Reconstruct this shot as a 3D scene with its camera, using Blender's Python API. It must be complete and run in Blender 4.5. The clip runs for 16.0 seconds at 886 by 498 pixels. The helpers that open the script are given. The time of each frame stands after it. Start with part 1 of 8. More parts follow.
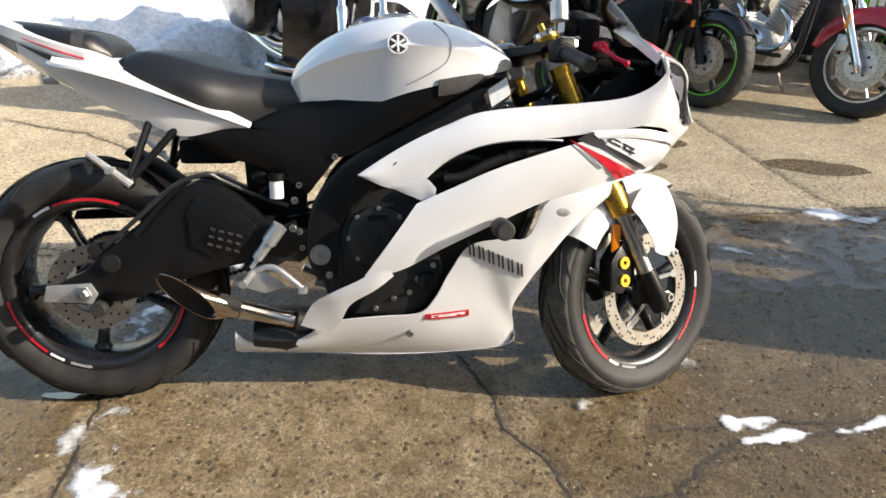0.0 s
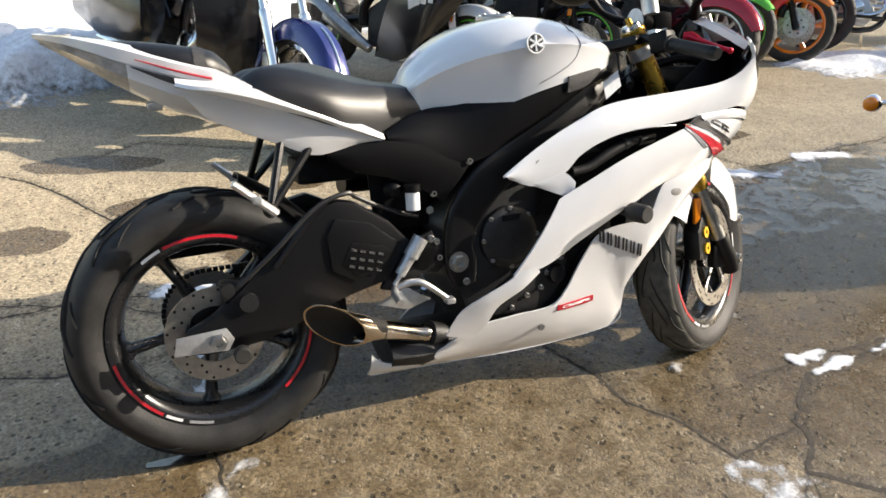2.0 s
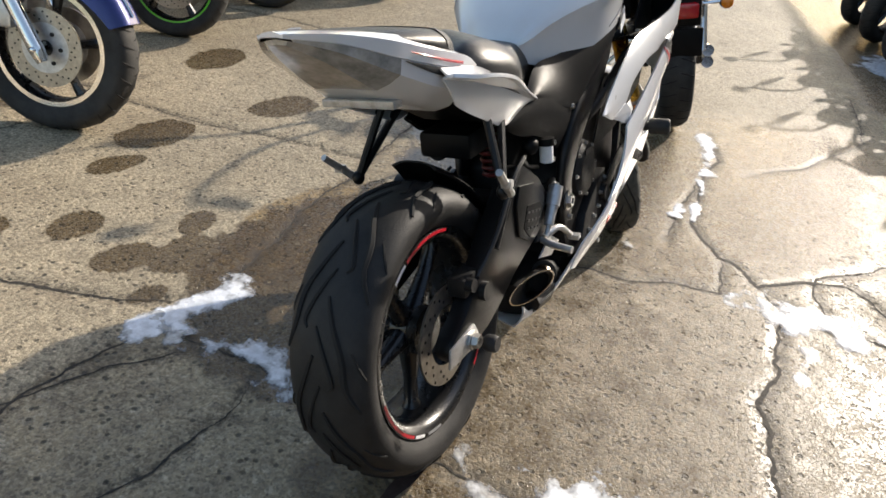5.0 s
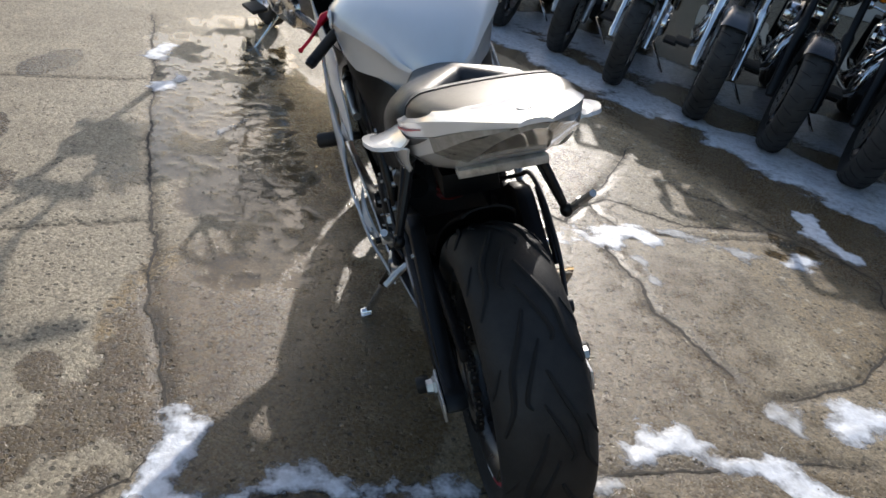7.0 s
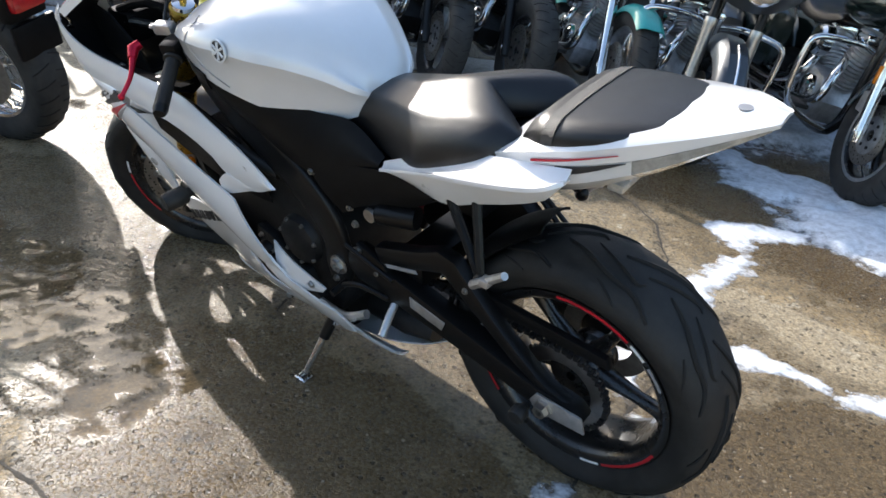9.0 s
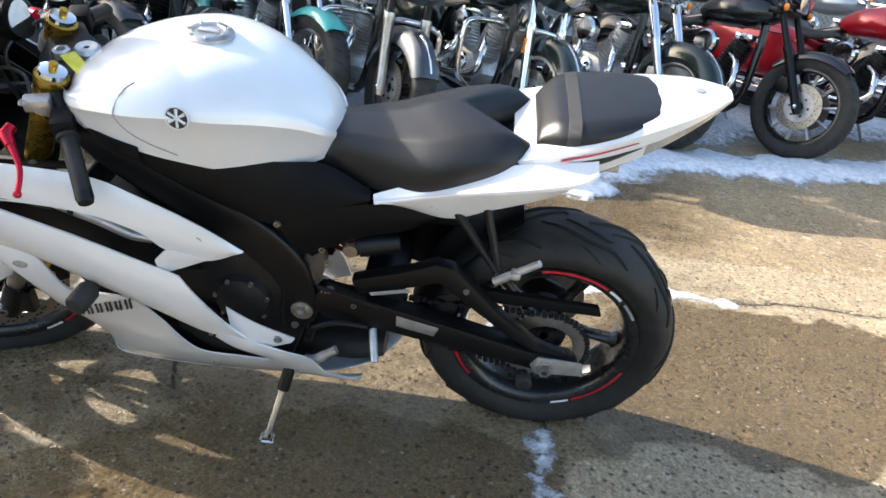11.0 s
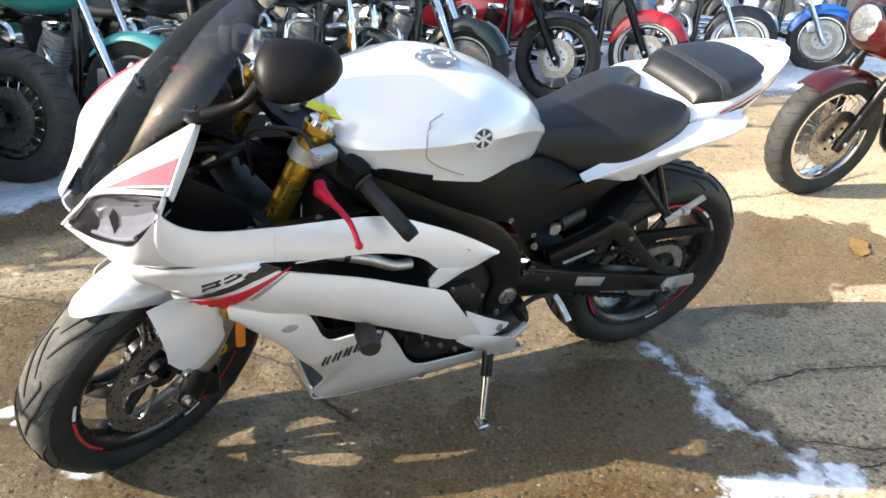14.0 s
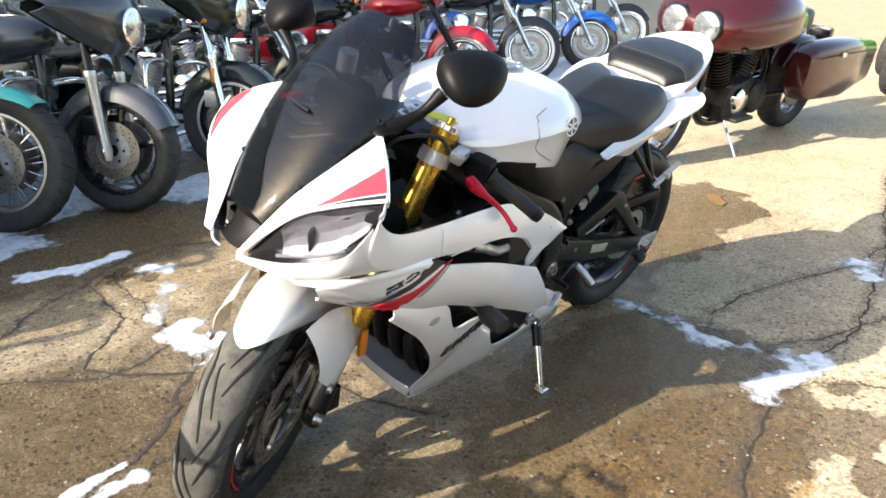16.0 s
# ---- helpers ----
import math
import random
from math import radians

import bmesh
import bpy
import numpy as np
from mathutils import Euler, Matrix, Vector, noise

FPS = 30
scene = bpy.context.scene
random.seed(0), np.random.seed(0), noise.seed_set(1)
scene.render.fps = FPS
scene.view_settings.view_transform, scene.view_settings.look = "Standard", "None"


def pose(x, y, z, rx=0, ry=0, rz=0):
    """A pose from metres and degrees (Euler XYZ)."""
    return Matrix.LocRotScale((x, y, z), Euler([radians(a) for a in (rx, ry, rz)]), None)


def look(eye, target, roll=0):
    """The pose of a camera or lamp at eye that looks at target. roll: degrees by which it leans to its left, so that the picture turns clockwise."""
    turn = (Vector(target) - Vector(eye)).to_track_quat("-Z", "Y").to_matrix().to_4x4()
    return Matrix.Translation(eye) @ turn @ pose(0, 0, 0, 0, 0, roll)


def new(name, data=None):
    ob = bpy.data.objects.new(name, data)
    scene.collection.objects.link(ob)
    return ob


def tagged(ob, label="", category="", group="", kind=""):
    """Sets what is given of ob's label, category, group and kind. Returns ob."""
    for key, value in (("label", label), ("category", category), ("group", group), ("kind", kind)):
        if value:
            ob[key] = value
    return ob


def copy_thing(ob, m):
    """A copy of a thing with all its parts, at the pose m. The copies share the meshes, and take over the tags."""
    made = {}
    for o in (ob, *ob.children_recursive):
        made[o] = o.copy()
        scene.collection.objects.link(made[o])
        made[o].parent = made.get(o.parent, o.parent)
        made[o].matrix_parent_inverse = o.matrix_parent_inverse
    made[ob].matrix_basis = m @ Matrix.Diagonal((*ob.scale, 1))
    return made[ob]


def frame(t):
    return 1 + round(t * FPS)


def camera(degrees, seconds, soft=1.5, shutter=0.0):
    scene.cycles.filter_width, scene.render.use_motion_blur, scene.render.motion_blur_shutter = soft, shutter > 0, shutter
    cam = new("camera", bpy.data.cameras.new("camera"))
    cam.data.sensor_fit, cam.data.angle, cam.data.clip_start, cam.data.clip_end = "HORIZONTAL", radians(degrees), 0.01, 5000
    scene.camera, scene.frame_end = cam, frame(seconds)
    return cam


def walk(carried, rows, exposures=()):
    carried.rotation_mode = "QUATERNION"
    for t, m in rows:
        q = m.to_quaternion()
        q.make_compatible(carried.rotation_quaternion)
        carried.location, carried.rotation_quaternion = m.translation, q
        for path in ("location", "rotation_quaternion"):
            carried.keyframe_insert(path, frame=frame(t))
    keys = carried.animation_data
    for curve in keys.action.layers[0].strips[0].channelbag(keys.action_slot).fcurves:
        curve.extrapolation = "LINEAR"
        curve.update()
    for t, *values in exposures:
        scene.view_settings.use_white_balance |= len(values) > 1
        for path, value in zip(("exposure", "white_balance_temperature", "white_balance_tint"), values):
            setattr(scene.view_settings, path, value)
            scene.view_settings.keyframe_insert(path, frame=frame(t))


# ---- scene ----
cam = camera(63.0, 16.0, soft=1.6)
PATH = [
    (0, look((0.734, -1.673, 1.269), (0.901, 0.112, 0.365), 1.5)),
    (0.5, look((0.568, -1.580, 1.274), (0.849, 0.210, 0.407), 1.0)),
    (1, look((0.370, -1.564, 1.265), (0.746, 0.206, 0.396), 2.0)),
    (1.5, look((0.115, -1.605, 1.275), (0.700, 0.112, 0.415), 1.9)),
    (2, look((-0.085, -1.478, 1.261), (0.635, 0.166, 0.360), 2.1)),
    (2.5, look((-0.280, -1.339, 1.272), (0.581, 0.211, 0.328), 2.8)),
    (3, look((-0.550, -1.249, 1.268), (0.573, 0.147, 0.361), 4.6)),
    (3.5, look((-0.750, -1.120, 1.266), (0.547, 0.108, 0.347), 4.9)),
    (4, look((-0.896, -0.917, 1.275), (0.487, 0.177, 0.315), 4.8)),
    (4.2, look((-0.948, -0.836, 1.270), (0.469, 0.200, 0.295), 5.6)),
    (6.3, look((-1.259, 0.193, 1.312), (0.466, 0.131, 0.286), 9.1)),
    (6.5, look((-1.230, 0.318, 1.285), (0.500, 0.120, 0.285), 9.0)),
    (7, look((-1.146, 0.585, 1.265), (0.546, 0.109, 0.294), 8.7)),
    (7.5, look((-1.112, 0.861, 1.233), (0.441, 0.059, 0.244), 7.7)),
    (8, look((-0.918, 1.043, 1.196), (0.481, -0.004, 0.206), 6.9)),
    (8.5, look((-0.651, 1.162, 1.206), (0.590, -0.100, 0.257), 7.1)),
    (9, look((-0.484, 1.329, 1.209), (0.555, -0.123, 0.289), 7.4)),
    (9.2, look((-0.429, 1.398, 1.214), (0.513, -0.112, 0.285), 7.4)),
    (11.3, look((0.369, 1.711, 1.210), (0.360, -0.125, 0.395), 5.5)),
    (11.5, look((0.460, 1.695, 1.203), (0.456, -0.139, 0.387), 4.6)),
    (12, look((0.685, 1.626, 1.201), (0.607, -0.195, 0.359), 4.5)),
    (12.5, look((0.912, 1.644, 1.190), (0.653, -0.150, 0.325), 4.7)),
    (13, look((1.140, 1.721, 1.201), (0.671, -0.019, 0.317), 4.4)),
    (13.5, look((1.322, 1.697, 1.187), (0.709, -0.026, 0.357), 3.2)),
    (14, look((1.470, 1.663, 1.208), (0.648, 0.015, 0.409), 1.7)),
    (14.5, look((1.666, 1.671, 1.200), (0.611, 0.145, 0.430), 0.4)),
    (15, look((1.862, 1.658, 1.201), (0.711, 0.225, 0.395), -0.8)),
    (15.5, look((2.012, 1.528, 1.187), (0.775, 0.135, 0.439), -1.9)),
    (16, look((2.183, 1.383, 1.192), (0.845, 0.076, 0.459), -1.0)),
]
walk(cam, PATH, [(0.0, 0.96, 6800, 10), (2.5, 0.98, 6800, 10), (4.2, 0.92, 6800, 10), (6.3, 0.08, 6250, 12), (8.0, 0.72, 6150, 10), (9.2, 1.14, 6150, 10), (11.3, 1.66, 6450, 10), (12.5, 1.66, 6450, 10), (14.0, 1.60, 6600, 10), (16.0, 1.50, 6700, 10)])

# ---- world and sun ----
SUN_DIR = Vector((0.869, -0.257, 0.423)).normalized()
world = bpy.data.worlds.new("sky")
scene.world = world
world.use_nodes = True
wn = world.node_tree
sky = wn.nodes.new("ShaderNodeTexSky")
sky.sky_type = "NISHITA"
sky.sun_disc = False
sky.sun_elevation = math.asin(SUN_DIR.z)
sky.sun_rotation = math.atan2(SUN_DIR.x, SUN_DIR.y)
sky.air_density = 1.2
sky.dust_density = 2.5
wn.nodes["Background"].inputs["Strength"].default_value = 0.15
wn.links.new(sky.outputs["Color"], wn.nodes["Background"].inputs["Color"])
sun = new("sun", bpy.data.lights.new("sun", "SUN"))
sun.data.energy = 4.5
sun.data.angle = radians(0.55)
sun.data.color = (1.0, 0.92, 0.81)
sun.rotation_euler = SUN_DIR.to_track_quat("Z", "Y").to_euler()

# ---- materials ----
def material(name, color, rough=0.5, metal=0.0, var=0.0, scale=20.0, bump=0.0, bump_scale=200.0, coat=0.0, spec=0.5, color2=None, rough_var=0.0, rand=0.0):
    """A principled surface with two scales of variation in colour, roughness and relief."""
    m = bpy.data.materials.new(name)
    m.use_nodes = True
    nt = m.node_tree
    b = nt.nodes["Principled BSDF"]
    b.inputs["Roughness"].default_value = rough
    b.inputs["Metallic"].default_value = metal
    b.inputs["Coat Weight"].default_value = coat
    b.inputs["Coat Roughness"].default_value = 0.06
    b.inputs["Specular IOR Level"].default_value = spec
    b.inputs["Base Color"].default_value = (*color, 1)
    geo = nt.nodes.new("ShaderNodeTexCoord")
    if var or rough_var or color2:
        n1 = nt.nodes.new("ShaderNodeTexNoise")
        n1.inputs["Scale"].default_value = scale
        n1.inputs["Detail"].default_value = 6
        n1.inputs["Roughness"].default_value = 0.65
        nt.links.new(geo.outputs["Object"], n1.inputs["Vector"])
        mix = nt.nodes.new("ShaderNodeMix")
        mix.data_type = "RGBA"
        c2 = color2 or tuple(max(0.0, c * (1 - var)) for c in color)
        mix.inputs["A"].default_value = (*color, 1)
        mix.inputs["B"].default_value = (*c2, 1)
        ramp = nt.nodes.new("ShaderNodeMapRange")
        ramp.inputs["From Min"].default_value = 0.38
        ramp.inputs["From Max"].default_value = 0.66
        nt.links.new(n1.outputs["Fac"], ramp.inputs["Value"])
        nt.links.new(ramp.outputs["Result"], mix.inputs["Factor"])
        nt.links.new(mix.outputs["Result"], b.inputs["Base Color"])
        if rough_var:
            rr = nt.nodes.new("ShaderNodeMapRange")
            rr.inputs["To Min"].default_value = max(0.02, rough - rough_var)
            rr.inputs["To Max"].default_value = rough + rough_var
            nt.links.new(n1.outputs["Fac"], rr.inputs["Value"])
            nt.links.new(rr.outputs["Result"], b.inputs["Roughness"])
    if bump:
        n2 = nt.nodes.new("ShaderNodeTexNoise")
        n2.inputs["Scale"].default_value = bump_scale
        n2.inputs["Detail"].default_value = 4
        nt.links.new(geo.outputs["Object"], n2.inputs["Vector"])
        bp = nt.nodes.new("ShaderNodeBump")
        bp.inputs["Strength"].default_value = bump
        bp.inputs["Distance"].default_value = 0.002
        nt.links.new(n2.outputs["Fac"], bp.inputs["Height"])
        nt.links.new(bp.outputs["Normal"], b.inputs["Normal"])
    return m


WHITE = material("pearl_white_paint", (0.74, 0.745, 0.76), 0.30, 0.12, 0.05, 6, coat=1.0, rough_var=0.06)
BLACKP = material("matt_black_plastic", (0.0055, 0.0055, 0.006), 0.46, 0, 0.35, 30, 0.15, 500, rough_var=0.10, spec=0.13)
BLACKG = material("gloss_black_paint", (0.010, 0.010, 0.012), 0.22, 0, 0.3, 15, coat=0.4, rough_var=0.06)
BLACKF = material("satin_black_frame", (0.006, 0.006, 0.0065), 0.34, 0.0, 0.3, 18, 0.2, 350, rough_var=0.1, spec=0.28)
ENGINE = material("dark_engine_casting", (0.016, 0.016, 0.017), 0.5, 0.3, 0.5, 25, 0.4, 220, rough_var=0.12)
VINYL = material("black_vinyl", (0.011, 0.011, 0.012), 0.36, 0, 0.25, 25, 0.22, 700, rough_var=0.06, spec=0.45)
VINYLG = material("perforated_grip_vinyl", (0.026, 0.026, 0.028), 0.5, 0, 0.3, 40, 0.9, 900)
RUBBER = material("tyre_rubber", (0.014, 0.014, 0.014), 0.58, 0, 0.0, 14, 0.35, 300, spec=0.3, color2=(0.030, 0.029, 0.028), rough_var=0.1)
RUBBERD = material("dusty_tyre_rubber", (0.034, 0.033, 0.031), 0.75, 0, 0.0, 10, 0.4, 260, color2=(0.016, 0.016, 0.015), rough_var=0.08)
RUBBERF = material("worn_front_tread", (0.085, 0.080, 0.066), 0.78, 0, 0.0, 26, 0.5, 240, color2=(0.034, 0.036, 0.032), rough_var=0.08)
GROOVE = material("tread_groove", (0.006, 0.006, 0.006), 0.8, 0, 0.3, 30)
RIMB = material("gloss_black_rim", (0.012, 0.012, 0.013), 0.28, 0.1, 0.3, 25, coat=0.3, rough_var=0.08)
RED = material("red_decal", (0.50, 0.012, 0.025), 0.35, 0, 0.12, 20, coat=0.3)
REDM = material("red_anodised", (0.55, 0.01, 0.035), 0.3, 0.6, 0.15, 30)
REDTRI = material("faded_red_decal", (0.72, 0.05, 0.07), 0.35, 0, 0.1, 10, coat=0.4)
DECALB = material("black_decal", (0.025, 0.025, 0.027), 0.4, 0, 0.2, 30)
DECALG = material("grey_decal", (0.30, 0.30, 0.31), 0.4, 0, 0.15, 30)
DECALW = material("white_decal", (0.78, 0.78, 0.78), 0.4, 0, 0.06, 30)
GOLD = material("gold_anodised", (0.55, 0.33, 0.05), 0.28, 0.9, 0.2, 40, rough_var=0.08)
GOLDW = material("gold_painted", (0.70, 0.42, 0.02), 0.4, 0.3, 0.15, 40)
CHROME = material("polished_chrome", (0.80, 0.80, 0.80), 0.10, 1.0, 0.1, 20, rough_var=0.05)
STEEL = material("brushed_steel", (0.50, 0.49, 0.47), 0.34, 1.0, 0.25, 30, 0.15, 300, rough_var=0.1)
ALU = material("cast_aluminium", (0.60, 0.60, 0.60), 0.40, 0.8, 0.3, 30, 0.3, 250, rough_var=0.1)
EXH = material("bronzed_steel", (0.50, 0.36, 0.22), 0.16, 1.0, 0.0, 9, color2=(0.62, 0.60, 0.57), rough_var=0.06)
SOOT = material("soot", (0.010, 0.009, 0.008), 0.85, 0, 0.3, 40)
DISC = material("brake_disc_steel", (0.42, 0.385, 0.335), 0.34, 0.9, 0.25, 50, 0.2, 300, rough_var=0.1)
AMBER = material("amber_lens", (0.75, 0.22, 0.01), 0.2, 0, 0.1, 40, coat=0.5)
REDLENS = material("red_lens", (0.45, 0.010, 0.012), 0.18, 0, 0.2, 40, coat=0.6)
CLEARL = material("clear_plastic_lens", (0.46, 0.445, 0.42), 0.16, 0.15, 0.45, 35, coat=0.8)
YELLOW = material("yellow_tag", (0.75, 0.65, 0.03), 0.5, 0, 0.1, 40)
CABLE = material("rubber_hose", (0.014, 0.014, 0.014), 0.45, 0, 0.2, 60)
REDSPR = material("red_spring", (0.16, 0.012, 0.012), 0.4, 0.1, 0.2, 40)
PAPER = material("paper_label", (0.72, 0.74, 0.76), 0.6, 0, 0.15, 60)


def glass(name, color, rough=0.03, density=0.5, spec=0.22):
    """A tinted thin sheet: part clear, part dark and glossy."""
    m = bpy.data.materials.new(name)
    m.use_nodes = True
    nt = m.node_tree
    b = nt.nodes["Principled BSDF"]
    b.inputs["Base Color"].default_value = (*color, 1)
    b.inputs["Roughness"].default_value = rough
    b.inputs["Specular IOR Level"].default_value = spec
    tr = nt.nodes.new("ShaderNodeBsdfTransparent")
    tr.inputs["Color"].default_value = (0.75, 0.75, 0.78, 1)
    mx = nt.nodes.new("ShaderNodeMixShader")
    mx.inputs["Fac"].default_value = density
    nt.links.new(tr.outputs["BSDF"], mx.inputs[1])
    nt.links.new(b.outputs["BSDF"], mx.inputs[2])
    nt.links.new(mx.outputs["Shader"], nt.nodes["Material Output"].inputs["Surface"])
    return m


SMOKE = glass("smoked_screen", (0.004, 0.005, 0.007), 0.03, 0.55, 0.6)
LENS = glass("headlight_glass", (0.10, 0.10, 0.11), 0.02, 0.10)
SMOKEL = material("smoked_lamp_window", (0.07, 0.05, 0.045), 0.15, 0, 0.4, 60, coat=0.6)
REFL = material("lamp_reflector", (0.92, 0.93, 0.94), 0.20, 0.25, 0.3, 45, rough_var=0.06)


# ---- mesh helpers ----
def part(name, bm, mat, parent=None, label="", smooth=38, m=None):
    """Links a bmesh as one mesh object, under a thing or a part."""
    if m is not None:
        bmesh.ops.transform(bm, matrix=m, verts=bm.verts)
    bmesh.ops.recalc_face_normals(bm, faces=bm.faces)
    me = bpy.data.meshes.new(name)
    bm.to_mesh(me)
    bm.free()
    if smooth:
        for p in me.polygons:
            p.use_smooth = True
        me.set_sharp_from_angle(angle=radians(smooth))
    if mat:
        me.materials.append(mat)
    ob = new(name, me)
    if parent:
        ob.parent = parent
    if label:
        tagged(ob, label)
    return ob


def V(*a):
    return Vector(a)


def spline(pts, n):
    """n points on a smooth curve through pts (tuples of any length), spaced evenly by index."""
    p = np.array(pts, float)
    k = len(p)
    out = []
    for i in range(n):
        f = i / (n - 1) * (k - 1)
        j = min(int(f), k - 2)
        w = f - j
        a, b, c, d = p[max(j - 1, 0)], p[j], p[j + 1], p[min(j + 2, k - 1)]
        out.append(0.5 * (2 * b + (c - a) * w + (2 * a - 5 * b + 4 * c - d) * w * w + (3 * b - a - 3 * c + d) * w ** 3))
    return np.array(out)


def rings(bm, secs, cap=True, closed=True):
    """Skins rings of points with equal counts."""
    vs = [[bm.verts.new(p) for p in r] for r in secs]
    n = len(vs[0])
    for a, b in zip(vs, vs[1:]):
        for i in range(n if closed else n - 1):
            j = (i + 1) % n
            try:
                bm.faces.new((a[i], a[j], b[j], b[i]))
            except ValueError:
                pass
    if cap and closed:
        bm.faces.new(vs[0][::-1])
        bm.faces.new(vs[-1])
    return vs


def loft(secs, cap=True):
    bm = bmesh.new()
    rings(bm, secs, cap)
    return bm


def tube(pts, r, n=10, steps=0, bm=None, cap=True):
    """A round bar along a curve; r is a number or one number per point."""
    bm = bm or bmesh.new()
    k = len(pts)
    rad = [r] * k if not hasattr(r, "__len__") else list(r)
    if steps:
        q = spline([(*p, w) for p, w in zip(pts, rad)], steps)
        P, rad = [Vector(a[:3]) for a in q], [a[3] for a in q]
    else:
        P = [Vector(p) for p in pts]
    secs = []
    ref = None
    for i, p in enumerate(P):
        d = (P[min(i + 1, len(P) - 1)] - P[max(i - 1, 0)]).normalized()
        if ref is None:
            ref = d.orthogonal().normalized()
        ref = (ref - d * ref.dot(d)).normalized()
        o = d.cross(ref)
        secs.append([p + (ref * math.cos(a) + o * math.sin(a)) * rad[i] for a in (2 * math.pi * j / n for j in range(n))])
    rings(bm, secs, cap)
    return bm


def strip(top, bot, nu=24, nv=6, bulge=0.0, thick=0.004, out=(0, 1, 0), sharp=False):
    """A curved panel between two edge curves, with thickness; bulge pushes its middle along out."""
    T = spline(top, nu)
    B = spline(bot, nu)
    o = np.array(out, float)
    G = np.array([[T[i] * (1 - v) + B[i] * v + o * bulge * 4 * v * (1 - v) for v in np.linspace(0, 1, nv)] for i in range(nu)])
    du = np.gradient(G, axis=0)
    dv = np.gradient(G, axis=1)
    N = np.cross(du, dv)
    L = np.linalg.norm(N, axis=2, keepdims=True)
    N = N / np.maximum(L, 1e-9)
    sgn = np.sign((N * o).sum(axis=2).mean()) or 1
    I = G - N * sgn * thick
    bm = bmesh.new()
    a = [[bm.verts.new(G[i, j]) for j in range(nv)] for i in range(nu)]
    b = [[bm.verts.new(I[i, j]) for j in range(nv)] for i in range(nu)]
    for i in range(nu - 1):
        for j in range(nv - 1):
            bm.faces.new((a[i][j], a[i + 1][j], a[i + 1][j + 1], a[i][j + 1]))
            bm.faces.new((b[i][j], b[i][j + 1], b[i + 1][j + 1], b[i + 1][j]))
    for i in range(nu - 1):
        for j in (0, nv - 1):
            bm.faces.new((a[i][j], b[i][j], b[i + 1][j], a[i + 1][j]))
    for j in range(nv - 1):
        for i in (0, nu - 1):
            bm.faces.new((a[i][j], a[i][j + 1], b[i][j + 1], b[i][j]))
    return bm


def lathe(profile, axis="y", n=40, bm=None, center=(0, 0, 0), closed=True):
    """Turns a closed profile of (radius, along) round an axis."""
    bm = bm or bmesh.new()
    c = Vector(center)
    secs = []
    for j in range(n):
        a = 2 * math.pi * j / n
        ring = []
        for r, h in profile:
            u, w = r * math.cos(a), r * math.sin(a)
            ring.append(c + {"y": V(u, h, w), "x": V(h, u, w), "z": V(u, w, h)}[axis])
        secs.append(ring)
    vs = [[bm.verts.new(p) for p in r] for r in secs]
    k = len(profile)
    for j in range(n):
        a, b = vs[j], vs[(j + 1) % n]
        for i in range(k if closed else k - 1):
            bm.faces.new((a[i], a[(i + 1) % k], b[(i + 1) % k], b[i]))
    return bm


def extrude(outline, y0, y1, bm=None, bevel=0.0, plane="xz"):
    """A plate: an outline in x and z, thick from y0 to y1 (or in y and z along x, or x and y along z)."""
    own = bm is None
    bm = bm or bmesh.new()

    def at(p, h):
        return {"xz": (p[0], h, p[1]), "yz": (h, p[0], p[1]), "xy": (p[0], p[1], h)}[plane]
    a = [bm.verts.new(at(p, y0)) for p in outline]
    b = [bm.verts.new(at(p, y1)) for p in outline]
    fs = [bm.faces.new(a), bm.faces.new(b[::-1])]
    n = len(a)
    for i in range(n):
        bm.faces.new((a[i], b[i], b[(i + 1) % n], a[(i + 1) % n]))
    if bevel and own:
        bmesh.ops.recalc_face_normals(bm, faces=bm.faces)
        bmesh.ops.bevel(bm, geom=[e for e in bm.edges], offset=bevel, segments=2, affect="EDGES", profile=0.6)
    if own:
        bmesh.ops.triangulate(bm, faces=[f for f in bm.faces if len(f.verts) > 4])
    return bm


def box(c, s, bevel=0.004, m=None):
    bm = bmesh.new()
    bmesh.ops.create_cube(bm, size=1, matrix=Matrix.Translation(c) @ Matrix.Diagonal((*s, 1)))
    if bevel:
        bmesh.ops.bevel(bm, geom=list(bm.edges), offset=bevel, segments=2, affect="EDGES", profile=0.6)
    if m is not None:
        bmesh.ops.transform(bm, matrix=m, verts=bm.verts)
    return bm


def ball(c, s, n=16, bm=None):
    bm = bm or bmesh.new()
    bmesh.ops.create_uvsphere(bm, u_segments=n, v_segments=max(6, n // 2 + 2), radius=1, matrix=Matrix.Translation(c) @ Matrix.Diagonal((*s, 1)))
    return bm


def merge(*bms):
    """Joins bmeshes into one."""
    out = bms[0]
    for b in bms[1:]:
        me = bpy.data.meshes.new("tmp")
        b.to_mesh(me)
        b.free()
        out.from_mesh(me)
        bpy.data.meshes.remove(me)
    return out


def bolt(c, r, h, out=1, n=10, axis="y"):
    """A domed hexagon-socket bolt head standing out of a side."""
    k = out
    return lathe([(0.0005, 0), (r * 1.25, 0), (r * 1.25, 0.3 * h * k), (r, 0.35 * h * k), (r * 0.9, h * k), (r * 0.5, h * k), (r * 0.45, 0.4 * h * k), (0.0005, 0.4 * h * k)], axis, n, center=c)

# ---- ground ----
LATT = np.random.RandomState(5).rand(256, 256)


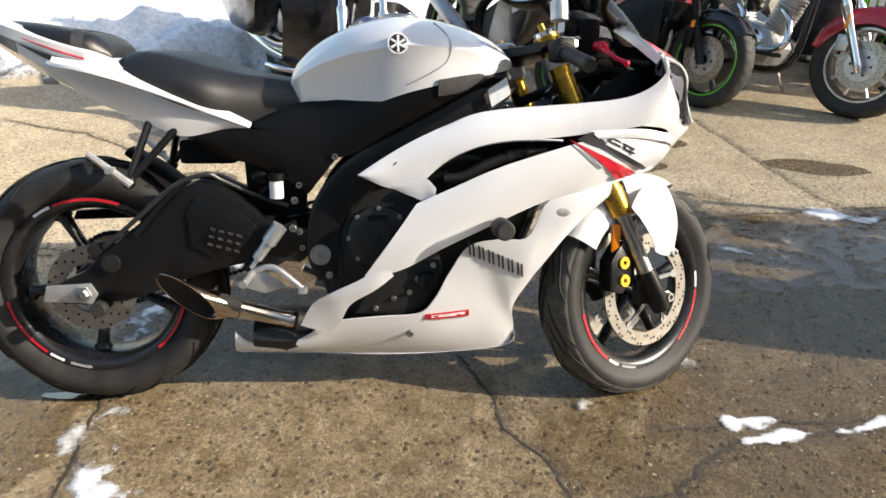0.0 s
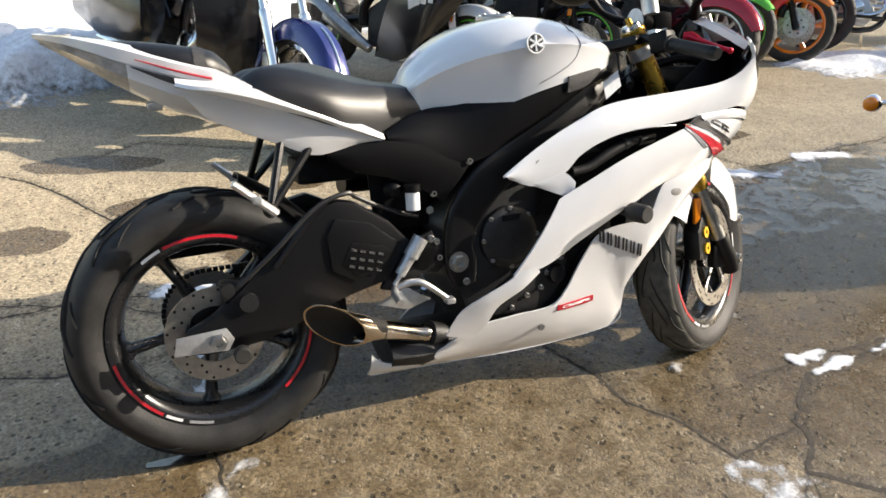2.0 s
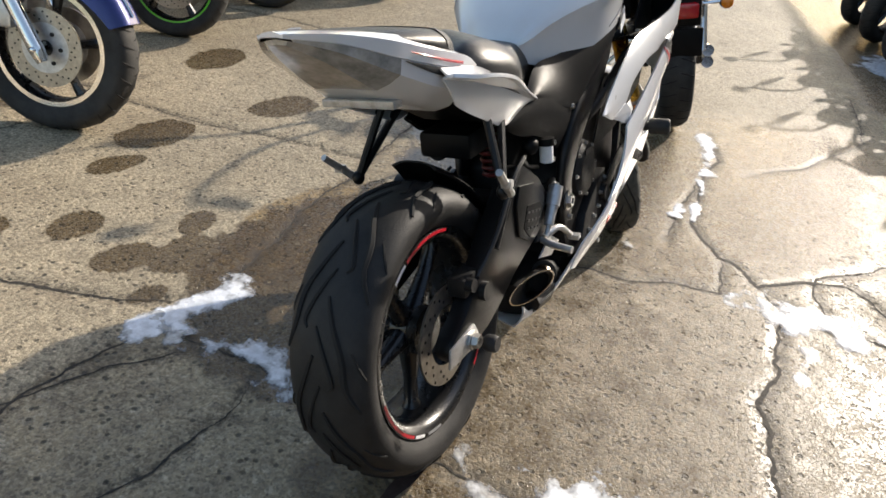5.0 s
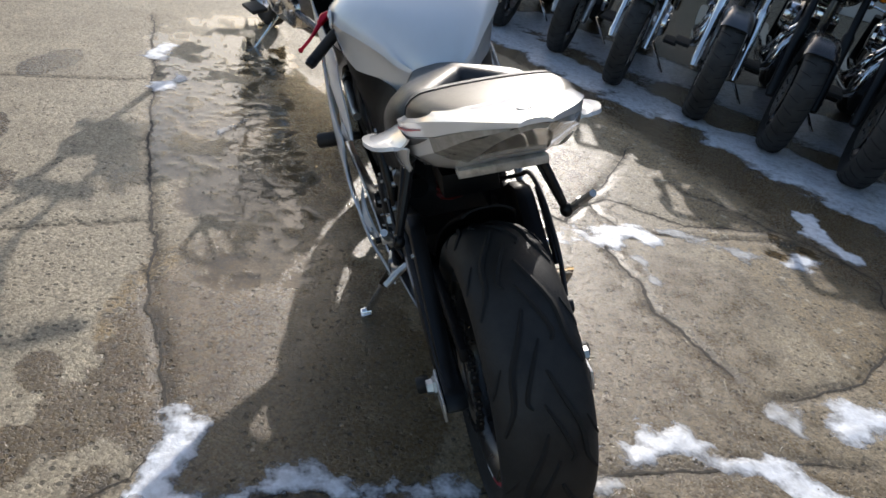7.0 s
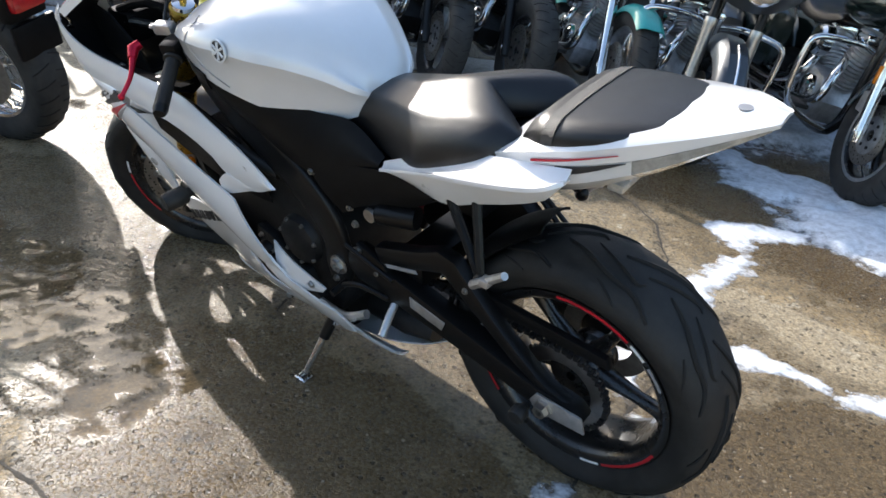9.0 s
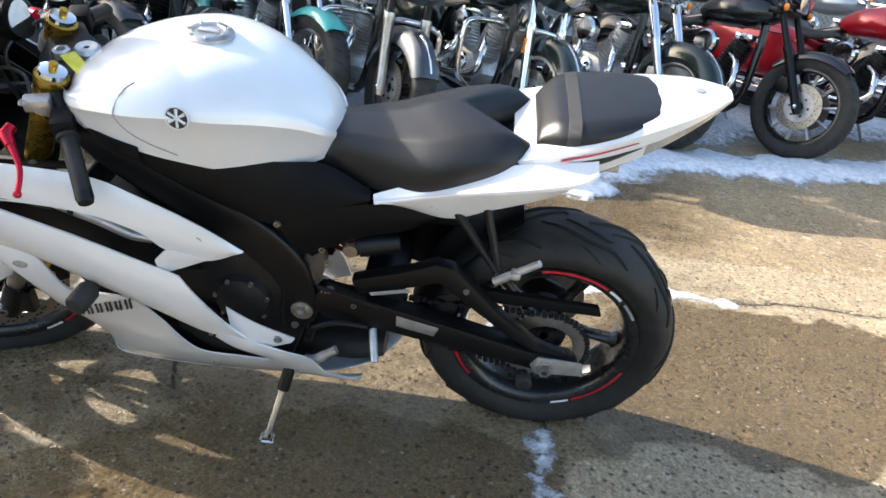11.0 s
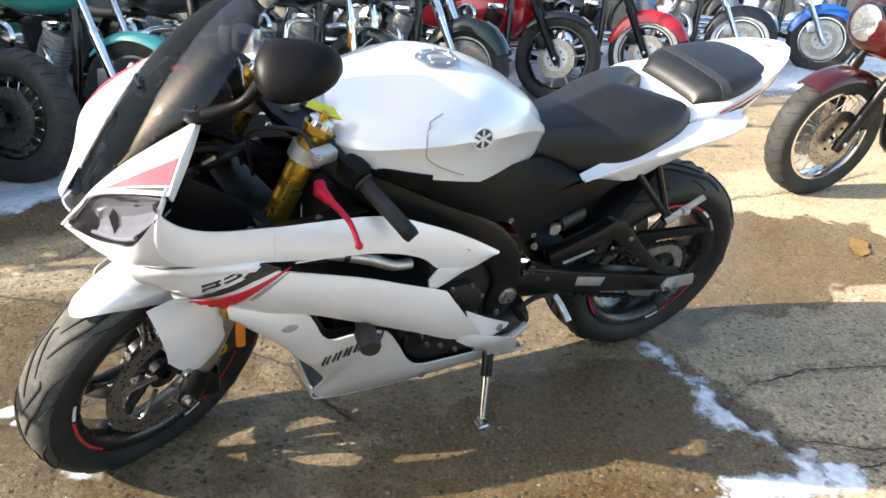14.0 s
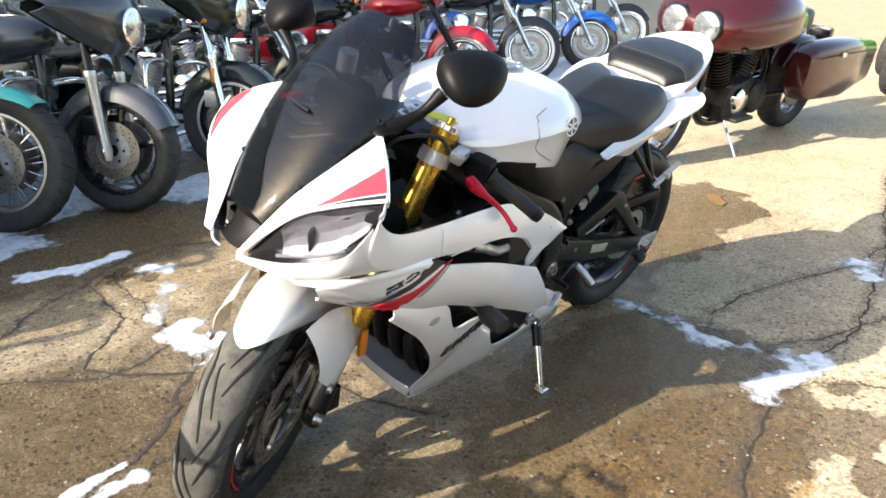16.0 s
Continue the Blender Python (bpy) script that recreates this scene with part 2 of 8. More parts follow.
def vnoise(x, y, scale, octaves=3, seed=0):
    """Smooth value noise, 0 to 1, for arrays of places."""
    out, amp, tot = 0.0, 1.0, 0.0
    for o in range(octaves):
        u, v = x * scale + 37.3 * (seed + o), y * scale + 17.7 * (seed + o)
        i, j = np.floor(u).astype(int), np.floor(v).astype(int)
        fu, fv = u - i, v - j
        fu, fv = fu * fu * (3 - 2 * fu), fv * fv * (3 - 2 * fv)
        a, b = LATT[i % 256, j % 256], LATT[(i + 1) % 256, j % 256]
        c, d = LATT[i % 256, (j + 1) % 256], LATT[(i + 1) % 256, (j + 1) % 256]
        out = out + amp * ((a * (1 - fu) + b * fu) * (1 - fv) + (c * (1 - fu) + d * fu) * fv)
        tot += amp
        amp *= 0.5
        scale *= 2.03
    return out / tot


def polydist(x, y, pts):
    """Distance from places to a polyline."""
    best = np.full(np.shape(x), 1e9)
    for (ax, ay), (bx, by) in zip(pts, pts[1:]):
        dx, dy = bx - ax, by - ay
        t = np.clip(((x - ax) * dx + (y - ay) * dy) / (dx * dx + dy * dy + 1e-9), 0, 1)
        best = np.minimum(best, np.hypot(x - ax - t * dx, y - ay - t * dy))
    return best


def sstep(a, b, x):
    t = np.clip((x - a) / (b - a), 0, 1)
    return t * t * (3 - 2 * t)


SEAM = [(-9.0, 0.72), (-1.3, 0.72), (-0.4, 0.86), (-0.05, 0.82), (0.18, 0.80), (0.70, 0.90), (1.43, 1.01), (2.93, 1.19), (4.20, 1.37), (12.0, 2.4)]
CRACKS = []  # width, depth, places
CRACKS.append((0.011, 0.010, [(0.18, 0.80), (0.05, 0.86), (-0.03, 0.97), (-0.10, 1.12), (-0.16, 1.30), (-0.24, 1.49), (-0.45, 1.85), (-0.61, 2.08), (-0.89, 2.31), (-1.5, 2.6)]))
CRACKS.append((0.008, 0.008, [(-0.06, -0.95), (-0.03, -0.74), (-0.03, -0.40), (-0.04, -0.10), (-0.05, 0.12), (-0.03, 0.33), (0.0, 0.50), (-0.04, 0.66), (-0.06, 0.82)]))
CRACKS.append((0.013, 0.012, [(2.72, -0.14), (2.39, -0.27), (2.17, -0.24), (1.89, -0.27), (1.64, -0.30), (1.51, -0.37), (1.42, -0.45), (1.40, -0.51), (1.31, -0.59), (1.45, -0.74), (1.55, -0.88), (1.30, -1.15), (1.24, -1.65)]))
CRACKS.append((0.009, 0.009, [(1.42, -0.45), (1.34, -0.45), (1.25, -0.48), (1.16, -0.50), (1.12, -0.33), (1.05, -0.22), (1.03, -0.07), (1.00, 0.03), (0.95, 0.14)]))
CRACKS.append((0.012, 0.011, [(1.31, -0.59), (1.22, -0.68), (0.98, -0.70), (0.85, -0.72), (0.66, -0.70), (0.45, -0.76), (0.30, -0.79)]))
CRACKS.append((0.007, 0.007, [(1.31, -0.59), (1.19, -0.85), (1.23, -0.96), (1.15, -1.64)]))
CRACKS.append((0.008, 0.008, [(1.19, -0.85), (1.39, -0.78), (1.52, -0.77), (1.76, -0.98), (2.2, -1.3)]))
CRACKS.append((0.009, 0.009, [(1.44, -0.25), (1.60, -0.24), (1.74, -0.23), (2.1, -0.24)]))
CRACKS.append((0.008, 0.008, [(0.20, -0.83), (0.26, -1.2), (0.45, -1.5), (0.87, -1.78), (1.23, -1.62), (1.7, -1.3)]))
CRACKS.append((0.008, 0.008, [(0.01, 0.51), (-0.14, 0.43), (-0.41, 0.44), (-0.74, 0.56), (-1.0, 0.66), (-1.29, 0.71), (-2.34, 0.45), (-3.6, 0.2)]))
CRACKS.append((0.007, 0.007, [(-0.05, 0.63), (-0.24, 0.78), (-0.42, 0.84), (-0.57, 0.90), (-0.9, 1.1)]))
CRACKS.append((0.006, 0.007, [(2.90, 1.11), (2.77, 1.28), (2.67, 2.52), (2.47, 3.6), (2.3, 6.0)]))
CRACKS.append((0.005, 0.006, [(1.23, 0.97), (1.14, 1.4), (1.05, 1.73), (0.98, 2.6), (0.8, 5.0)]))
CRACKS.append((0.006, 0.006, [(-0.62, -0.84), (-0.85, -0.80), (-1.03, -0.87), (-1.9, -0.82), (-2.6, -0.9)]))
CRACKS.append((0.005, 0.005, [(2.3, -0.4), (2.6, -0.62), (3.3, -0.9), (4.2, -0.8)]))
CRACKS.append((0.005, 0.005, [(-0.37, 2.27), (-0.10, 2.5), (0.5, 2.2), (1.3, 2.35)]))


def axis(lo, hi, step, far):
    core = list(np.arange(lo, hi, step))
    out_hi, out_lo, d = [], [], step
    p = hi
    while p < far:
        out_hi.append(p)
        d *= 1.13
        p += d
    d, p = step, lo
    while p > -far:
        d *= 1.13
        p -= d
        out_lo.append(p)
    return np.array(out_lo[::-1] + core + out_hi)


gx, gy = axis(-1.9, 3.1, 0.0135, 400), axis(-2.0, 2.3, 0.0135, 400)
X, Y = np.meshgrid(gx, gy, indexing="ij")
XW, YW = X + 0.02 * (vnoise(X, Y, 9, 2, 3) - 0.5), Y + 0.03 * (vnoise(X, Y, 7, 2, 21) - 0.5)
dirt = np.zeros_like(X)
Z = 0.004 * (vnoise(X, Y, 1.3, 2, 1) - 0.5) + 0.0016 * (vnoise(X, Y, 22, 2, 2) - 0.5)


def wander(pts, seed):
    """A crack's line broken into short, jagged steps."""
    out = []
    for (ax_, ay_), (bx_, by_) in zip(pts, pts[1:]):
        n = max(1, int(math.hypot(bx_ - ax_, by_ - ay_) / 0.022))
        out += [(ax_ + (bx_ - ax_) * i / n, ay_ + (by_ - ay_) * i / n) for i in range(n)]
    q = np.array(out + [pts[-1]])
    big_ = 0.05 * (vnoise(q[:, 0], q[:, 1], 4.5, 3, seed) - 0.5)
    small = 0.016 * (vnoise(q[:, 0], q[:, 1], 31, 2, seed + 5) - 0.5)
    return q + np.stack([big_ + small, 0.05 * (vnoise(q[:, 0], q[:, 1], 5.5, 3, seed + 9) - 0.5) - small], axis=-1)


LINES = []
for ci, (wdt, dep, pts) in enumerate(CRACKS + [(0.010, 0.008, SEAM)]):
    q = wander([p for p in pts if abs(p[0]) < 5] if pts is SEAM else pts, ci * 3)
    LINES.append((wdt, q))
    for k in range(0, len(q) - 1, 6):
        seg = q[k:k + 7]
        i0, i1 = np.searchsorted(gx, [seg[:, 0].min() - 0.09, seg[:, 0].max() + 0.09])
        j0, j1 = np.searchsorted(gy, [seg[:, 1].min() - 0.09, seg[:, 1].max() + 0.09])
        if i1 <= i0 or j1 <= j0:
            continue
        sub = (slice(i0, i1), slice(j0, j1))
        d = polydist(X[sub], Y[sub], [tuple(p) for p in seg])
        dirt[sub] = np.maximum(dirt[sub], np.exp(-(d / 0.034) ** 2))
Z -= 0.006 * dirt ** 2 * (0.4 + 0.8 * vnoise(X, Y, 6, 2, 13))
Z = np.where(np.hypot(X, Y) > 9, 0.0, Z)
seam_y = np.interp(XW, [p[0] for p in SEAM], [p[1] for p in SEAM])
slab = sstep(-0.012, 0.012, YW - seam_y)
n1 = vnoise(X, Y, 1.6, 3, 31)
old = np.maximum(sstep(-1.25, -1.45, XW + 0.5 * (n1 - 0.5) + 0.12 * Y), sstep(2.9, 3.4, XW + 0.6 * (n1 - 0.5)) * (YW > -0.4))
# bare pale patches where the dark topping has worn off
for cx, cy, r in ((0.40, 1.02, 0.2), (0.05, 1.10, 0.22), (-0.28, 0.62, 0.17), (-0.45, 0.66, 0.16), (-0.20, 0.30, 0.0)):
    old = np.maximum(old, 0.8 * sstep(r, r * 0.8, np.hypot(XW - cx, (YW - cy) * 1.4) + 0.18 * (n1 - 0.5)))
pale = np.clip(np.maximum(slab * 0.95, old * 0.85), 0, 1)
# damp and wet places
near = sstep(1.15, 0.85, np.hypot((X - 0.75) / 2.2, (Y + 0.10) / 1.25) + 0.5 * (n1 - 0.5) + 0.14 * (vnoise(X, Y, 9, 3, 44) - 0.5))
wet = np.maximum(0.20 + 0.30 * sstep(0.30, 0.75, vnoise(X, Y, 0.9, 3, 41)), near * (0.52 + 0.36 * sstep(0.32, 0.62, vnoise(X, Y, 2.3, 4, 47)))) * (1 - pale)


def blob(cx, cy, rx, ry, turn=0.0, soft=0.25, rag=0.5, seed=0):
    c, s_ = math.cos(turn), math.sin(turn)
    u, v = ((X - cx) * c + (Y - cy) * s_) / rx, (-(X - cx) * s_ + (Y - cy) * c) / ry
    return sstep(1.0 + soft / 2, 1.0 - soft / 2, np.hypot(u, v) + rag * (vnoise(X, Y, 3.2, 3, 50 + seed) - 0.5) + 0.25 * (vnoise(X, Y, 14, 2, 60 + seed) - 0.5))


# soaked strip before the shaded row, and the sodden brown ground round the bike
wet = np.maximum(wet, 0.92 * sstep(-1.35, -1.75, YW - 0.25 * (X - 1.7) + 0.20 * (n1 - 0.5)) * sstep(-3.6, -2.6, YW) * sstep(-1.5, 0.2, X))
pale = np.where(YW < -1.2, 0.5 * pale, pale)
puddle = np.maximum.reduce([blob(1.75, 0.72, 0.95, 0.30, 0.13, seed=1), blob(2.7, 0.85, 0.9, 0.34, 0.1, seed=2) * 0.9, blob(1.25, 0.62, 0.42, 0.16, 0.1, seed=3),
                            blob(3.6, 0.85, 0.8, 0.45, 0.1, seed=4) * 0.8, blob(1.12, -1.48, 0.20, 0.12, 0.5, seed=5)])
puddle = puddle * sstep(0.26, 0.46, vnoise(X, Y, 4.0, 4, 91)) * (0.45 + 0.55 * sstep(0.34, 0.46, vnoise(X, Y, 30, 3, 95)))
wet = np.maximum(wet, puddle)
wet = np.maximum(wet, 0.75 * blob(2.0, 0.45, 1.1, 0.75, 0.2, 0.6, 0.8, 6))
wet = np.maximum(wet, 0.62 * blob(0.55, 0.25, 1.35, 0.52, 0.0, 0.8, 0.7, 7))
wet = np.maximum(wet, 0.62 * blob(0.8, -0.55, 1.9, 0.60, 0.0, 0.8, 0.8, 8))
wet = np.maximum(wet, 0.80 * blob(2.2, -0.45, 1.3, 0.60, -0.1, 0.8, 0.8, 10))
wet = np.maximum(wet, 0.85 * sstep(-1.15, -1.9, YW + 0.55 * (n1 - 0.5) + 0.16 * (X - 1)) * sstep(-1.6, -0.4, X))
wet = np.maximum(wet, 0.6 * blob(-0.30, 0.45, 0.9, 0.36, -0.1, 0.7, 0.9, 9))
wet = np.maximum(wet, 0.85 * blob(-0.88, -0.28, 0.95, 0.46, 0.05, 0.08, 0.6, 15))
grey = blob(-0.55, 0.50, 0.62, 0.34, -0.1, 0.08, 0.5, 18)
pale, wet = np.maximum(pale, 0.75 * grey), wet * (1 - 0.6 * grey)
wet = np.maximum(wet, 0.85 * blob(0.55, 0.55, 0.75, 0.42, 0.1, 0.10, 0.6, 16))
pale = pale * (1 - 0.85 * blob(0.62, 0.80, 0.46, 0.22, 0.1, 0.08, 0.5, 17))
for i, (cx, cy, rx, ry) in enumerate(((0.13, 1.14, 0.10, 0.07), (0.22, 0.88, 0.07, 0.05), (0.42, 1.13, 0.09, 0.06), (0.03, 0.94, 0.06, 0.04), (-0.11, 1.60, 0.16, 0.10), (0.16, 1.40, 0.12, 0.08), (0.55, 1.66, 0.13, 0.08), (0.85, 1.76, 0.18, 0.11), (0.25, 1.02, 0.12, 0.08), (1.45, 1.6, 0.16, 0.1), (2.0, 1.75, 0.2, 0.1), (2.3, 2.1, 0.16, 0.09), (3.0, 1.7, 0.25, 0.1), (-0.6, 1.4, 0.2, 0.12), (1.75, 2.3, 0.2, 0.12), (-0.3, 2.2, 0.3, 0.12), (0.6, 2.5, 0.2, 0.1))):
    wet = np.maximum(wet, 0.95 * blob(cx, cy, rx, ry, 0.2 * (i % 3 - 1), 0.07, 0.8, 20 + i))
Z -= 0.003 * puddle
Z = np.where(puddle > 0.55, np.maximum(Z, -0.0035), Z)

nx, ny = X.shape
idx = np.arange(nx * ny).reshape(nx, ny)
faces = np.stack([idx[:-1, :-1], idx[1:, :-1], idx[1:, 1:], idx[:-1, 1:]], axis=-1).reshape(-1, 4)
gm = bpy.data.meshes.new("ground")
gm.vertices.add(nx * ny)
gm.vertices.foreach_set("co", np.stack([X, Y, Z], axis=-1).reshape(-1).astype(np.float32))
gm.loops.add(faces.size)
gm.loops.foreach_set("vertex_index", faces.reshape(-1).astype(np.int32))
gm.polygons.add(len(faces))
gm.polygons.foreach_set("loop_start", np.arange(0, faces.size, 4, dtype=np.int32))
gm.update(calc_edges=True)
gm.validate()
gm.polygons.foreach_set("use_smooth", np.ones(len(faces), dtype=bool))
for nm, arr in (("pale", pale), ("wet", wet), ("dirt", dirt), ("puddle", puddle)):
    at = gm.attributes.new(nm, "FLOAT", "POINT")
    at.data.foreach_set("value", arr.reshape(-1).astype(np.float32))


def ground_material():
    m = bpy.data.materials.new("worn_exposed_aggregate_concrete")
    m.use_nodes = True
    nt = m.node_tree
    N, K = nt.nodes, nt.links
    b = N["Principled BSDF"]
    geo = N.new("ShaderNodeNewGeometry")

    def attr(nm):
        a = N.new("ShaderNodeAttribute")
        a.attribute_name = nm
        return a.outputs["Fac"]

    def noise_(scale, detail=4, rough=0.6):
        n = N.new("ShaderNodeTexNoise")
        n.inputs["Scale"].default_value = scale
        n.inputs["Detail"].default_value = detail
        n.inputs["Roughness"].default_value = rough
        K.new(geo.outputs["Position"], n.inputs["Vector"])
        return n.outputs["Fac"]

    def rng(v, a, c, d=0.0, e=1.0):
        n = N.new("ShaderNodeMapRange")
        n.inputs["From Min"].default_value, n.inputs["From Max"].default_value = a, c
        n.inputs["To Min"].default_value, n.inputs["To Max"].default_value = d, e
        K.new(v, n.inputs["Value"])
        return n.outputs["Result"]

    def mix(f, a, c, mode="MIX"):
        n = N.new("ShaderNodeMix")
        n.data_type, n.blend_type = "RGBA", mode
        for sock, v in (("Factor", f), ("A", a), ("B", c)):
            s_ = [i for i in n.inputs if i.name == sock and i.enabled][0]
            if isinstance(v, tuple):
                s_.default_value = (*v, 1)
            elif isinstance(v, float):
                s_.default_value = v
            else:
                K.new(v, s_)
        return [o for o in n.outputs if o.enabled][0]

    def calc(op, a, c):
        n = N.new("ShaderNodeMath")
        n.operation = op
        n.use_clamp = op in ("ADD", "MULTIPLY")
        for i, v in enumerate((a, c)):
            if isinstance(v, float):
                n.inputs[i].default_value = v
            else:
                K.new(v, n.inputs[i])
        return n.outputs[0]

    def voro(scale):
        v = N.new("ShaderNodeTexVoronoi")
        v.inputs["Scale"].default_value = scale
        K.new(geo.outputs["Position"], v.inputs["Vector"])
        return v

    v1, v2 = voro(150), voro(44)
    peb = N.new("ShaderNodeSeparateColor")
    K.new(v1.outputs["Color"], peb.inputs["Color"])
    peb2 = N.new("ShaderNodeSeparateColor")
    K.new(v2.outputs["Color"], peb2.inputs["Color"])
    big, mid, fine = noise_(1.7, 5), noise_(11, 5, 0.7), noise_(260, 3)
    agg = mix(rng(big, 0.35, 0.68), (0.400, 0.262, 0.100), (0.270, 0.180, 0.075))
    agg = mix(rng(mid, 0.42, 0.70, 0.0, 0.6), agg, (0.070, 0.055, 0.036))
    agg = mix(rng(peb.outputs["Red"], 0.68, 0.90, 0.0, 0.85), agg, (0.42, 0.33, 0.21))
    agg = mix(rng(peb.outputs["Green"], 0.66, 0.90, 0.0, 0.85), agg, (0.045, 0.038, 0.030))
    agg = mix(rng(peb2.outputs["Red"], 0.88, 0.95, 0.0, 0.75), agg, (0.035, 0.030, 0.025))
    agg = mix(rng(peb2.outputs["Green"], 0.94, 0.97, 0.0, 0.7), agg, (0.55, 0.48, 0.36))
    slabc = mix(rng(big, 0.34, 0.66), (0.50, 0.420, 0.29), (0.37, 0.305, 0.205))
    slabc = mix(rng(mid, 0.45, 0.72, 0.0, 0.5), slabc, (0.22, 0.18, 0.125))
    slabc = mix(rng(peb.outputs["Red"], 0.80, 0.97, 0.0, 0.5), slabc, (0.20, 0.165, 0.125))
    col = mix(attr("pale"), agg, slabc)
    damp = rng(calc("ADD", attr("wet"), rng(mid, 0.3, 0.7, -0.14, 0.14)), 0.25, 0.80)
    wetc = mix(1.0, col, (0.36, 0.31, 0.24), "MULTIPLY")
    wetc = mix(0.35, wetc, (0.080, 0.052, 0.020))
    col = mix(calc("MULTIPLY", damp, 0.92), col, wetc)
    crk = calc("MULTIPLY", rng(attr("dirt"), 0.25, 0.95), rng(noise_(38, 4, 0.7), 0.40, 0.62))
    col = mix(calc("MULTIPLY", crk, 0.75), col, (0.050, 0.041, 0.032))
    speck = rng(calc("MULTIPLY", rng(noise_(70, 3, 0.7), 0.35, 0.66), rng(noise_(420, 2, 0.6), 0.30, 0.70)), 0.0, 0.6, 0.72, 1.32)
    col = mix(1.0, col, speck, "MULTIPLY")
    grain = rng(peb.outputs["Green"], 0.0, 1.0, 0.62, 1.38)
    col = mix(1.0, col, grain, "MULTIPLY")
    pit = calc("MULTIPLY", rng(v2.outputs["Distance"], 0.34, 0.20), rng(peb2.outputs["Blue"], 0.80, 0.86))
    col = mix(calc("MULTIPLY", pit, 0.72), col, (0.028, 0.023, 0.017))
    stone = calc("MULTIPLY", rng(v2.outputs["Distance"], 0.30, 0.16), rng(peb2.outputs["Red"], 0.90, 0.94))
    col = mix(calc("MULTIPLY", stone, 0.65), col, (0.48, 0.39, 0.27))
    K.new(col, b.inputs["Base Color"])
    b.inputs["Diffuse Roughness"].default_value = 0.5
    b.inputs["Specular IOR Level"].default_value = 0.38
    r = rng(damp, 0.0, 0.80, 0.62, 0.27)
    r = calc("ADD", r, rng(peb.outputs["Blue"], 0.0, 1.0, -0.10, 0.10))
    r = calc("SUBTRACT", r, calc("MULTIPLY", rng(attr("puddle"), 0.40, 0.80), 0.24))
    r = calc("ADD", r, rng(fine, 0.3, 0.7, -0.05, 0.05))
    r = calc("ADD", r, calc("MULTIPLY", crk, 0.3))
    K.new(r, b.inputs["Roughness"])
    hgt = calc("SUBTRACT", calc("ADD", calc("MULTIPLY", mid, 0.35), 0.5), calc("MULTIPLY", v1.outputs["Distance"], 0.22))
    hgt = calc("ADD", calc("SUBTRACT", hgt, calc("MULTIPLY", pit, 1.0)), calc("MULTIPLY", stone, 0.5))
    hgt = calc("ADD", hgt, calc("MULTIPLY", fine, 0.30))
    hgt = calc("ADD", hgt, calc("MULTIPLY", noise_(95, 4, 0.75), 0.55))
    bu = N.new("ShaderNodeBump")
    bu.inputs["Distance"].default_value = 0.0060
    K.new(rng(attr("puddle"), 0.4, 0.75, 1.0, 0.06), bu.inputs["Strength"])
    K.new(hgt, bu.inputs["Height"])
    K.new(bu.outputs["Normal"], b.inputs["Normal"])
    return m


gm.materials.append(ground_material())
ground = tagged(new("ground", gm), "cracked exposed-aggregate concrete yard, damp and partly wet", "ground", kind="structure")

# dark open cracks and joints lying in the hollows of the ground
CRACKM = material("dirt_filled_crack", (0.020, 0.017, 0.013), 0.85, 0, 0.0, 60, 0.8, 200, color2=(0.055, 0.045, 0.034))


def ground_z(x, y):
    i = np.clip(np.searchsorted(gx, x) - 1, 0, nx - 2)
    j = np.clip(np.searchsorted(gy, y) - 1, 0, ny - 2)
    return max(Z[i, j], Z[i + 1, j], Z[i, j + 1], Z[i + 1, j + 1])


for ci, (wdt, q) in enumerate(LINES):
    bm = bmesh.new()
    prev = None
    for k in range(len(q) - 1):
        mid_ = (q[k] + q[k + 1]) / 2
        for p in (q[k], mid_):
            d = q[k + 1] - q[k]
            n_ = np.array([-d[1], d[0]]) / (np.hypot(*d) + 1e-9)
            f = k / len(q)
            taper = min(1, f * 9, (1 - f) * 9) if ci < len(LINES) - 1 else 1
            wl = wdt * (0.18 + 0.55 * random.random()) * taper * (0.4 + 1.1 * float(vnoise(p[0], p[1], 3.3, 2, 70)))
            wr = wdt * (0.18 + 0.55 * random.random()) * taper * (0.4 + 1.1 * float(vnoise(p[0], p[1], 3.3, 2, 70)))
            a_, b_ = p + n_ * wl, p - n_ * wr
            z_ = ground_z(*p) + 0.0008
            cur = bm.verts.new((a_[0], a_[1], z_)), bm.verts.new((b_[0], b_[1], z_))
            if prev:
                bm.faces.new((prev[0], prev[1], cur[1], cur[0]))
            prev = cur
    tagged(part("joint" if ci == len(LINES) - 1 else "crack", bm, CRACKM, ground), "dark dirt-filled crack in the concrete")

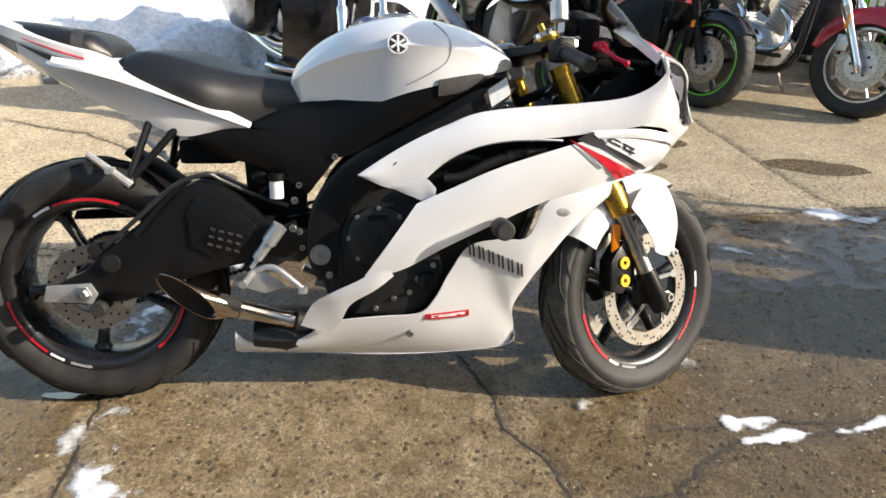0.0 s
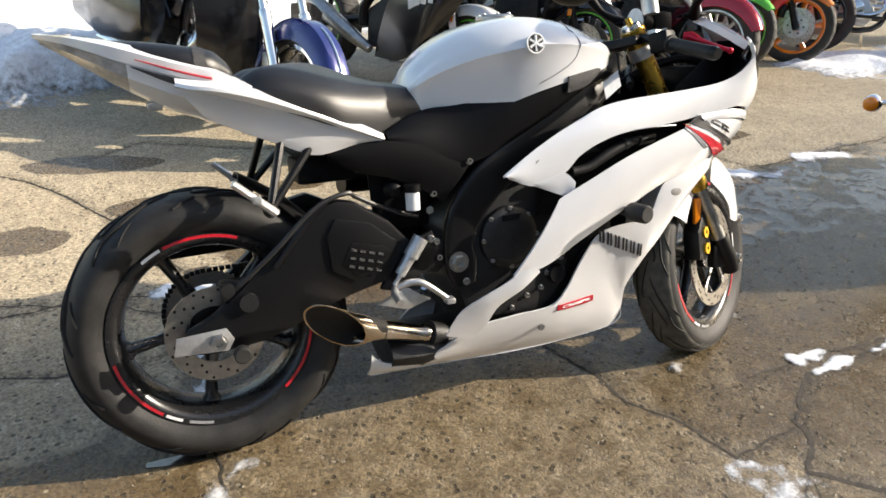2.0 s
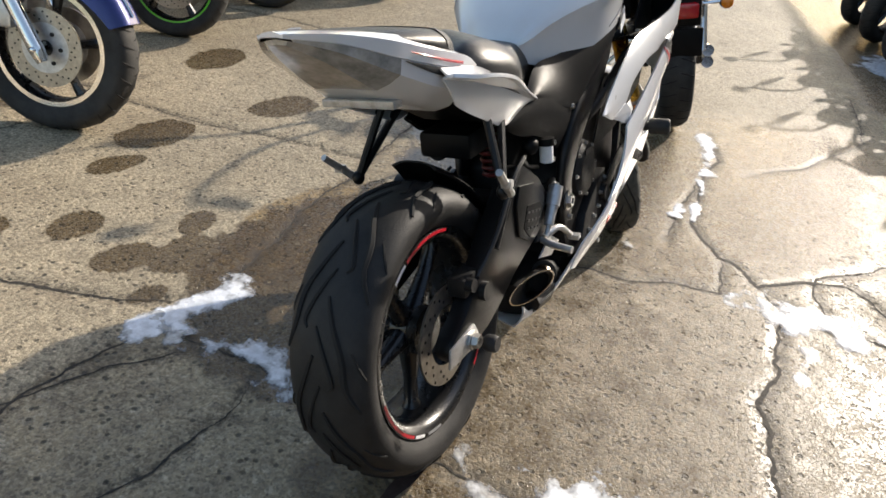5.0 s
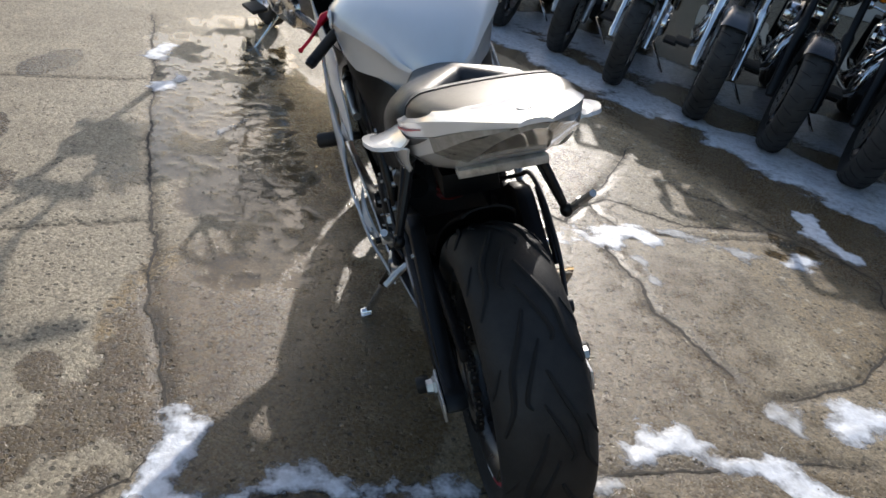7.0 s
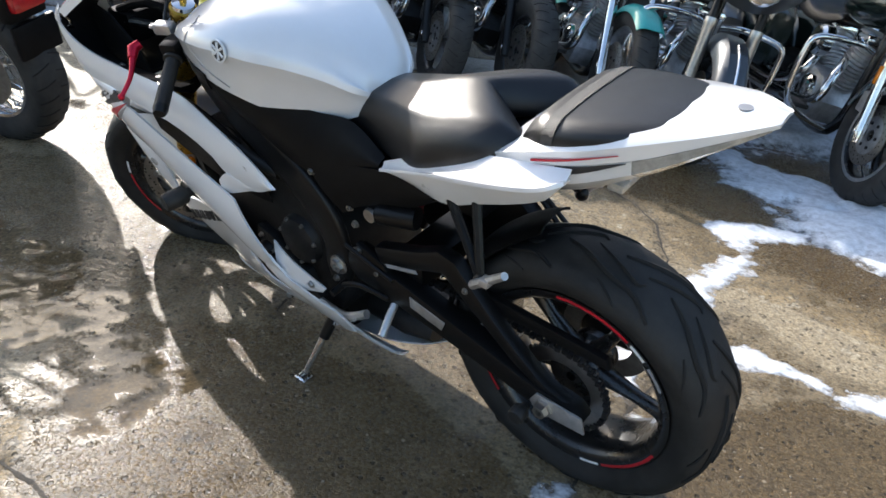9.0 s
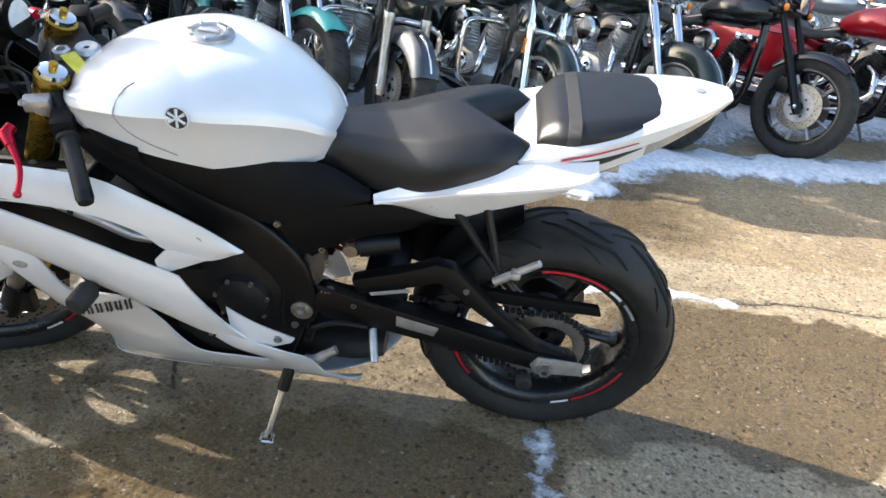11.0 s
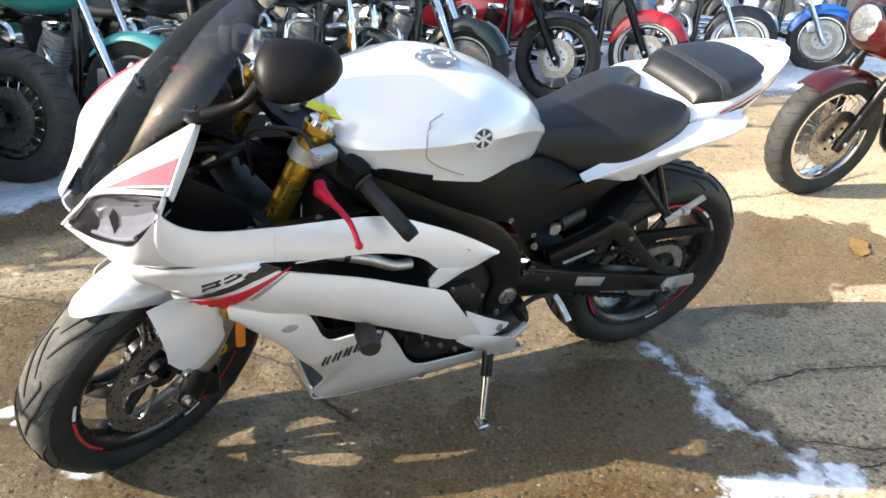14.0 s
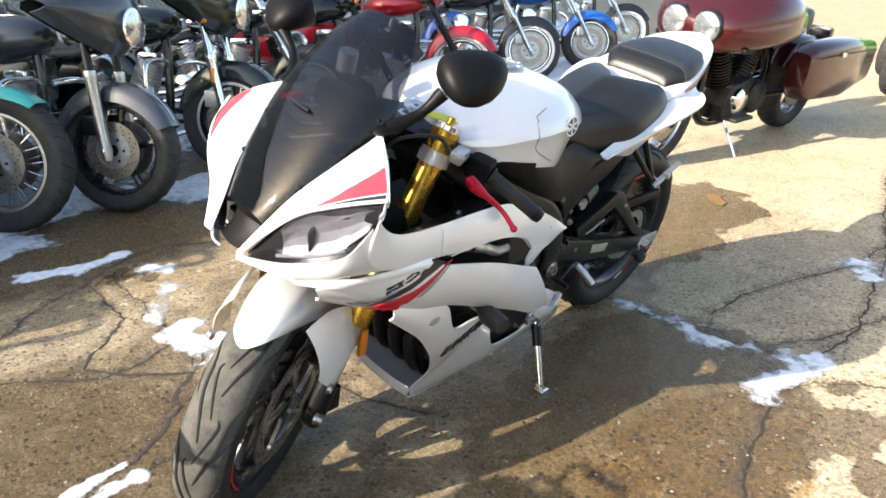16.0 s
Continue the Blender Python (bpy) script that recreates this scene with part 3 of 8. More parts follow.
# ---- snow and ice ----
def snow_material(name, c1, c2, rough, solid):
    """Granular snow or ice that thins out to bare wet ground at its edges."""
    m = material(name, c1, rough, 0, 0.0, 26, 0.9, 90, color2=c2, rough_var=0.15)
    nt = m.node_tree
    at = nt.nodes.new("ShaderNodeAttribute")
    at.attribute_name = "thick"
    tc = nt.nodes.new("ShaderNodeTexCoord")
    add = at.outputs["Fac"]
    for sc, amp in ((22, 1.5), (110, 0.7)):
        n = nt.nodes.new("ShaderNodeTexNoise")
        n.inputs["Scale"].default_value = sc
        n.inputs["Detail"].default_value = 4
        nt.links.new(tc.outputs["Object"], n.inputs["Vector"])
        ma = nt.nodes.new("ShaderNodeMath")
        ma.operation = "MULTIPLY_ADD"
        ma.inputs[1].default_value = amp
        nt.links.new(n.outputs["Fac"], ma.inputs[0])
        nt.links.new(add, ma.inputs[2])
        add = ma.outputs[0]
    r = nt.nodes.new("ShaderNodeMapRange")
    r.inputs["From Min"].default_value, r.inputs["From Max"].default_value = 1.25 - solid, 2.05 - solid
    nt.links.new(add, r.inputs["Value"])
    nt.links.new(r.outputs["Result"], nt.nodes["Principled BSDF"].inputs["Alpha"])
    return m


SNOW = snow_material("melting_snow", (0.82, 0.85, 0.90), (0.55, 0.57, 0.60), 0.5, 0.10)
ICE = snow_material("thin_grey_ice", (0.60, 0.61, 0.62), (0.36, 0.34, 0.31), 0.25, -0.18)

SLUSH = snow_material("blue_grey_slush", (0.74, 0.77, 0.82), (0.36, 0.37, 0.39), 0.30, 0.02)


def snow_patch(pts, width, height, step=0.009, seed=0, mat=None, name="snow_patch", label="patch of melting white snow on the concrete", rag=2.4):
    """A low ragged heap of snow along a line."""
    xs, ys = [p[0] for p in pts], [p[1] for p in pts]
    m = width * 1.8
    ax, ay = np.arange(min(xs) - m, max(xs) + m, step), np.arange(min(ys) - m, max(ys) + m, step)
    A, B = np.meshgrid(ax, ay, indexing="ij")
    sc = 0.55 / max(width, 0.02)
    d = polydist(A, B, pts) + width * rag * (vnoise(A, B, min(sc, 9), 3, seed) - 0.5) + width * 0.9 * (vnoise(A, B, min(sc * 4, 34), 3, seed + 7) - 0.5)
    h = 1 - d / width
    z = height * (0.45 if width < 0.15 else 1.0) * np.sqrt(np.clip(h, 0, 1)) * (0.25 + 1.4 * vnoise(A, B, min(sc * 3, 30), 3, seed + 3)) * np.clip(h * 3, 0, 1) - 0.002
    keep = h > -0.25
    z = np.where(h > 0, z, 0.0012 - 0.012 * np.clip(-h, 0, 1))
    thick = np.clip(h * (2.2 if width > 0.15 else 1.15), -1, 1.2) + (0.25 if width > 0.15 else 0.0)
    ids = -np.ones(A.shape, int)
    verts, fs, tk = [], [], []
    full = keep[:-1, :-1] & keep[1:, :-1] & keep[1:, 1:] & keep[:-1, 1:]
    for i, j in np.argwhere(full):
        q = []
        for a, c in ((i, j), (i + 1, j), (i + 1, j + 1), (i, j + 1)):
            if ids[a, c] < 0:
                ids[a, c] = len(verts)
                verts.append((A[a, c], B[a, c], z[a, c] + 0.001))
                tk.append(thick[a, c])
            q.append(int(ids[a, c]))
        fs.append(q)
    me = bpy.data.meshes.new(name)
    me.from_pydata(verts, [], fs)
    me.polygons.foreach_set("use_smooth", np.ones(len(fs), dtype=bool))
    me.materials.append(mat or SNOW)
    me.attributes.new("thick", "FLOAT", "POINT").data.foreach_set("value", np.array(tk, np.float32))
    return tagged(new(name, me), label, "snow", "snow patches on the yard", kind="stuff")


snow_patch([(-0.05, 0.14), (-0.03, 0.30), (-0.01, 0.43), (0.01, 0.55), (-0.03, 0.66), (-0.02, 0.78)], 0.055, 0.010, seed=1)
snow_patch([(-0.07, 0.83), (0.06, 0.80), (0.19, 0.76), (0.24, 0.81)], 0.046, 0.008, seed=2)
snow_patch([(-0.02, 0.86), (-0.07, 0.74)], 0.05, 0.010, seed=3, mat=ICE, label="thin grey ice in a joint")
snow_patch([(0.01, -0.09), (-0.04, -0.14), (-0.06, -0.24)], 0.036, 0.008, seed=4, mat=ICE, label="thin grey ice beside the rear tyre")
snow_patch([(0.03, -0.32), (0.06, -0.46), (-0.02, -0.55), (-0.05, -0.68), (-0.14, -0.75), (-0.30, -0.79), (-0.45, -0.81), (-0.58, -0.82)], 0.070, 0.013, seed=5)
snow_patch([(0.16, -0.80), (0.20, -0.84), (0.06, -0.84)], 0.045, 0.008, seed=6, mat=ICE, label="thin grey ice on the concrete")
snow_patch([(0.06, -0.98), (0.12, -1.06), (0.07, -1.24), (0.06, -1.45), (0.22, -1.72), (0.08, -1.80), (-0.10, -1.98), (-0.27, -2.20)], 0.085, 0.014, seed=7)
snow_patch([(1.18, -0.62), (1.13, -0.72), (1.22, -0.77), (1.25, -0.88), (1.16, -0.92)], 0.075, 0.012, seed=8)
snow_patch([(0.86, -0.78), (1.00, -0.80)], 0.035, 0.007, seed=9, mat=ICE, label="thin grey ice along a crack")
snow_patch([(1.66, -0.30), (1.80, -0.28), (1.92, -0.28), (2.08, -0.25)], 0.022, 0.008, seed=10)
snow_patch([(2.17, -0.23), (2.45, -0.22), (2.72, -0.12)], 0.045, 0.009, seed=11)
snow_patch([(1.66, -0.22), (1.76, -0.22)], 0.030, 0.008, seed=12)
snow_patch([(1.40, -1.83), (1.25, -1.74), (1.05, -1.78)], 0.055, 0.010, seed=13)
snow_patch([(1.02, -1.55), (0.98, -1.48)], 0.06, 0.010, seed=14)
snow_patch([(2.68, 1.12), (2.86, 1.06)], 0.055, 0.008, seed=15)
snow_patch([(2.10, 0.80), (2.27, 0.70)], 0.04, 0.006, seed=16, mat=ICE, label="thin grey ice film on wet concrete")
snow_patch([(3.22, 1.25), (3.45, 1.20)], 0.07, 0.010, seed=17)
snow_patch([(-0.66, -0.83), (-0.80, -0.80)], 0.04, 0.008, seed=18)
snow_patch([(-1.02, 0.70), (-0.92, 0.76)], 0.07, 0.008, seed=19)
snow_patch([(1.05, -1.28), (1.24, -1.05)], 0.06, 0.008, seed=20, mat=ICE, label="thin grey ice by a crack")
snow_patch([(1.58, 0.09), (1.63, 0.06)], 0.035, 0.016, 0.008, seed=21, mat=ICE, label="melting lump of grey ice by the front tyre")
snow_patch([(1.27, -0.14), (1.28, -0.13)], 0.028, 0.018, 0.006, seed=22, mat=ICE, label="small melting lump of ice", rag=0.5)
# slush between the parked bikes
snow_patch([(5.6, -1.05), (4.5, -1.30), (3.4, -1.62), (2.7, -1.90), (2.1, -2.15), (1.5, -2.35)], 0.24, 0.014, 0.022, seed=23, mat=SLUSH, label="grey slush in front of parked motorcycles", rag=1.7)
snow_patch([(5.4, -1.75), (4.2, -2.15), (3.3, -2.55), (2.6, -2.85)], 0.40, 0.016, 0.03, seed=33, mat=SLUSH, label="trodden slush under parked motorcycles", rag=1.8)
snow_patch([(1.6, -2.5), (0.6, -2.7), (0.0, -2.4)], 0.26, 0.03, 0.03, seed=24, label="slushy snow between parked motorcycles", rag=1.5)
snow_patch([(-0.2, -2.15), (-0.6, -2.55), (-1.2, -2.75), (-1.9, -2.85), (-2.8, -3.2)], 0.30, 0.05, 0.03, seed=25, label="trodden snow between parked motorcycles", rag=1.3)
snow_patch([(-3.3, -3.0), (-4.6, -3.4), (-6.5, -3.9), (-9.0, -4.6)], 0.55, 0.06, 0.06, seed=26, label="trodden snow between parked motorcycles", rag=1.3)
snow_patch([(0.8, -3.6), (-1.5, -4.2), (-4.0, -5.2), (-8.0, -6.4)], 0.75, 0.12, 0.06, seed=27, label="bank of snow behind parked motorcycles", rag=1.0)
snow_patch([(5.6, 2.9), (7.0, 2.8), (8.5, 3.0), (10.5, 3.3)], 0.5, 0.08, 0.05, seed=28, label="strip of bright snow under parked motorcycles", rag=1.0)
snow_patch([(-5.0, 4.35), (-2.4, 4.20), (-0.8, 4.15), (-0.1, 4.25)], 0.62, 0.30, 0.04, seed=29, label="shovelled bank of white snow along a wall", rag=0.5)
snow_patch([(-9.0, 6.6), (-4.0, 6.0), (-0.5, 5.8), (1.2, 6.6)], 1.5, 0.22, 0.07, seed=30, label="bright untouched snow behind the yard", rag=0.5)
snow_patch([(-9.0, 9.6), (-4.0, 9.0), (1.0, 8.8)], 1.9, 0.5, 0.10, seed=31, label="bright snow heap behind the yard", rag=0.4)

# loose grit on the concrete
GRIT = material("loose_grit", (0.30, 0.25, 0.18), 0.6, 0, 0.0, 40, color2=(0.10, 0.08, 0.06))
rs = np.random.RandomState(17)
gv, gf = [], []
for k in range(2600):
    x0, y0 = rs.uniform(-1.3, 2.6), rs.uniform(-1.9, 1.9)
    r = 0.0016 + 0.0030 * rs.rand() ** 2.5
    z0 = ground_z(x0, y0)
    n0 = len(gv)
    a0 = rs.rand() * 6
    for i in range(5):
        rr = r * rs.uniform(0.7, 1.3)
        gv.append((x0 + rr * math.cos(a0 + i * 1.2566), y0 + rr * math.sin(a0 + i * 1.2566), z0 + r * rs.uniform(0.0, 0.4)))
    gv.append((x0 + r * rs.uniform(-0.3, 0.3), y0 + r * rs.uniform(-0.3, 0.3), z0 + r * rs.uniform(0.7, 1.2)))
    gf += [(n0 + i, n0 + (i + 1) % 5, n0 + 5) for i in range(5)]
gme = bpy.data.meshes.new("grit")
gme.from_pydata(gv, [], gf)
gme.materials.append(GRIT)
tagged(new("grit", gme), "loose sandy grit scattered over the concrete", "grit", kind="stuff")

# ---- the white sport motorcycle ----
LEAN = 13.74
bike = tagged(new("sport_motorcycle"), "pearl white sport motorcycle with black frame, leaning on its side stand", "motorcycle")
bike.matrix_basis = pose(0, 0, 0, -LEAN, 0, 0)
STEER = 22.0
XF, ZF, RF = 1.405, 0.300, 0.300  # straight ahead
XR, ZR, RR = 0.0, 0.322, 0.318
RAKE = radians(24)
AX = V(-math.sin(RAKE), 0, math.cos(RAKE))
AX0 = V(XF - 0.036, 0, ZF)
STEERM = Matrix.Translation(AX0) @ Matrix.Rotation(radians(STEER), 4, AX) @ Matrix.Translation(-AX0)
# the wheel end of the fork, turned and sunk by the trail
WHEELM = Matrix.Translation((0.027, -0.025, -0.030)) @ Matrix.Translation(AX0) @ Matrix.Rotation(radians(5), 4, "X") @ Matrix.Rotation(radians(29), 4, AX) @ Matrix.Translation(-AX0)


def both(pts, s):
    return [(p[0], p[1] * s, p[2]) for p in pts]


def tyre_profile(R, w, rim, shoulder=0.55):
    """Closed profile of a round motorcycle tyre as (radius, along)."""
    pts = []
    for i in range(17):
        a = math.pi * (i / 16 - 0.5)
        h = math.sin(a)
        r = R - (1 - math.cos(a)) ** 1.15 * (R - rim) * shoulder
        pts.append((r, h * w / 2))
    pts += [(rim + 0.02, w * 0.46), (rim + 0.002, w * 0.36), (rim - 0.006, w * 0.33), (rim - 0.006, -w * 0.33), (rim + 0.002, -w * 0.36), (rim + 0.02, -w * 0.46)]
    return pts


def groove_line(R, w, rim, shoulder, a0, pts, m_c, thick=0.0032):
    """A groove on the tread: pts of (angle in degrees from a0, across -1..1)."""
    bm = bmesh.new()
    P = []
    for da, k in spline(pts, 14):
        b = k * math.pi / 2 * 0.95
        r = R - (1 - math.cos(b)) ** 1.15 * (R - rim) * shoulder + 0.0002
        a = a0 + radians(da)
        P.append(m_c + V(r * math.cos(a), math.sin(b) * w / 2, r * math.sin(a)))
    wd = [thick * (0.35 + 0.65 * math.sin(math.pi * (0.08 + 0.84 * i / 13))) for i in range(14)]
    tube(P, wd, 5, bm=bm)
    return bm


def wheel(prefix, x, z, R, w, rimr, n_spoke, rimw, m, tyre_mat, hub, twist=0.0):
    c = V(x, 0, z)
    h = rimw / 2
    prof = [(rimr + 0.004, h), (rimr - 0.008, h), (rimr - 0.022, h * 0.86), (rimr - 0.030, h * 0.55), (rimr - 0.034, 0), (rimr - 0.030, -h * 0.55), (rimr - 0.022, -h * 0.86), (rimr - 0.008, -h), (rimr + 0.004, -h), (rimr - 0.010, -h * 0.5), (rimr - 0.012, h * 0.5)]
    wh = part(prefix, lathe(prof, "y", 64, center=c), RIMB, bike, "gloss black five-spoke cast wheel with red rim stripe", m=m)
    for i in range(n_spoke):
        bm = bmesh.new()
        a = 2 * math.pi * i / n_spoke + twist
        secs = []
        for r, ww, hh in ((hub * 0.7, 0.026, 0.030), (hub * 1.2, 0.020, 0.024), (rimr * 0.55, 0.013, 0.017), (rimr * 0.8, 0.016, 0.018), (rimr - 0.028, 0.032, 0.022)):
            o = V(math.cos(a), 0, math.sin(a)) * r + c
            t = V(-math.sin(a), 0, math.cos(a))
            secs.append([o + t * (ww * math.cos(q)) + V(0, hh * math.sin(q), 0) for q in (2 * math.pi * j / 10 for j in range(10))])
        rings(bm, secs)
        part("spoke", bm, RIMB, wh, m=m)
    hubp = [(0.012, 0.055), (hub, 0.050), (hub, 0.03), (hub * 0.8, 0.02), (hub * 0.8, -0.02), (hub, -0.03), (hub, -0.05), (0.012, -0.055)]
    part("hub", lathe(hubp, "y", 24, center=c), RIMB, wh, m=m)
    part("tyre", lathe(tyre_profile(R, w, rimr), "y", 72, center=c), RUBBER, wh, "black sport tyre with curved tread grooves", 60, m=m)
    if tyre_mat is not RUBBER:
        band = []
        for off in (0.0008, -0.002):
            row = [(R + off - (1 - math.cos(q)) ** 1.15 * (R - rimr) * 0.55, math.sin(q) * w / 2) for q in np.linspace(-1.12, 1.12, 15)]
            band += row if off > 0 else row[::-1]
        part("tread_band", lathe(band, "y", 72, center=c), tyre_mat, wh, "dusty grey-brown worn tread", 60, m=m)
    bms = []
    for i in range(9):
        a0 = 2 * math.pi * i / 9
        for s in (1, -1):
            bms.append(groove_line(R, w, rimr, 0.55, a0 + (0.35 if s < 0 else 0), [(0, 0.06 * s), (9, 0.20 * s), (20, 0.40 * s), (31, 0.47 * s), (40, 0.70 * s)], c, w * 0.034))
            bms.append(groove_line(R, w, rimr, 0.55, a0 + (0.35 if s < 0 else 0) + 0.18, [(0, -0.05 * s), (9, 0.12 * s), (18, 0.26 * s), (21, 0.20 * s)], c, w * 0.026))
            bms.append(groove_line(R, w, rimr, 0.55, a0 + (0.35 if s < 0 else 0) + 0.30, [(0, 0.55 * s), (6, 0.72 * s), (10, 0.86 * s)], c, w * 0.018))
    part("tread_pattern", merge(*bms), GROOVE, wh, "dark tread grooves", 60, m=m)
    for s in (1, -1):
        for k, (a0, a1, mt) in enumerate(((20, 62, RED), (64, 74, DECALW), (78, 92, DECALG), (140, 182, RED), (184, 196, DECALW), (260, 302, RED), (304, 316, DECALW))):
            bm = bmesh.new()
            secs = []
            for i in range(14):
                a = radians(a0 + (a1 - a0) * i / 13 + (60 if s > 0 else 170))
                d = V(math.cos(a), 0, math.sin(a))
                y = s * (h + 0.0006)
                r0, r1 = rimr - 0.0062, rimr + 0.0006
                secs.append([c + d * r0 + V(0, y, 0), c + d * r1 + V(0, y, 0), c + d * r1 + V(0, y + s * 0.0006, 0), c + d * r0 + V(0, y + s * 0.0006, 0)])
            rings(bm, secs)
            part("rim_stripe", bm, mt, wh, "red and white reflective rim stripe" if mt is RED else "", 30, m=m)
    return wh


def brake_disc(parent, x, y, z, R, r_in, s, m, floating=True, name="brake_disc"):
    c = V(x, y, z)
    bm = lathe([(R, 0.0025), (r_in, 0.0025), (r_in, -0.0025), (R, -0.0025)], "y", 48, center=c)
    d = part(name, bm, DISC, parent, "drilled steel brake disc", m=m)
    bm = bmesh.new()
    for i in range(36):
        a = 2 * math.pi * i / 36
        for k in range(2 if R > 0.12 else 1):
            rr = r_in + (R - r_in) * (0.3 + 0.42 * ((i + k) % 3) / 1.5)
            lathe([(0.0003, 0), (0.0036, 0), (0.0036, 0.0008 * s), (0.0003, 0.0008 * s)], "y", 8, bm=bm, center=c + V(math.cos(a + k * 0.09) * rr, 0.0022 * s, math.sin(a + k * 0.09) * rr))
    tagged(part("drilling_pattern", bm, SOOT, parent, "", 30, m=m), kind="stuff")
    if floating:
        bm = bmesh.new()
        for i in range(5):
            a = 2 * math.pi * i / 5 + 0.3
            o = c + V(math.cos(a), 0, math.sin(a)) * (r_in - 0.006)
            lathe([(0.002, -0.004), (0.012, -0.004), (0.012, 0.004), (0.002, 0.004)], "y", 12, bm=bm, center=o)
            tube([c + V(math.cos(a + 0.4), 0, math.sin(a + 0.4)) * 0.04, o], 0.006, 6, bm=bm)
        part("disc_carrier", bm, STEEL, parent, "bright disc carrier with bobbins", m=m)
    return d


# wheels
fw = wheel("front_wheel", XF, ZF, RF, 0.125, 0.222, 5, 0.094, WHEELM, RUBBERF, 0.040, 0.25)
for s in (1, -1):
    brake_disc(fw, XF, s * 0.062, ZF, 0.155, 0.118, s, WHEELM)
rw = wheel("rear_wheel", XR, ZR, RR, 0.185, 0.226, 5, 0.150, None, RUBBER, 0.055, -0.45)
brake_disc(rw, XR, -0.095, ZR, 0.110, 0.066, -1, None, False)
# rear sprocket and chain
bm = lathe([(0.105, 0.088), (0.105, 0.094), (0.07, 0.094), (0.07, 0.088)], "y", 44, center=(XR, 0, ZR))
for i in range(44):
    a = 2 * math.pi * i / 44
    bm = merge(bm, box((XR + math.cos(a) * 0.107, 0.091, ZR + math.sin(a) * 0.107), (0.006, 0.005, 0.006), 0))
part("sprocket", bm, STEEL, rw, "worn steel rear sprocket")


def chain():
    bm = bmesh.new()
    a, b = V(XR, 0.091, ZR), V(0.50, 0.091, 0.395)
    for z0, z1 in ((0.105, 0.035), (-0.105, -0.035)):
        p, q = a + V(0, 0, z0), b + V(0, 0, z1)
        n = 34
        for i in range(n):
            o = p.lerp(q, i / (n - 1))
            bmesh.ops.create_cube(bm, size=1, matrix=Matrix.Translation(o) @ Matrix.Diagonal((0.012, 0.016 if i % 2 else 0.010, 0.010, 1)))
    for i in range(26):
        t = math.pi * (0.5 + i / 25)
        bmesh.ops.create_cube(bm, size=1, matrix=Matrix.Translation(a + V(math.cos(t) * 0.105, 0, math.sin(t) * 0.105)) @ Matrix.Diagonal((0.011, 0.016 if i % 2 else 0.010, 0.011, 1)))
    return bm


part("drive_chain", chain(), ENGINE, bike, "greasy dark drive chain", 0)

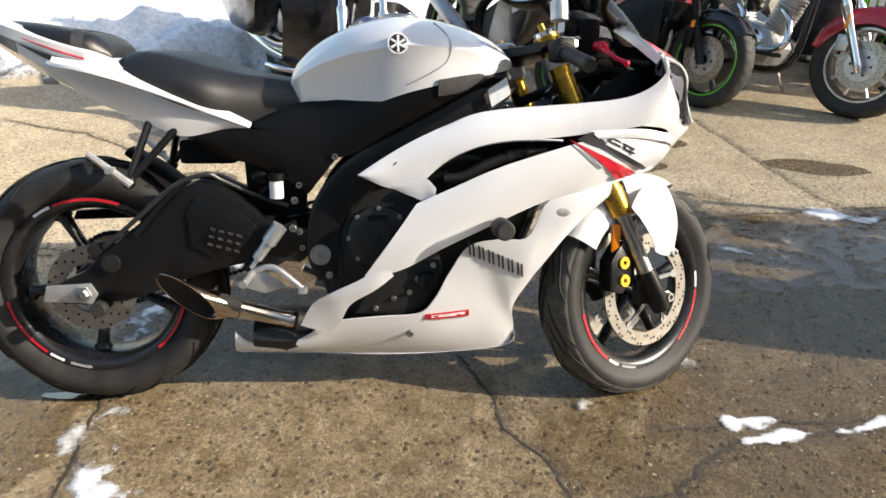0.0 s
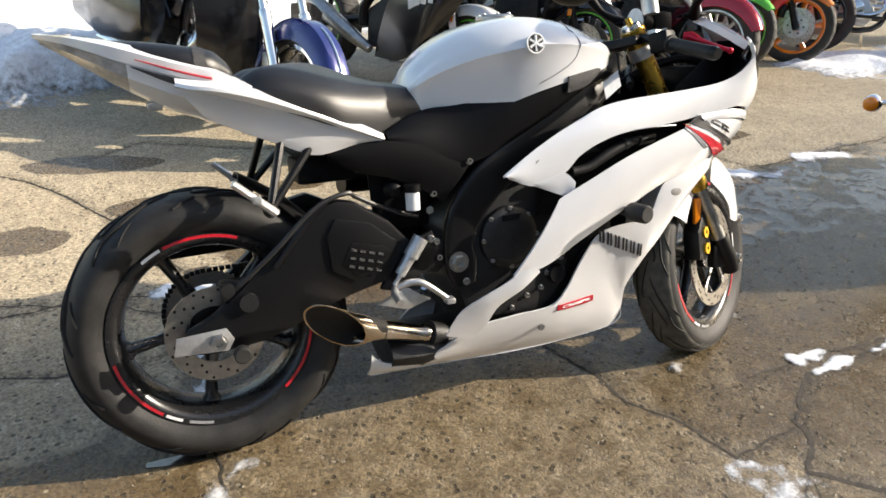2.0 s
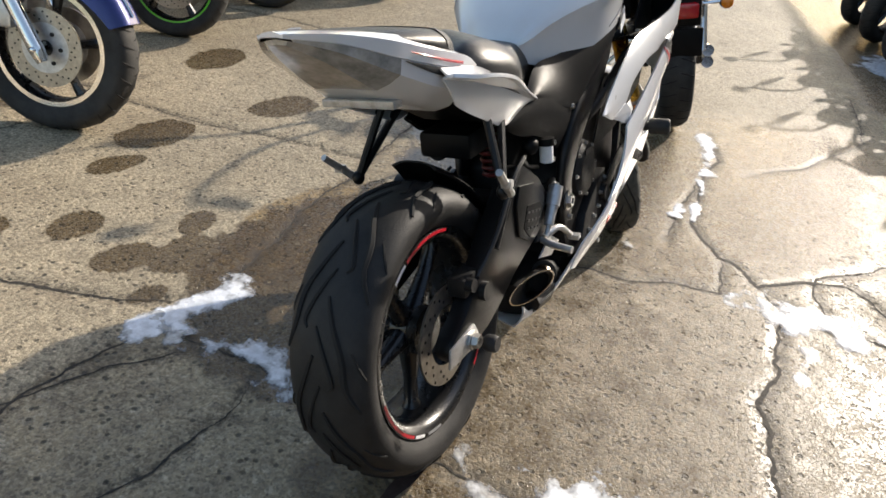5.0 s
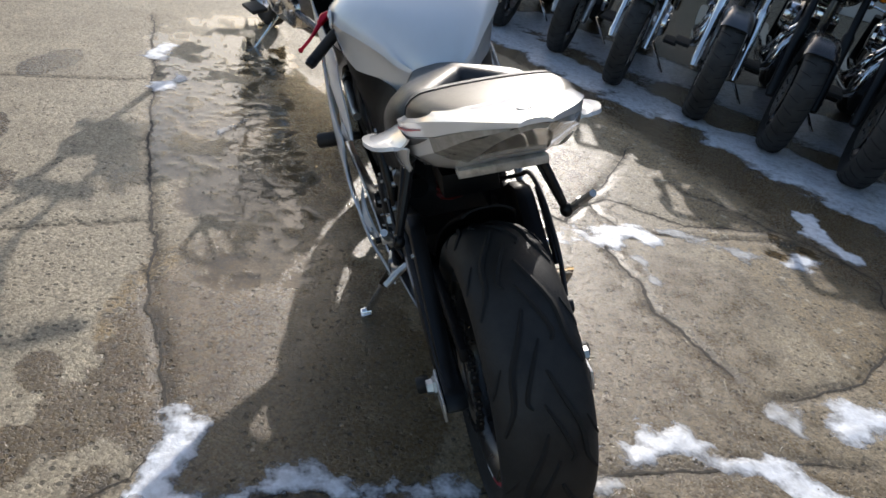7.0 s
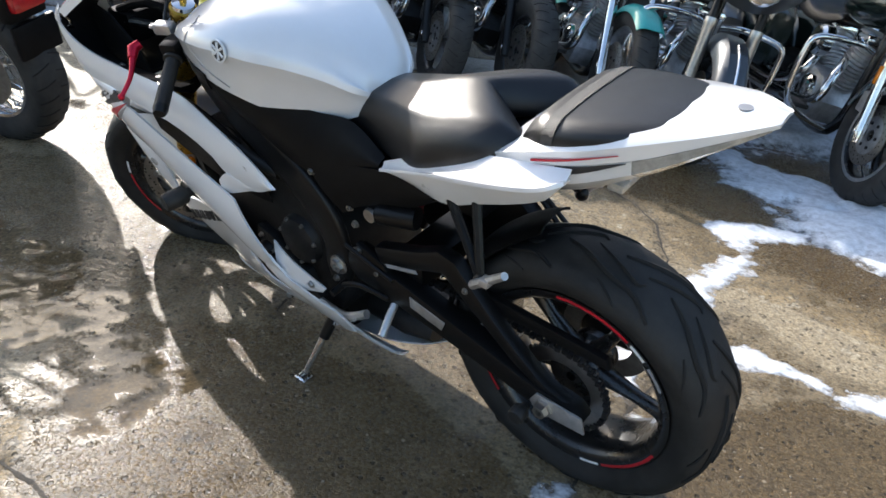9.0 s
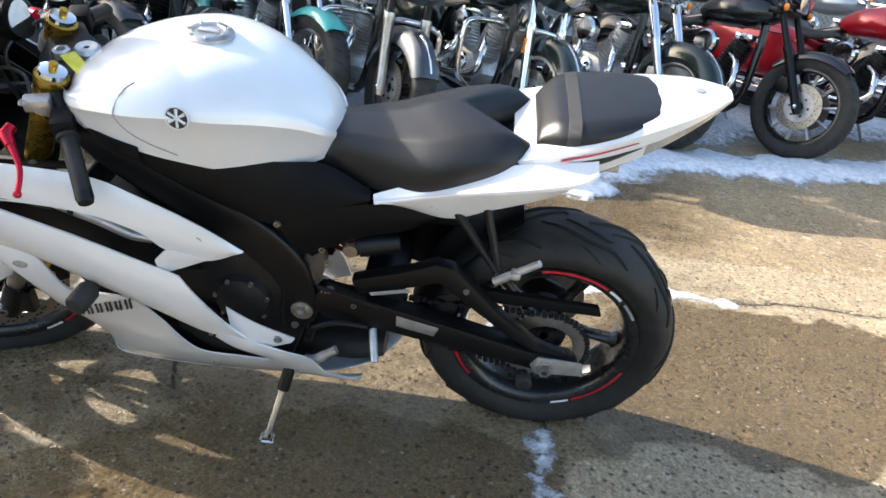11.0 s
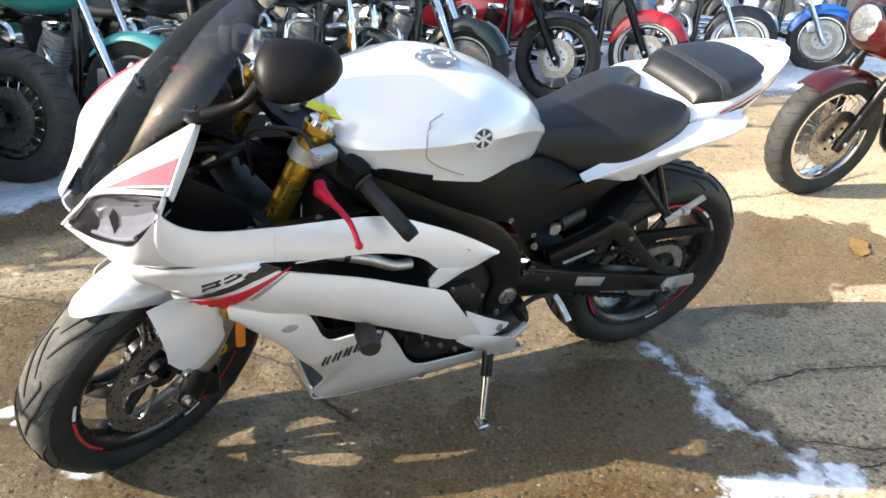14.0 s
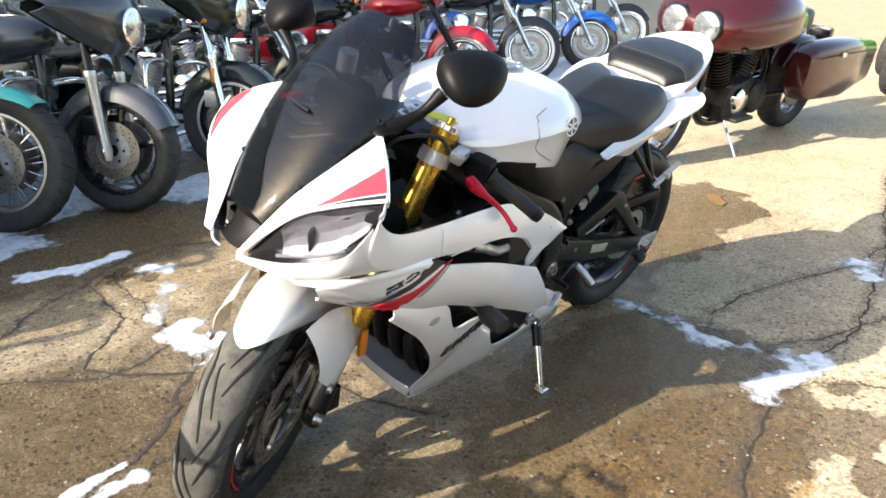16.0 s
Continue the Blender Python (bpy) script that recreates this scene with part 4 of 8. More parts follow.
# fork, clamps and front brakes, turned with the steering
for s in (1, -1):
    base = V(XF - 0.010, s * 0.103, ZF - 0.01)
    foot_end, top_end = WHEELM @ (base + V(-0.012, s * 0.016, 0)), STEERM @ (base + AX * 0.70)

    def fk(h, dx=0.0, dy=0.0):
        return foot_end.lerp(top_end, h / 0.70) + V(dx, dy * s, 0)
    outer = part("fork_tube", tube([fk(0.235), fk(0.25), fk(0.30), fk(0.31), fk(0.69)], [0.030, 0.031, 0.031, 0.0275, 0.0265], 18), GOLD, bike, "gold anodised upside-down fork tube")
    part("fork_slider", tube([fk(0.06), fk(0.24)], 0.0215, 16), STEEL, outer, "bare steel fork slider")
    part("fork_foot", merge(tube([fk(-0.035), fk(0.0), fk(0.075)], [0.024, 0.030, 0.026], 14), box(fk(0.02, -0.03), (0.05, 0.03, 0.07), 0.006)), BLACKF, outer, "black fork foot")
    part("fork_cap", tube([fk(h) for h in (0.655, 0.686, 0.688, 0.700, 0.702)], [0.0300, 0.0300, 0.0325, 0.0325, 0.028], 20), GOLD, outer, "gold fork cap with adjuster")
    part("adjuster_collar", tube([fk(h) for h in (0.700, 0.712, 0.714)], [0.0275, 0.0265, 0.020], 20), CHROME, outer, "silver adjuster collar")
    part("adjuster_screw", tube([fk(h) for h in (0.712, 0.728, 0.730)], [0.0085, 0.0085, 0.006], 12), GOLD, outer)
    part("clamp_ring", tube([fk(0.625), fk(0.655)], 0.036, 18), ALU, outer, "silver clip-on clamp")
    # axle end
    part("axle_nut", bolt(base + V(0.01, s * 0.028, 0.0), 0.013, 0.02, s), STEEL, bike, "steel front axle nut", m=WHEELM)
    # caliper behind the fork leg
    cal = part("brake_caliper", extrude([(XF - 0.165, ZF + 0.02), (XF - 0.12, ZF + 0.01), (XF - 0.075, ZF + 0.07), (XF - 0.07, ZF + 0.135), (XF - 0.115, ZF + 0.15), (XF - 0.16, ZF + 0.10)], s * 0.05, s * 0.098, bevel=0.006), BLACKF, bike, "black radial brake caliper with gold bolts", m=WHEELM)
    for dz in (0.045, 0.092):
        part("caliper_cap", lathe([(0.006, 0), (0.0165, 0), (0.0165, 0.006 * s), (0.006, 0.006 * s)], "y", 16, center=(XF - 0.118, s * 0.098, ZF + dz)), GOLDW, cal, "gold caliper cap", m=WHEELM)
    part("fork_reflector", box(fk(0.17, -0.045, 0.012), (0.022, 0.012, 0.075), 0.004, None), AMBER, bike, "amber fork reflector")
    part("brake_hose", tube([V(XF - 0.11, s * 0.085, ZF + 0.15), V(XF - 0.10, s * 0.10, ZF + 0.24), V(XF - 0.13, s * 0.09, ZF + 0.33), V(XF - 0.19, s * 0.04, ZF + 0.45)], 0.005, 8, 16), CABLE, bike, "braided black brake hose", m=WHEELM)
    # handlebar
    b0, b1 = V(1.108, s * 0.125, 0.905), V(1.063, s * 0.338, 0.820)
    hb = part("handlebar", tube([b0, b1], 0.0112, 12), BLACKF, bike, "black clip-on handlebar", m=STEERM)
    g0 = b0.lerp(b1, 0.45)
    part("grip", tube([g0, g0.lerp(b1, 0.05), g0.lerp(b1, 0.06), b1], [0.022, 0.022, 0.0165, 0.0165], 16), RUBBER, hb, "black rubber grip", m=STEERM)
    part("bar_end", tube([b1, b1.lerp(b0, -0.04), b1.lerp(b0, -0.09)], [0.017, 0.0175, 0.014], 14), BLACKF, hb, "black bar-end weight", m=STEERM)
    part("switchgear", box(b0.lerp(b1, 0.34), (0.045, 0.055, 0.052), 0.009), BLACKP, hb, "black switch housing", m=STEERM)
    # lever: blade in front of the grip
    l0 = V(1.160, s * 0.168, 0.900)
    l1 = V(1.192, s * 0.222, 0.884)
    l2 = V(1.170, s * 0.284, 0.852)
    l3 = V(1.176, s * 0.330, 0.826)
    part("lever", merge(tube([l1.lerp(l0, 0.3), l1, l1.lerp(l2, 0.35)], [0.011, 0.014, 0.010], 12), tube([l1, l2, l3], [0.009, 0.0055, 0.0055], 10, 10), ball(l3, (0.008, 0.008, 0.008), 10)), REDM, hb, "red anodised short lever", m=STEERM)
    part("lever_perch", merge(box(l0 + V(-0.022, -s * 0.012, 0.004), (0.05, 0.03, 0.026), 0.006), bolt(l0 + V(0, 0, 0.012), 0.007, 0.006, 1, axis="z")), ALU, hb, "silver lever perch", m=STEERM)
    part("cable", tube([l0 + V(-0.01, -s * 0.02, 0), V(1.16, s * 0.10, 0.93), V(1.22, s * 0.03, 0.90), V(1.20, s * 0.02, 0.78)], 0.0042, 8, 18), CABLE, bike, "black control cable", m=STEERM)
# triple clamp, ignition and key tag
part("top_clamp", extrude([(1.02, -0.02), (1.02, 0.02), (1.06, 0.085), (1.075, 0.135), (1.125, 0.135), (1.14, 0.085), (1.15, 0.0), (1.14, -0.085), (1.125, -0.135), (1.075, -0.135), (1.06, -0.085)], 0.884, 0.908, bevel=0.005, plane="xy"), BLACKF, bike, "black top fork clamp", m=STEERM)
part("ignition_switch", lathe([(0.006, 0.908), (0.026, 0.908), (0.028, 0.920), (0.022, 0.927), (0.006, 0.925)], "z", 20, center=(1.055, 0, 0)), ALU, bike, "round ignition switch", m=STEERM)
part("stem_nut", lathe([(0.004, 0.908), (0.021, 0.908), (0.019, 0.922), (0.010, 0.924), (0.010, 0.914), (0.004, 0.914)], "z", 6, center=(1.105, 0, 0)), ALU, bike, "silver steering stem nut", m=STEERM)
part("key_tag", box((1.065, 0.075, 0.932), (0.03, 0.095, 0.003), 0.001, Matrix.Translation((1.065, 0.075, 0.932)) @ Matrix.Rotation(0.5, 4, "Z") @ Matrix.Translation((-1.065, -0.075, -0.932))), YELLOW, bike, "yellow key tag", m=STEERM)
part("lower_clamp", extrude([(1.16, -0.13), (1.16, 0.13), (1.235, 0.13), (1.25, 0.0), (1.235, -0.13)], 0.70, 0.735, bevel=0.006, plane="xy"), BLACKF, bike, "black lower fork clamp", m=STEERM)
part("fluid_reservoir", tube([V(1.115, -0.16, 0.955), V(1.115, -0.16, 1.0)], 0.022, 16), ALU, bike, "brake fluid reservoir", m=STEERM)

# front mudguard
secs = []
for i in range(25):
    f = i / 24
    hw = 0.083 - 0.030 * max(0, f - 0.5) ** 2 / 0.25
    drop = 0.080 * (1 - 0.45 * max(0, f - 0.6) / 0.4)
    R0 = RF + 0.020 + 0.006 * (1 - abs(2 * f - 1))
    ring = []
    for off in (0.0, -0.004):
        rr = []
        for j in range(15):
            q = (j / 14 - 0.5) * 2
            a = radians(146 - (88 - 17 * abs(q) ** 1.6) * f)
            r = R0 + off - drop * abs(q) ** 3.0
            rr.append(V(XF + r * math.cos(a), (hw + off) * math.sin(q * 1.45) / math.sin(1.45), ZF + r * math.sin(a)))
        ring += rr if off == 0 else rr[::-1]
    secs.append(ring)
fender = part("front_mudguard", loft(secs), WHITE, bike, "glossy white front mudguard", m=WHEELM)
for s in (1, -1):
    ear = strip(both([(XF - 0.115, 0.128, ZF + 0.238), (XF - 0.075, 0.118, ZF + 0.275), (XF - 0.01, 0.100, ZF + 0.292), (XF + 0.06, 0.086, ZF + 0.282)], s),
                both([(XF - 0.055, 0.150, ZF + 0.118), (XF - 0.020, 0.152, ZF + 0.105), (XF + 0.015, 0.146, ZF + 0.115), (XF + 0.045, 0.132, ZF + 0.150)], s), 16, 9, 0.016, 0.003, (0, s, 0))
    part("mudguard_ear", ear, WHITE, fender, "white fork guard of the mudguard", m=WHEELM)
    part("mudguard_bolt", bolt(V(XF + 0.012, s * 0.148, ZF + 0.108), 0.011, 0.010, s), STEEL, fender, m=WHEELM)

# fuel tank
TANK = [(0.508, 0.050, 0.838, 0.820, 0.800, 0.8), (0.53, 0.092, 0.880, 0.840, 0.785, 0.82), (0.58, 0.128, 0.925, 0.868, 0.768, 0.81), (0.65, 0.172, 0.962, 0.892, 0.759, 0.80), (0.72, 0.207, 0.982, 0.905, 0.782, 0.84),
        (0.79, 0.226, 0.990, 0.915, 0.806, 0.88), (0.86, 0.228, 0.984, 0.912, 0.824, 0.91), (0.93, 0.214, 0.968, 0.906, 0.838, 0.92), (1.0, 0.182, 0.942, 0.893, 0.852, 0.95), (1.045, 0.130, 0.914, 0.882, 0.862, 0.95), (1.066, 0.07, 0.895, 0.878, 0.868, 0.95)]


def tank_half(w, zt, zm, zb, kb):
    """Half of the tank's cross section: rounded top, sharp shoulder, knee recess."""
    up = spline([(0, zt), (0.30 * w, zt - 0.001), (0.58 * w, zt - 0.009), (0.80 * w, zt - 0.027), (0.94 * w, zm + (zt - zm) * 0.32), (w, zm)], 16)
    dn = spline([(w, zm), (w * (1 - 0.42 * (1 - kb)), zm - (zm - zb) * 0.28), (w * (1 - 0.74 * (1 - kb)), zm - (zm - zb) * 0.62), (w * kb, zb)], 11)
    return np.concatenate([up, dn[1:]])


secs = []
for x, w, zt, zm, zb, kb in spline(TANK, 41):
    hs = tank_half(w, zt, zm, zb, kb)
    secs.append([V(x, y, z) for y, z in hs] + [V(x, 0, zb)] + [V(x, -y, z) for y, z in hs[:0:-1]])
tank = part("fuel_tank", loft(secs), WHITE, bike, "pearl white fuel tank with round emblem", 24)


def tank_y(x, z):
    """Half width of the tank at a place on its side."""
    x0, w, zt, zm, zb, kb = min(spline(TANK, 81), key=lambda r: abs(r[0] - x))
    half = tank_half(w, zt, zm, zb, kb)[10:]
    return min(half, key=lambda r: abs(r[1] - z))[0]


cap = part("fuel_cap", lathe([(0.002, 0.004), (0.030, 0.004), (0.032, 0.007), (0.044, 0.006), (0.050, 0.001), (0.050, -0.006), (0.002, -0.006)], "z", 32, center=(0.785, 0, 0.9925)), STEEL, tank, "brushed silver fuel cap")
for i in range(7):
    a = i * 2 * math.pi / 7
    part("cap_bolt", bolt(V(0.785 + 0.040 * math.cos(a), 0.040 * math.sin(a), 0.999), 0.0042, 0.003, 1, axis="z"), ALU, cap)
part("cap_flap", box((0.785, 0, 0.998), (0.042, 0.016, 0.006), 0.002), ALU, cap)
for s in (1, -1):
    y0 = tank_y(0.776, 0.918) + 0.0012
    c = V(0.776, s * y0, 0.918)
    tilt = Matrix.Translation(c) @ Matrix.Rotation(radians(6 * s), 4, "X") @ Matrix.Translation(-c)
    em = part("emblem", lathe([(0.0004, 0), (0.0225, 0), (0.0225, 0.003 * s), (0.0004, 0.0035 * s)], "y", 28, center=c), DECALB, tank, "round dark emblem with silver star", m=tilt)
    part("emblem_ring", lathe([(0.0205, 0), (0.0235, 0), (0.0235, 0.0042 * s), (0.0205, 0.0042 * s)], "y", 28, center=c), PAPER, em, m=tilt)
    bm = bmesh.new()
    for k in range(3):
        a = math.pi * (k / 3 + 0.5)
        for sg in (1, -1):
            tube([c + V(0, 0.0036 * s, 0), c + V(math.cos(a) * 0.018 * sg, 0.0036 * s, math.sin(a) * 0.018 * sg)], [0.0022, 0.0032], 5, bm=bm)
    part("emblem_star", bm, PAPER, em, "silver star", m=tilt)
    # seam line of the tank cover
    seam = [(x, s * (tank_y(x, z) + 0.0006), z) for x, z in spline([(0.858, 0.966), (0.880, 0.950), (0.893, 0.930), (0.897, 0.905), (0.885, 0.876), (0.845, 0.850), (0.795, 0.826)], 22)]
    part("tank_seam", tube(seam, 0.0016, 5), DECALG, tank)
    # carbon-look side vent
    part("tank_vent", strip(both([(0.87, 0.214, 0.838), (0.93, 0.204, 0.848), (0.985, 0.180, 0.856)], s), both([(0.87, 0.205, 0.80), (0.93, 0.196, 0.812), (0.985, 0.178, 0.846)], s), 10, 4, 0.002, 0.004, (0, s, 0)), VINYLG if s < 0 else BLACKP, tank, "perforated dark side vent" if s < 0 else "plain black side vent")

# black side covers under the tank
for s in (1, -1):
    part("tank_side_cover", strip(both([(0.43, 0.120, 0.740), (0.53, 0.105, 0.782), (0.62, 0.130, 0.790), (0.75, 0.178, 0.815), (0.88, 0.205, 0.842), (0.985, 0.176, 0.858), (1.035, 0.150, 0.850)], s),
                                  both([(0.43, 0.138, 0.722), (0.50, 0.150, 0.705), (0.62, 0.162, 0.655), (0.72, 0.172, 0.690), (0.83, 0.176, 0.745), (0.95, 0.170, 0.810), (1.02, 0.160, 0.832)], s), 26, 8, 0.010, 0.006, (0, s, 0)), BLACKP, bike, "matt black side cover below the tank", 50)
    part("seat_rail_cover", strip(both([(0.285, 0.132, 0.706), (0.35, 0.140, 0.720), (0.43, 0.146, 0.722), (0.53, 0.152, 0.700), (0.635, 0.158, 0.664)], s),
                                  both([(0.29, 0.118, 0.690), (0.35, 0.132, 0.656), (0.43, 0.138, 0.634), (0.50, 0.142, 0.602), (0.555, 0.145, 0.565)], s), 18, 6, 0.008, 0.006, (0, s, 0)), BLACKP, bike, "matt black seat rail cover", 50)
    # main frame spar
    secs = []
    for x, z, hgt, y, ty in spline([(1.06, 0.845, 0.060, 0.105, 0.030), (1.00, 0.805, 0.080, 0.150, 0.030), (0.90, 0.745, 0.084, 0.168, 0.030), (0.78, 0.678, 0.088, 0.172, 0.030), (0.68, 0.612, 0.095, 0.170, 0.030), (0.612, 0.535, 0.092, 0.165, 0.028), (0.588, 0.460, 0.080, 0.160, 0.026), (0.592, 0.400, 0.086, 0.158, 0.026), (0.60, 0.350, 0.060, 0.155, 0.024)], 26):
        secs.append([x, z, hgt, y, ty])
    R3 = []
    for i, (x, z, hgt, y, ty) in enumerate(secs):
        a, b = secs[max(i - 1, 0)], secs[min(i + 1, len(secs) - 1)]
        d = V(b[0] - a[0], 0, b[1] - a[1]).normalized()
        nrm = V(-d.z, 0, d.x)
        ring = []
        for q in range(14):
            t = 2 * math.pi * q / 14
            cu = math.copysign(abs(math.cos(t)) ** 0.45, math.cos(t))
            cv = math.copysign(abs(math.sin(t)) ** 0.45, math.sin(t))
            ring.append(V(x, s * (y - ty / 2 + cu * ty / 2), z) + nrm * (cv * hgt / 2))
        R3.append(ring)
    fr = part("main_spar", loft(R3), BLACKF, bike, "satin black aluminium frame spar", 50)
    part("pivot_bolt", merge(bolt(V(0.580, s * 0.160, 0.414), 0.019, 0.014, s, 6), lathe([(0.012, 0.16 * s), (0.026, 0.16 * s), (0.026, 0.164 * s), (0.012, 0.164 * s)], "y", 20, center=(0.58, 0, 0.414))), STEEL, fr, "steel swingarm pivot bolt")
    for x, z, y in ((0.623, 0.657, 0.158), (0.533, 0.587, 0.140), (0.52, 0.548, 0.142), (0.53, 0.47, 0.145), (0.535, 0.43, 0.145), (0.60, 0.36, 0.155)):
        part("frame_bolt", bolt(V(x, s * y, z), 0.0075, 0.009, s), STEEL, fr)
    part("frame_slider", merge(tube([V(1.005, s * 0.19, 0.50), V(1.012, s * 0.27, 0.50)], 0.013, 12), tube([V(1.010, s * 0.262, 0.50), V(1.012, s * 0.27, 0.50), V(1.016, s * 0.318, 0.50), V(1.017, s * 0.324, 0.50)], [0.020, 0.024, 0.0235, 0.019], 18)), RUBBER, bike, "black frame slider puck")

# engine block, covers and radiator between the fairings
part("engine_block", extrude([(0.62, 0.22), (0.58, 0.34), (0.60, 0.48), (0.70, 0.58), (0.86, 0.66), (1.02, 0.66), (1.06, 0.56), (1.02, 0.34), (0.96, 0.22), (0.80, 0.18)], -0.145, 0.145, bevel=0.015), ENGINE, bike, "black engine block")
part("airbox", extrude([(0.66, 0.68), (0.75, 0.80), (1.0, 0.86), (1.03, 0.78), (0.98, 0.68), (0.8, 0.64)], -0.11, 0.11, bevel=0.02), BLACKP, bike, "black airbox")
part("radiator", extrude([(1.04, 0.28), (1.03, 0.30), (1.13, 0.60), (1.15, 0.59)], -0.15, 0.15, bevel=0.003), ENGINE, bike, "black radiator")
bm = bmesh.new()
for i in range(18):
    f = i / 17
    bmesh.ops.create_cube(bm, size=1, matrix=Matrix.Translation((1.046 + 0.10 * f, 0, 0.30 + 0.28 * f)) @ Matrix.Rotation(-0.32, 4, "Y") @ Matrix.Diagonal((0.012, 0.27, 0.006, 1)))
part("radiator_fins", bm, BLACKF, bike, "", 0)
cover = part("clutch_cover", lathe([(0.002, -0.168), (0.050, -0.170), (0.066, -0.166), (0.078, -0.158), (0.082, -0.14), (0.002, -0.14)], "y", 32, center=(0.725, 0, 0.455)), ENGINE, bike, "dark round clutch cover")
for i in range(8):
    a = i * math.pi / 4
    part("cover_bolt", bolt(V(0.725 + 0.074 * math.cos(a), -0.160, 0.455 + 0.074 * math.sin(a)), 0.005, 0.007, -1), STEEL, cover)
part("cover_badge", extrude([(0.70, 0.50), (0.745, 0.50), (0.75, 0.515), (0.70, 0.515)], -0.171, -0.168), BLACKF, cover)
st = part("stator_cover", lathe([(0.002, 0.172), (0.045, 0.172), (0.062, 0.164), (0.070, 0.14), (0.002, 0.14)], "y", 32, center=(0.72, 0, 0.42)), ENGINE, bike, "dark round stator cover")
for i in range(7):
    a = i * math.pi * 2 / 7 + 0.2
    part("cover_bolt", bolt(V(0.72 + 0.062 * math.cos(a), 0.162, 0.42 + 0.062 * math.sin(a)), 0.005, 0.007, 1), STEEL, st)
for s in (1, -1):
    wc = part("lower_engine_cover", extrude([(0.66, 0.26), (0.70, 0.33), (0.80, 0.385), (0.875, 0.41), (0.885, 0.37), (0.845, 0.285), (0.80, 0.255)], s * 0.13, s * 0.170, bevel=0.008), ENGINE, bike, "dark lower engine cover with bolts")
    part("water_pump", lathe([(0.002, s * 0.186), (0.022, s * 0.186), (0.027, s * 0.176), (0.027, s * 0.16), (0.002, s * 0.16)], "y", 20, center=(0.845, 0, 0.345)), BLACKF, wc)
    for x, z in ((0.76, 0.30), (0.80, 0.315), (0.715, 0.275), (0.82, 0.35), (0.86, 0.385)):
        part("cover_bolt", bolt(V(x, s * 0.170, z), 0.0055, 0.010, s), STEEL, wc)
    part("coolant_hose", tube([V(0.75, s * 0.155, 0.60), V(0.83, s * 0.17, 0.625), V(0.93, s * 0.165, 0.655), V(1.05, s * 0.16, 0.64)], 0.016, 12, 16), CABLE, bike, "black coolant hose")
    part("intake_pipe", tube([V(0.885, s * 0.195, 0.606), V(0.93, s * 0.198, 0.612), V(0.985, s * 0.20, 0.640), V(1.06, s * 0.20, 0.668), V(1.10, s * 0.19, 0.672)], [0.012, 0.0125, 0.0135, 0.0135, 0.013], 14, 18), ALU if s > 0 else ENGINE, bike, "bare aluminium pipe behind the fairing scoop" if s > 0 else "dark pipe behind the fairing scoop")
    part("hose_clamp", merge(tube([V(1.035, s * 0.20, 0.661), V(1.047, s * 0.20, 0.665)], 0.016, 14), tube([V(1.08, s * 0.195, 0.670), V(1.13, s * 0.19, 0.672)], 0.018, 14)), CABLE, bike)
    part("inner_fairing_liner", strip(both([(0.86, 0.175, 0.66), (1.0, 0.185, 0.72), (1.15, 0.195, 0.74), (1.25, 0.19, 0.72)], s), both([(0.80, 0.16, 0.50), (0.95, 0.165, 0.50), (1.10, 0.17, 0.54), (1.22, 0.175, 0.58)], s), 10, 5, 0, 0.004, (0, s, 0)), BLACKP, bike, "black inner fairing liner")
for k in range(4):
    y = -0.09 + 0.06 * k
    part("header_pipe", tube([V(0.98, y, 0.42), V(1.06, y, 0.34), V(1.02, y, 0.22), V(0.86, y * 0.8, 0.175), V(0.66, y * 0.5 - 0.02, 0.17)], 0.018, 10, 22), ENGINE, bike, "dark exhaust header")

# exhaust: collector box and short open pipe
part("exhaust_collector", loft([[V(x, cy + w * math.cos(t), cz + h * math.sin(t)) for t in (2 * math.pi * j / 16 for j in range(16))] for x, cy, cz, w, h in ((0.68, -0.02, 0.185, 0.06, 0.045), (0.60, -0.03, 0.185, 0.10, 0.05), (0.48, -0.04, 0.185, 0.11, 0.055), (0.40, -0.045, 0.19, 0.10, 0.045))]), ENGINE, bike, "dark exhaust collector box")
ex0, ex1 = V(0.515, -0.112, 0.224), V(0.257, -0.186, 0.318)
ed = (ex1 - ex0).normalized()
mu, mv = V(0.062, -0.026, -0.009), V(-0.034, -0.041, 0.070)
ru = (mu - ed * mu.dot(ed)).normalized()
rv = (mv - ed * mv.dot(ed) - ru * mv.dot(ru)).normalized()
secs = []
for f, r in ((0.0, 0.020), (0.06, 0.024), (0.12, 0.024), (0.13, 0.021), (0.35, 0.023), (0.62, 0.0265)):
    o = ex0.lerp(ex1, f)
    secs.append([o + (ru * math.cos(t) + rv * math.sin(t)) * r for t in (2 * math.pi * j / 32 for j in range(32))])
lip = [[ex1 + (mu * math.cos(t) + mv * math.sin(t)) * k + ed * d for t in (2 * math.pi * j / 32 for j in range(32))] for k, d in ((1.0, 0.0), (0.97, 0.003), (0.93, 0.001), (0.80, -0.02))]
bm = bmesh.new()
rings(bm, secs + lip[:3], cap=False)
pipe = part("exhaust_pipe", bm, EXH, bike, "polished bronze-tinted slash-cut exhaust pipe", 50)
bm = bmesh.new()
inner = [lip[2], lip[3], [ex0.lerp(ex1, 0.55) + (ru * math.cos(t) + rv * math.sin(t)) * 0.026 for t in (2 * math.pi * j / 32 for j in range(32))]]
rings(bm, inner, cap=False)
bm.faces.new([bm.verts.new(p) for p in inner[2]])
part("exhaust_bore", bm, SOOT, pipe, "sooty black pipe bore")
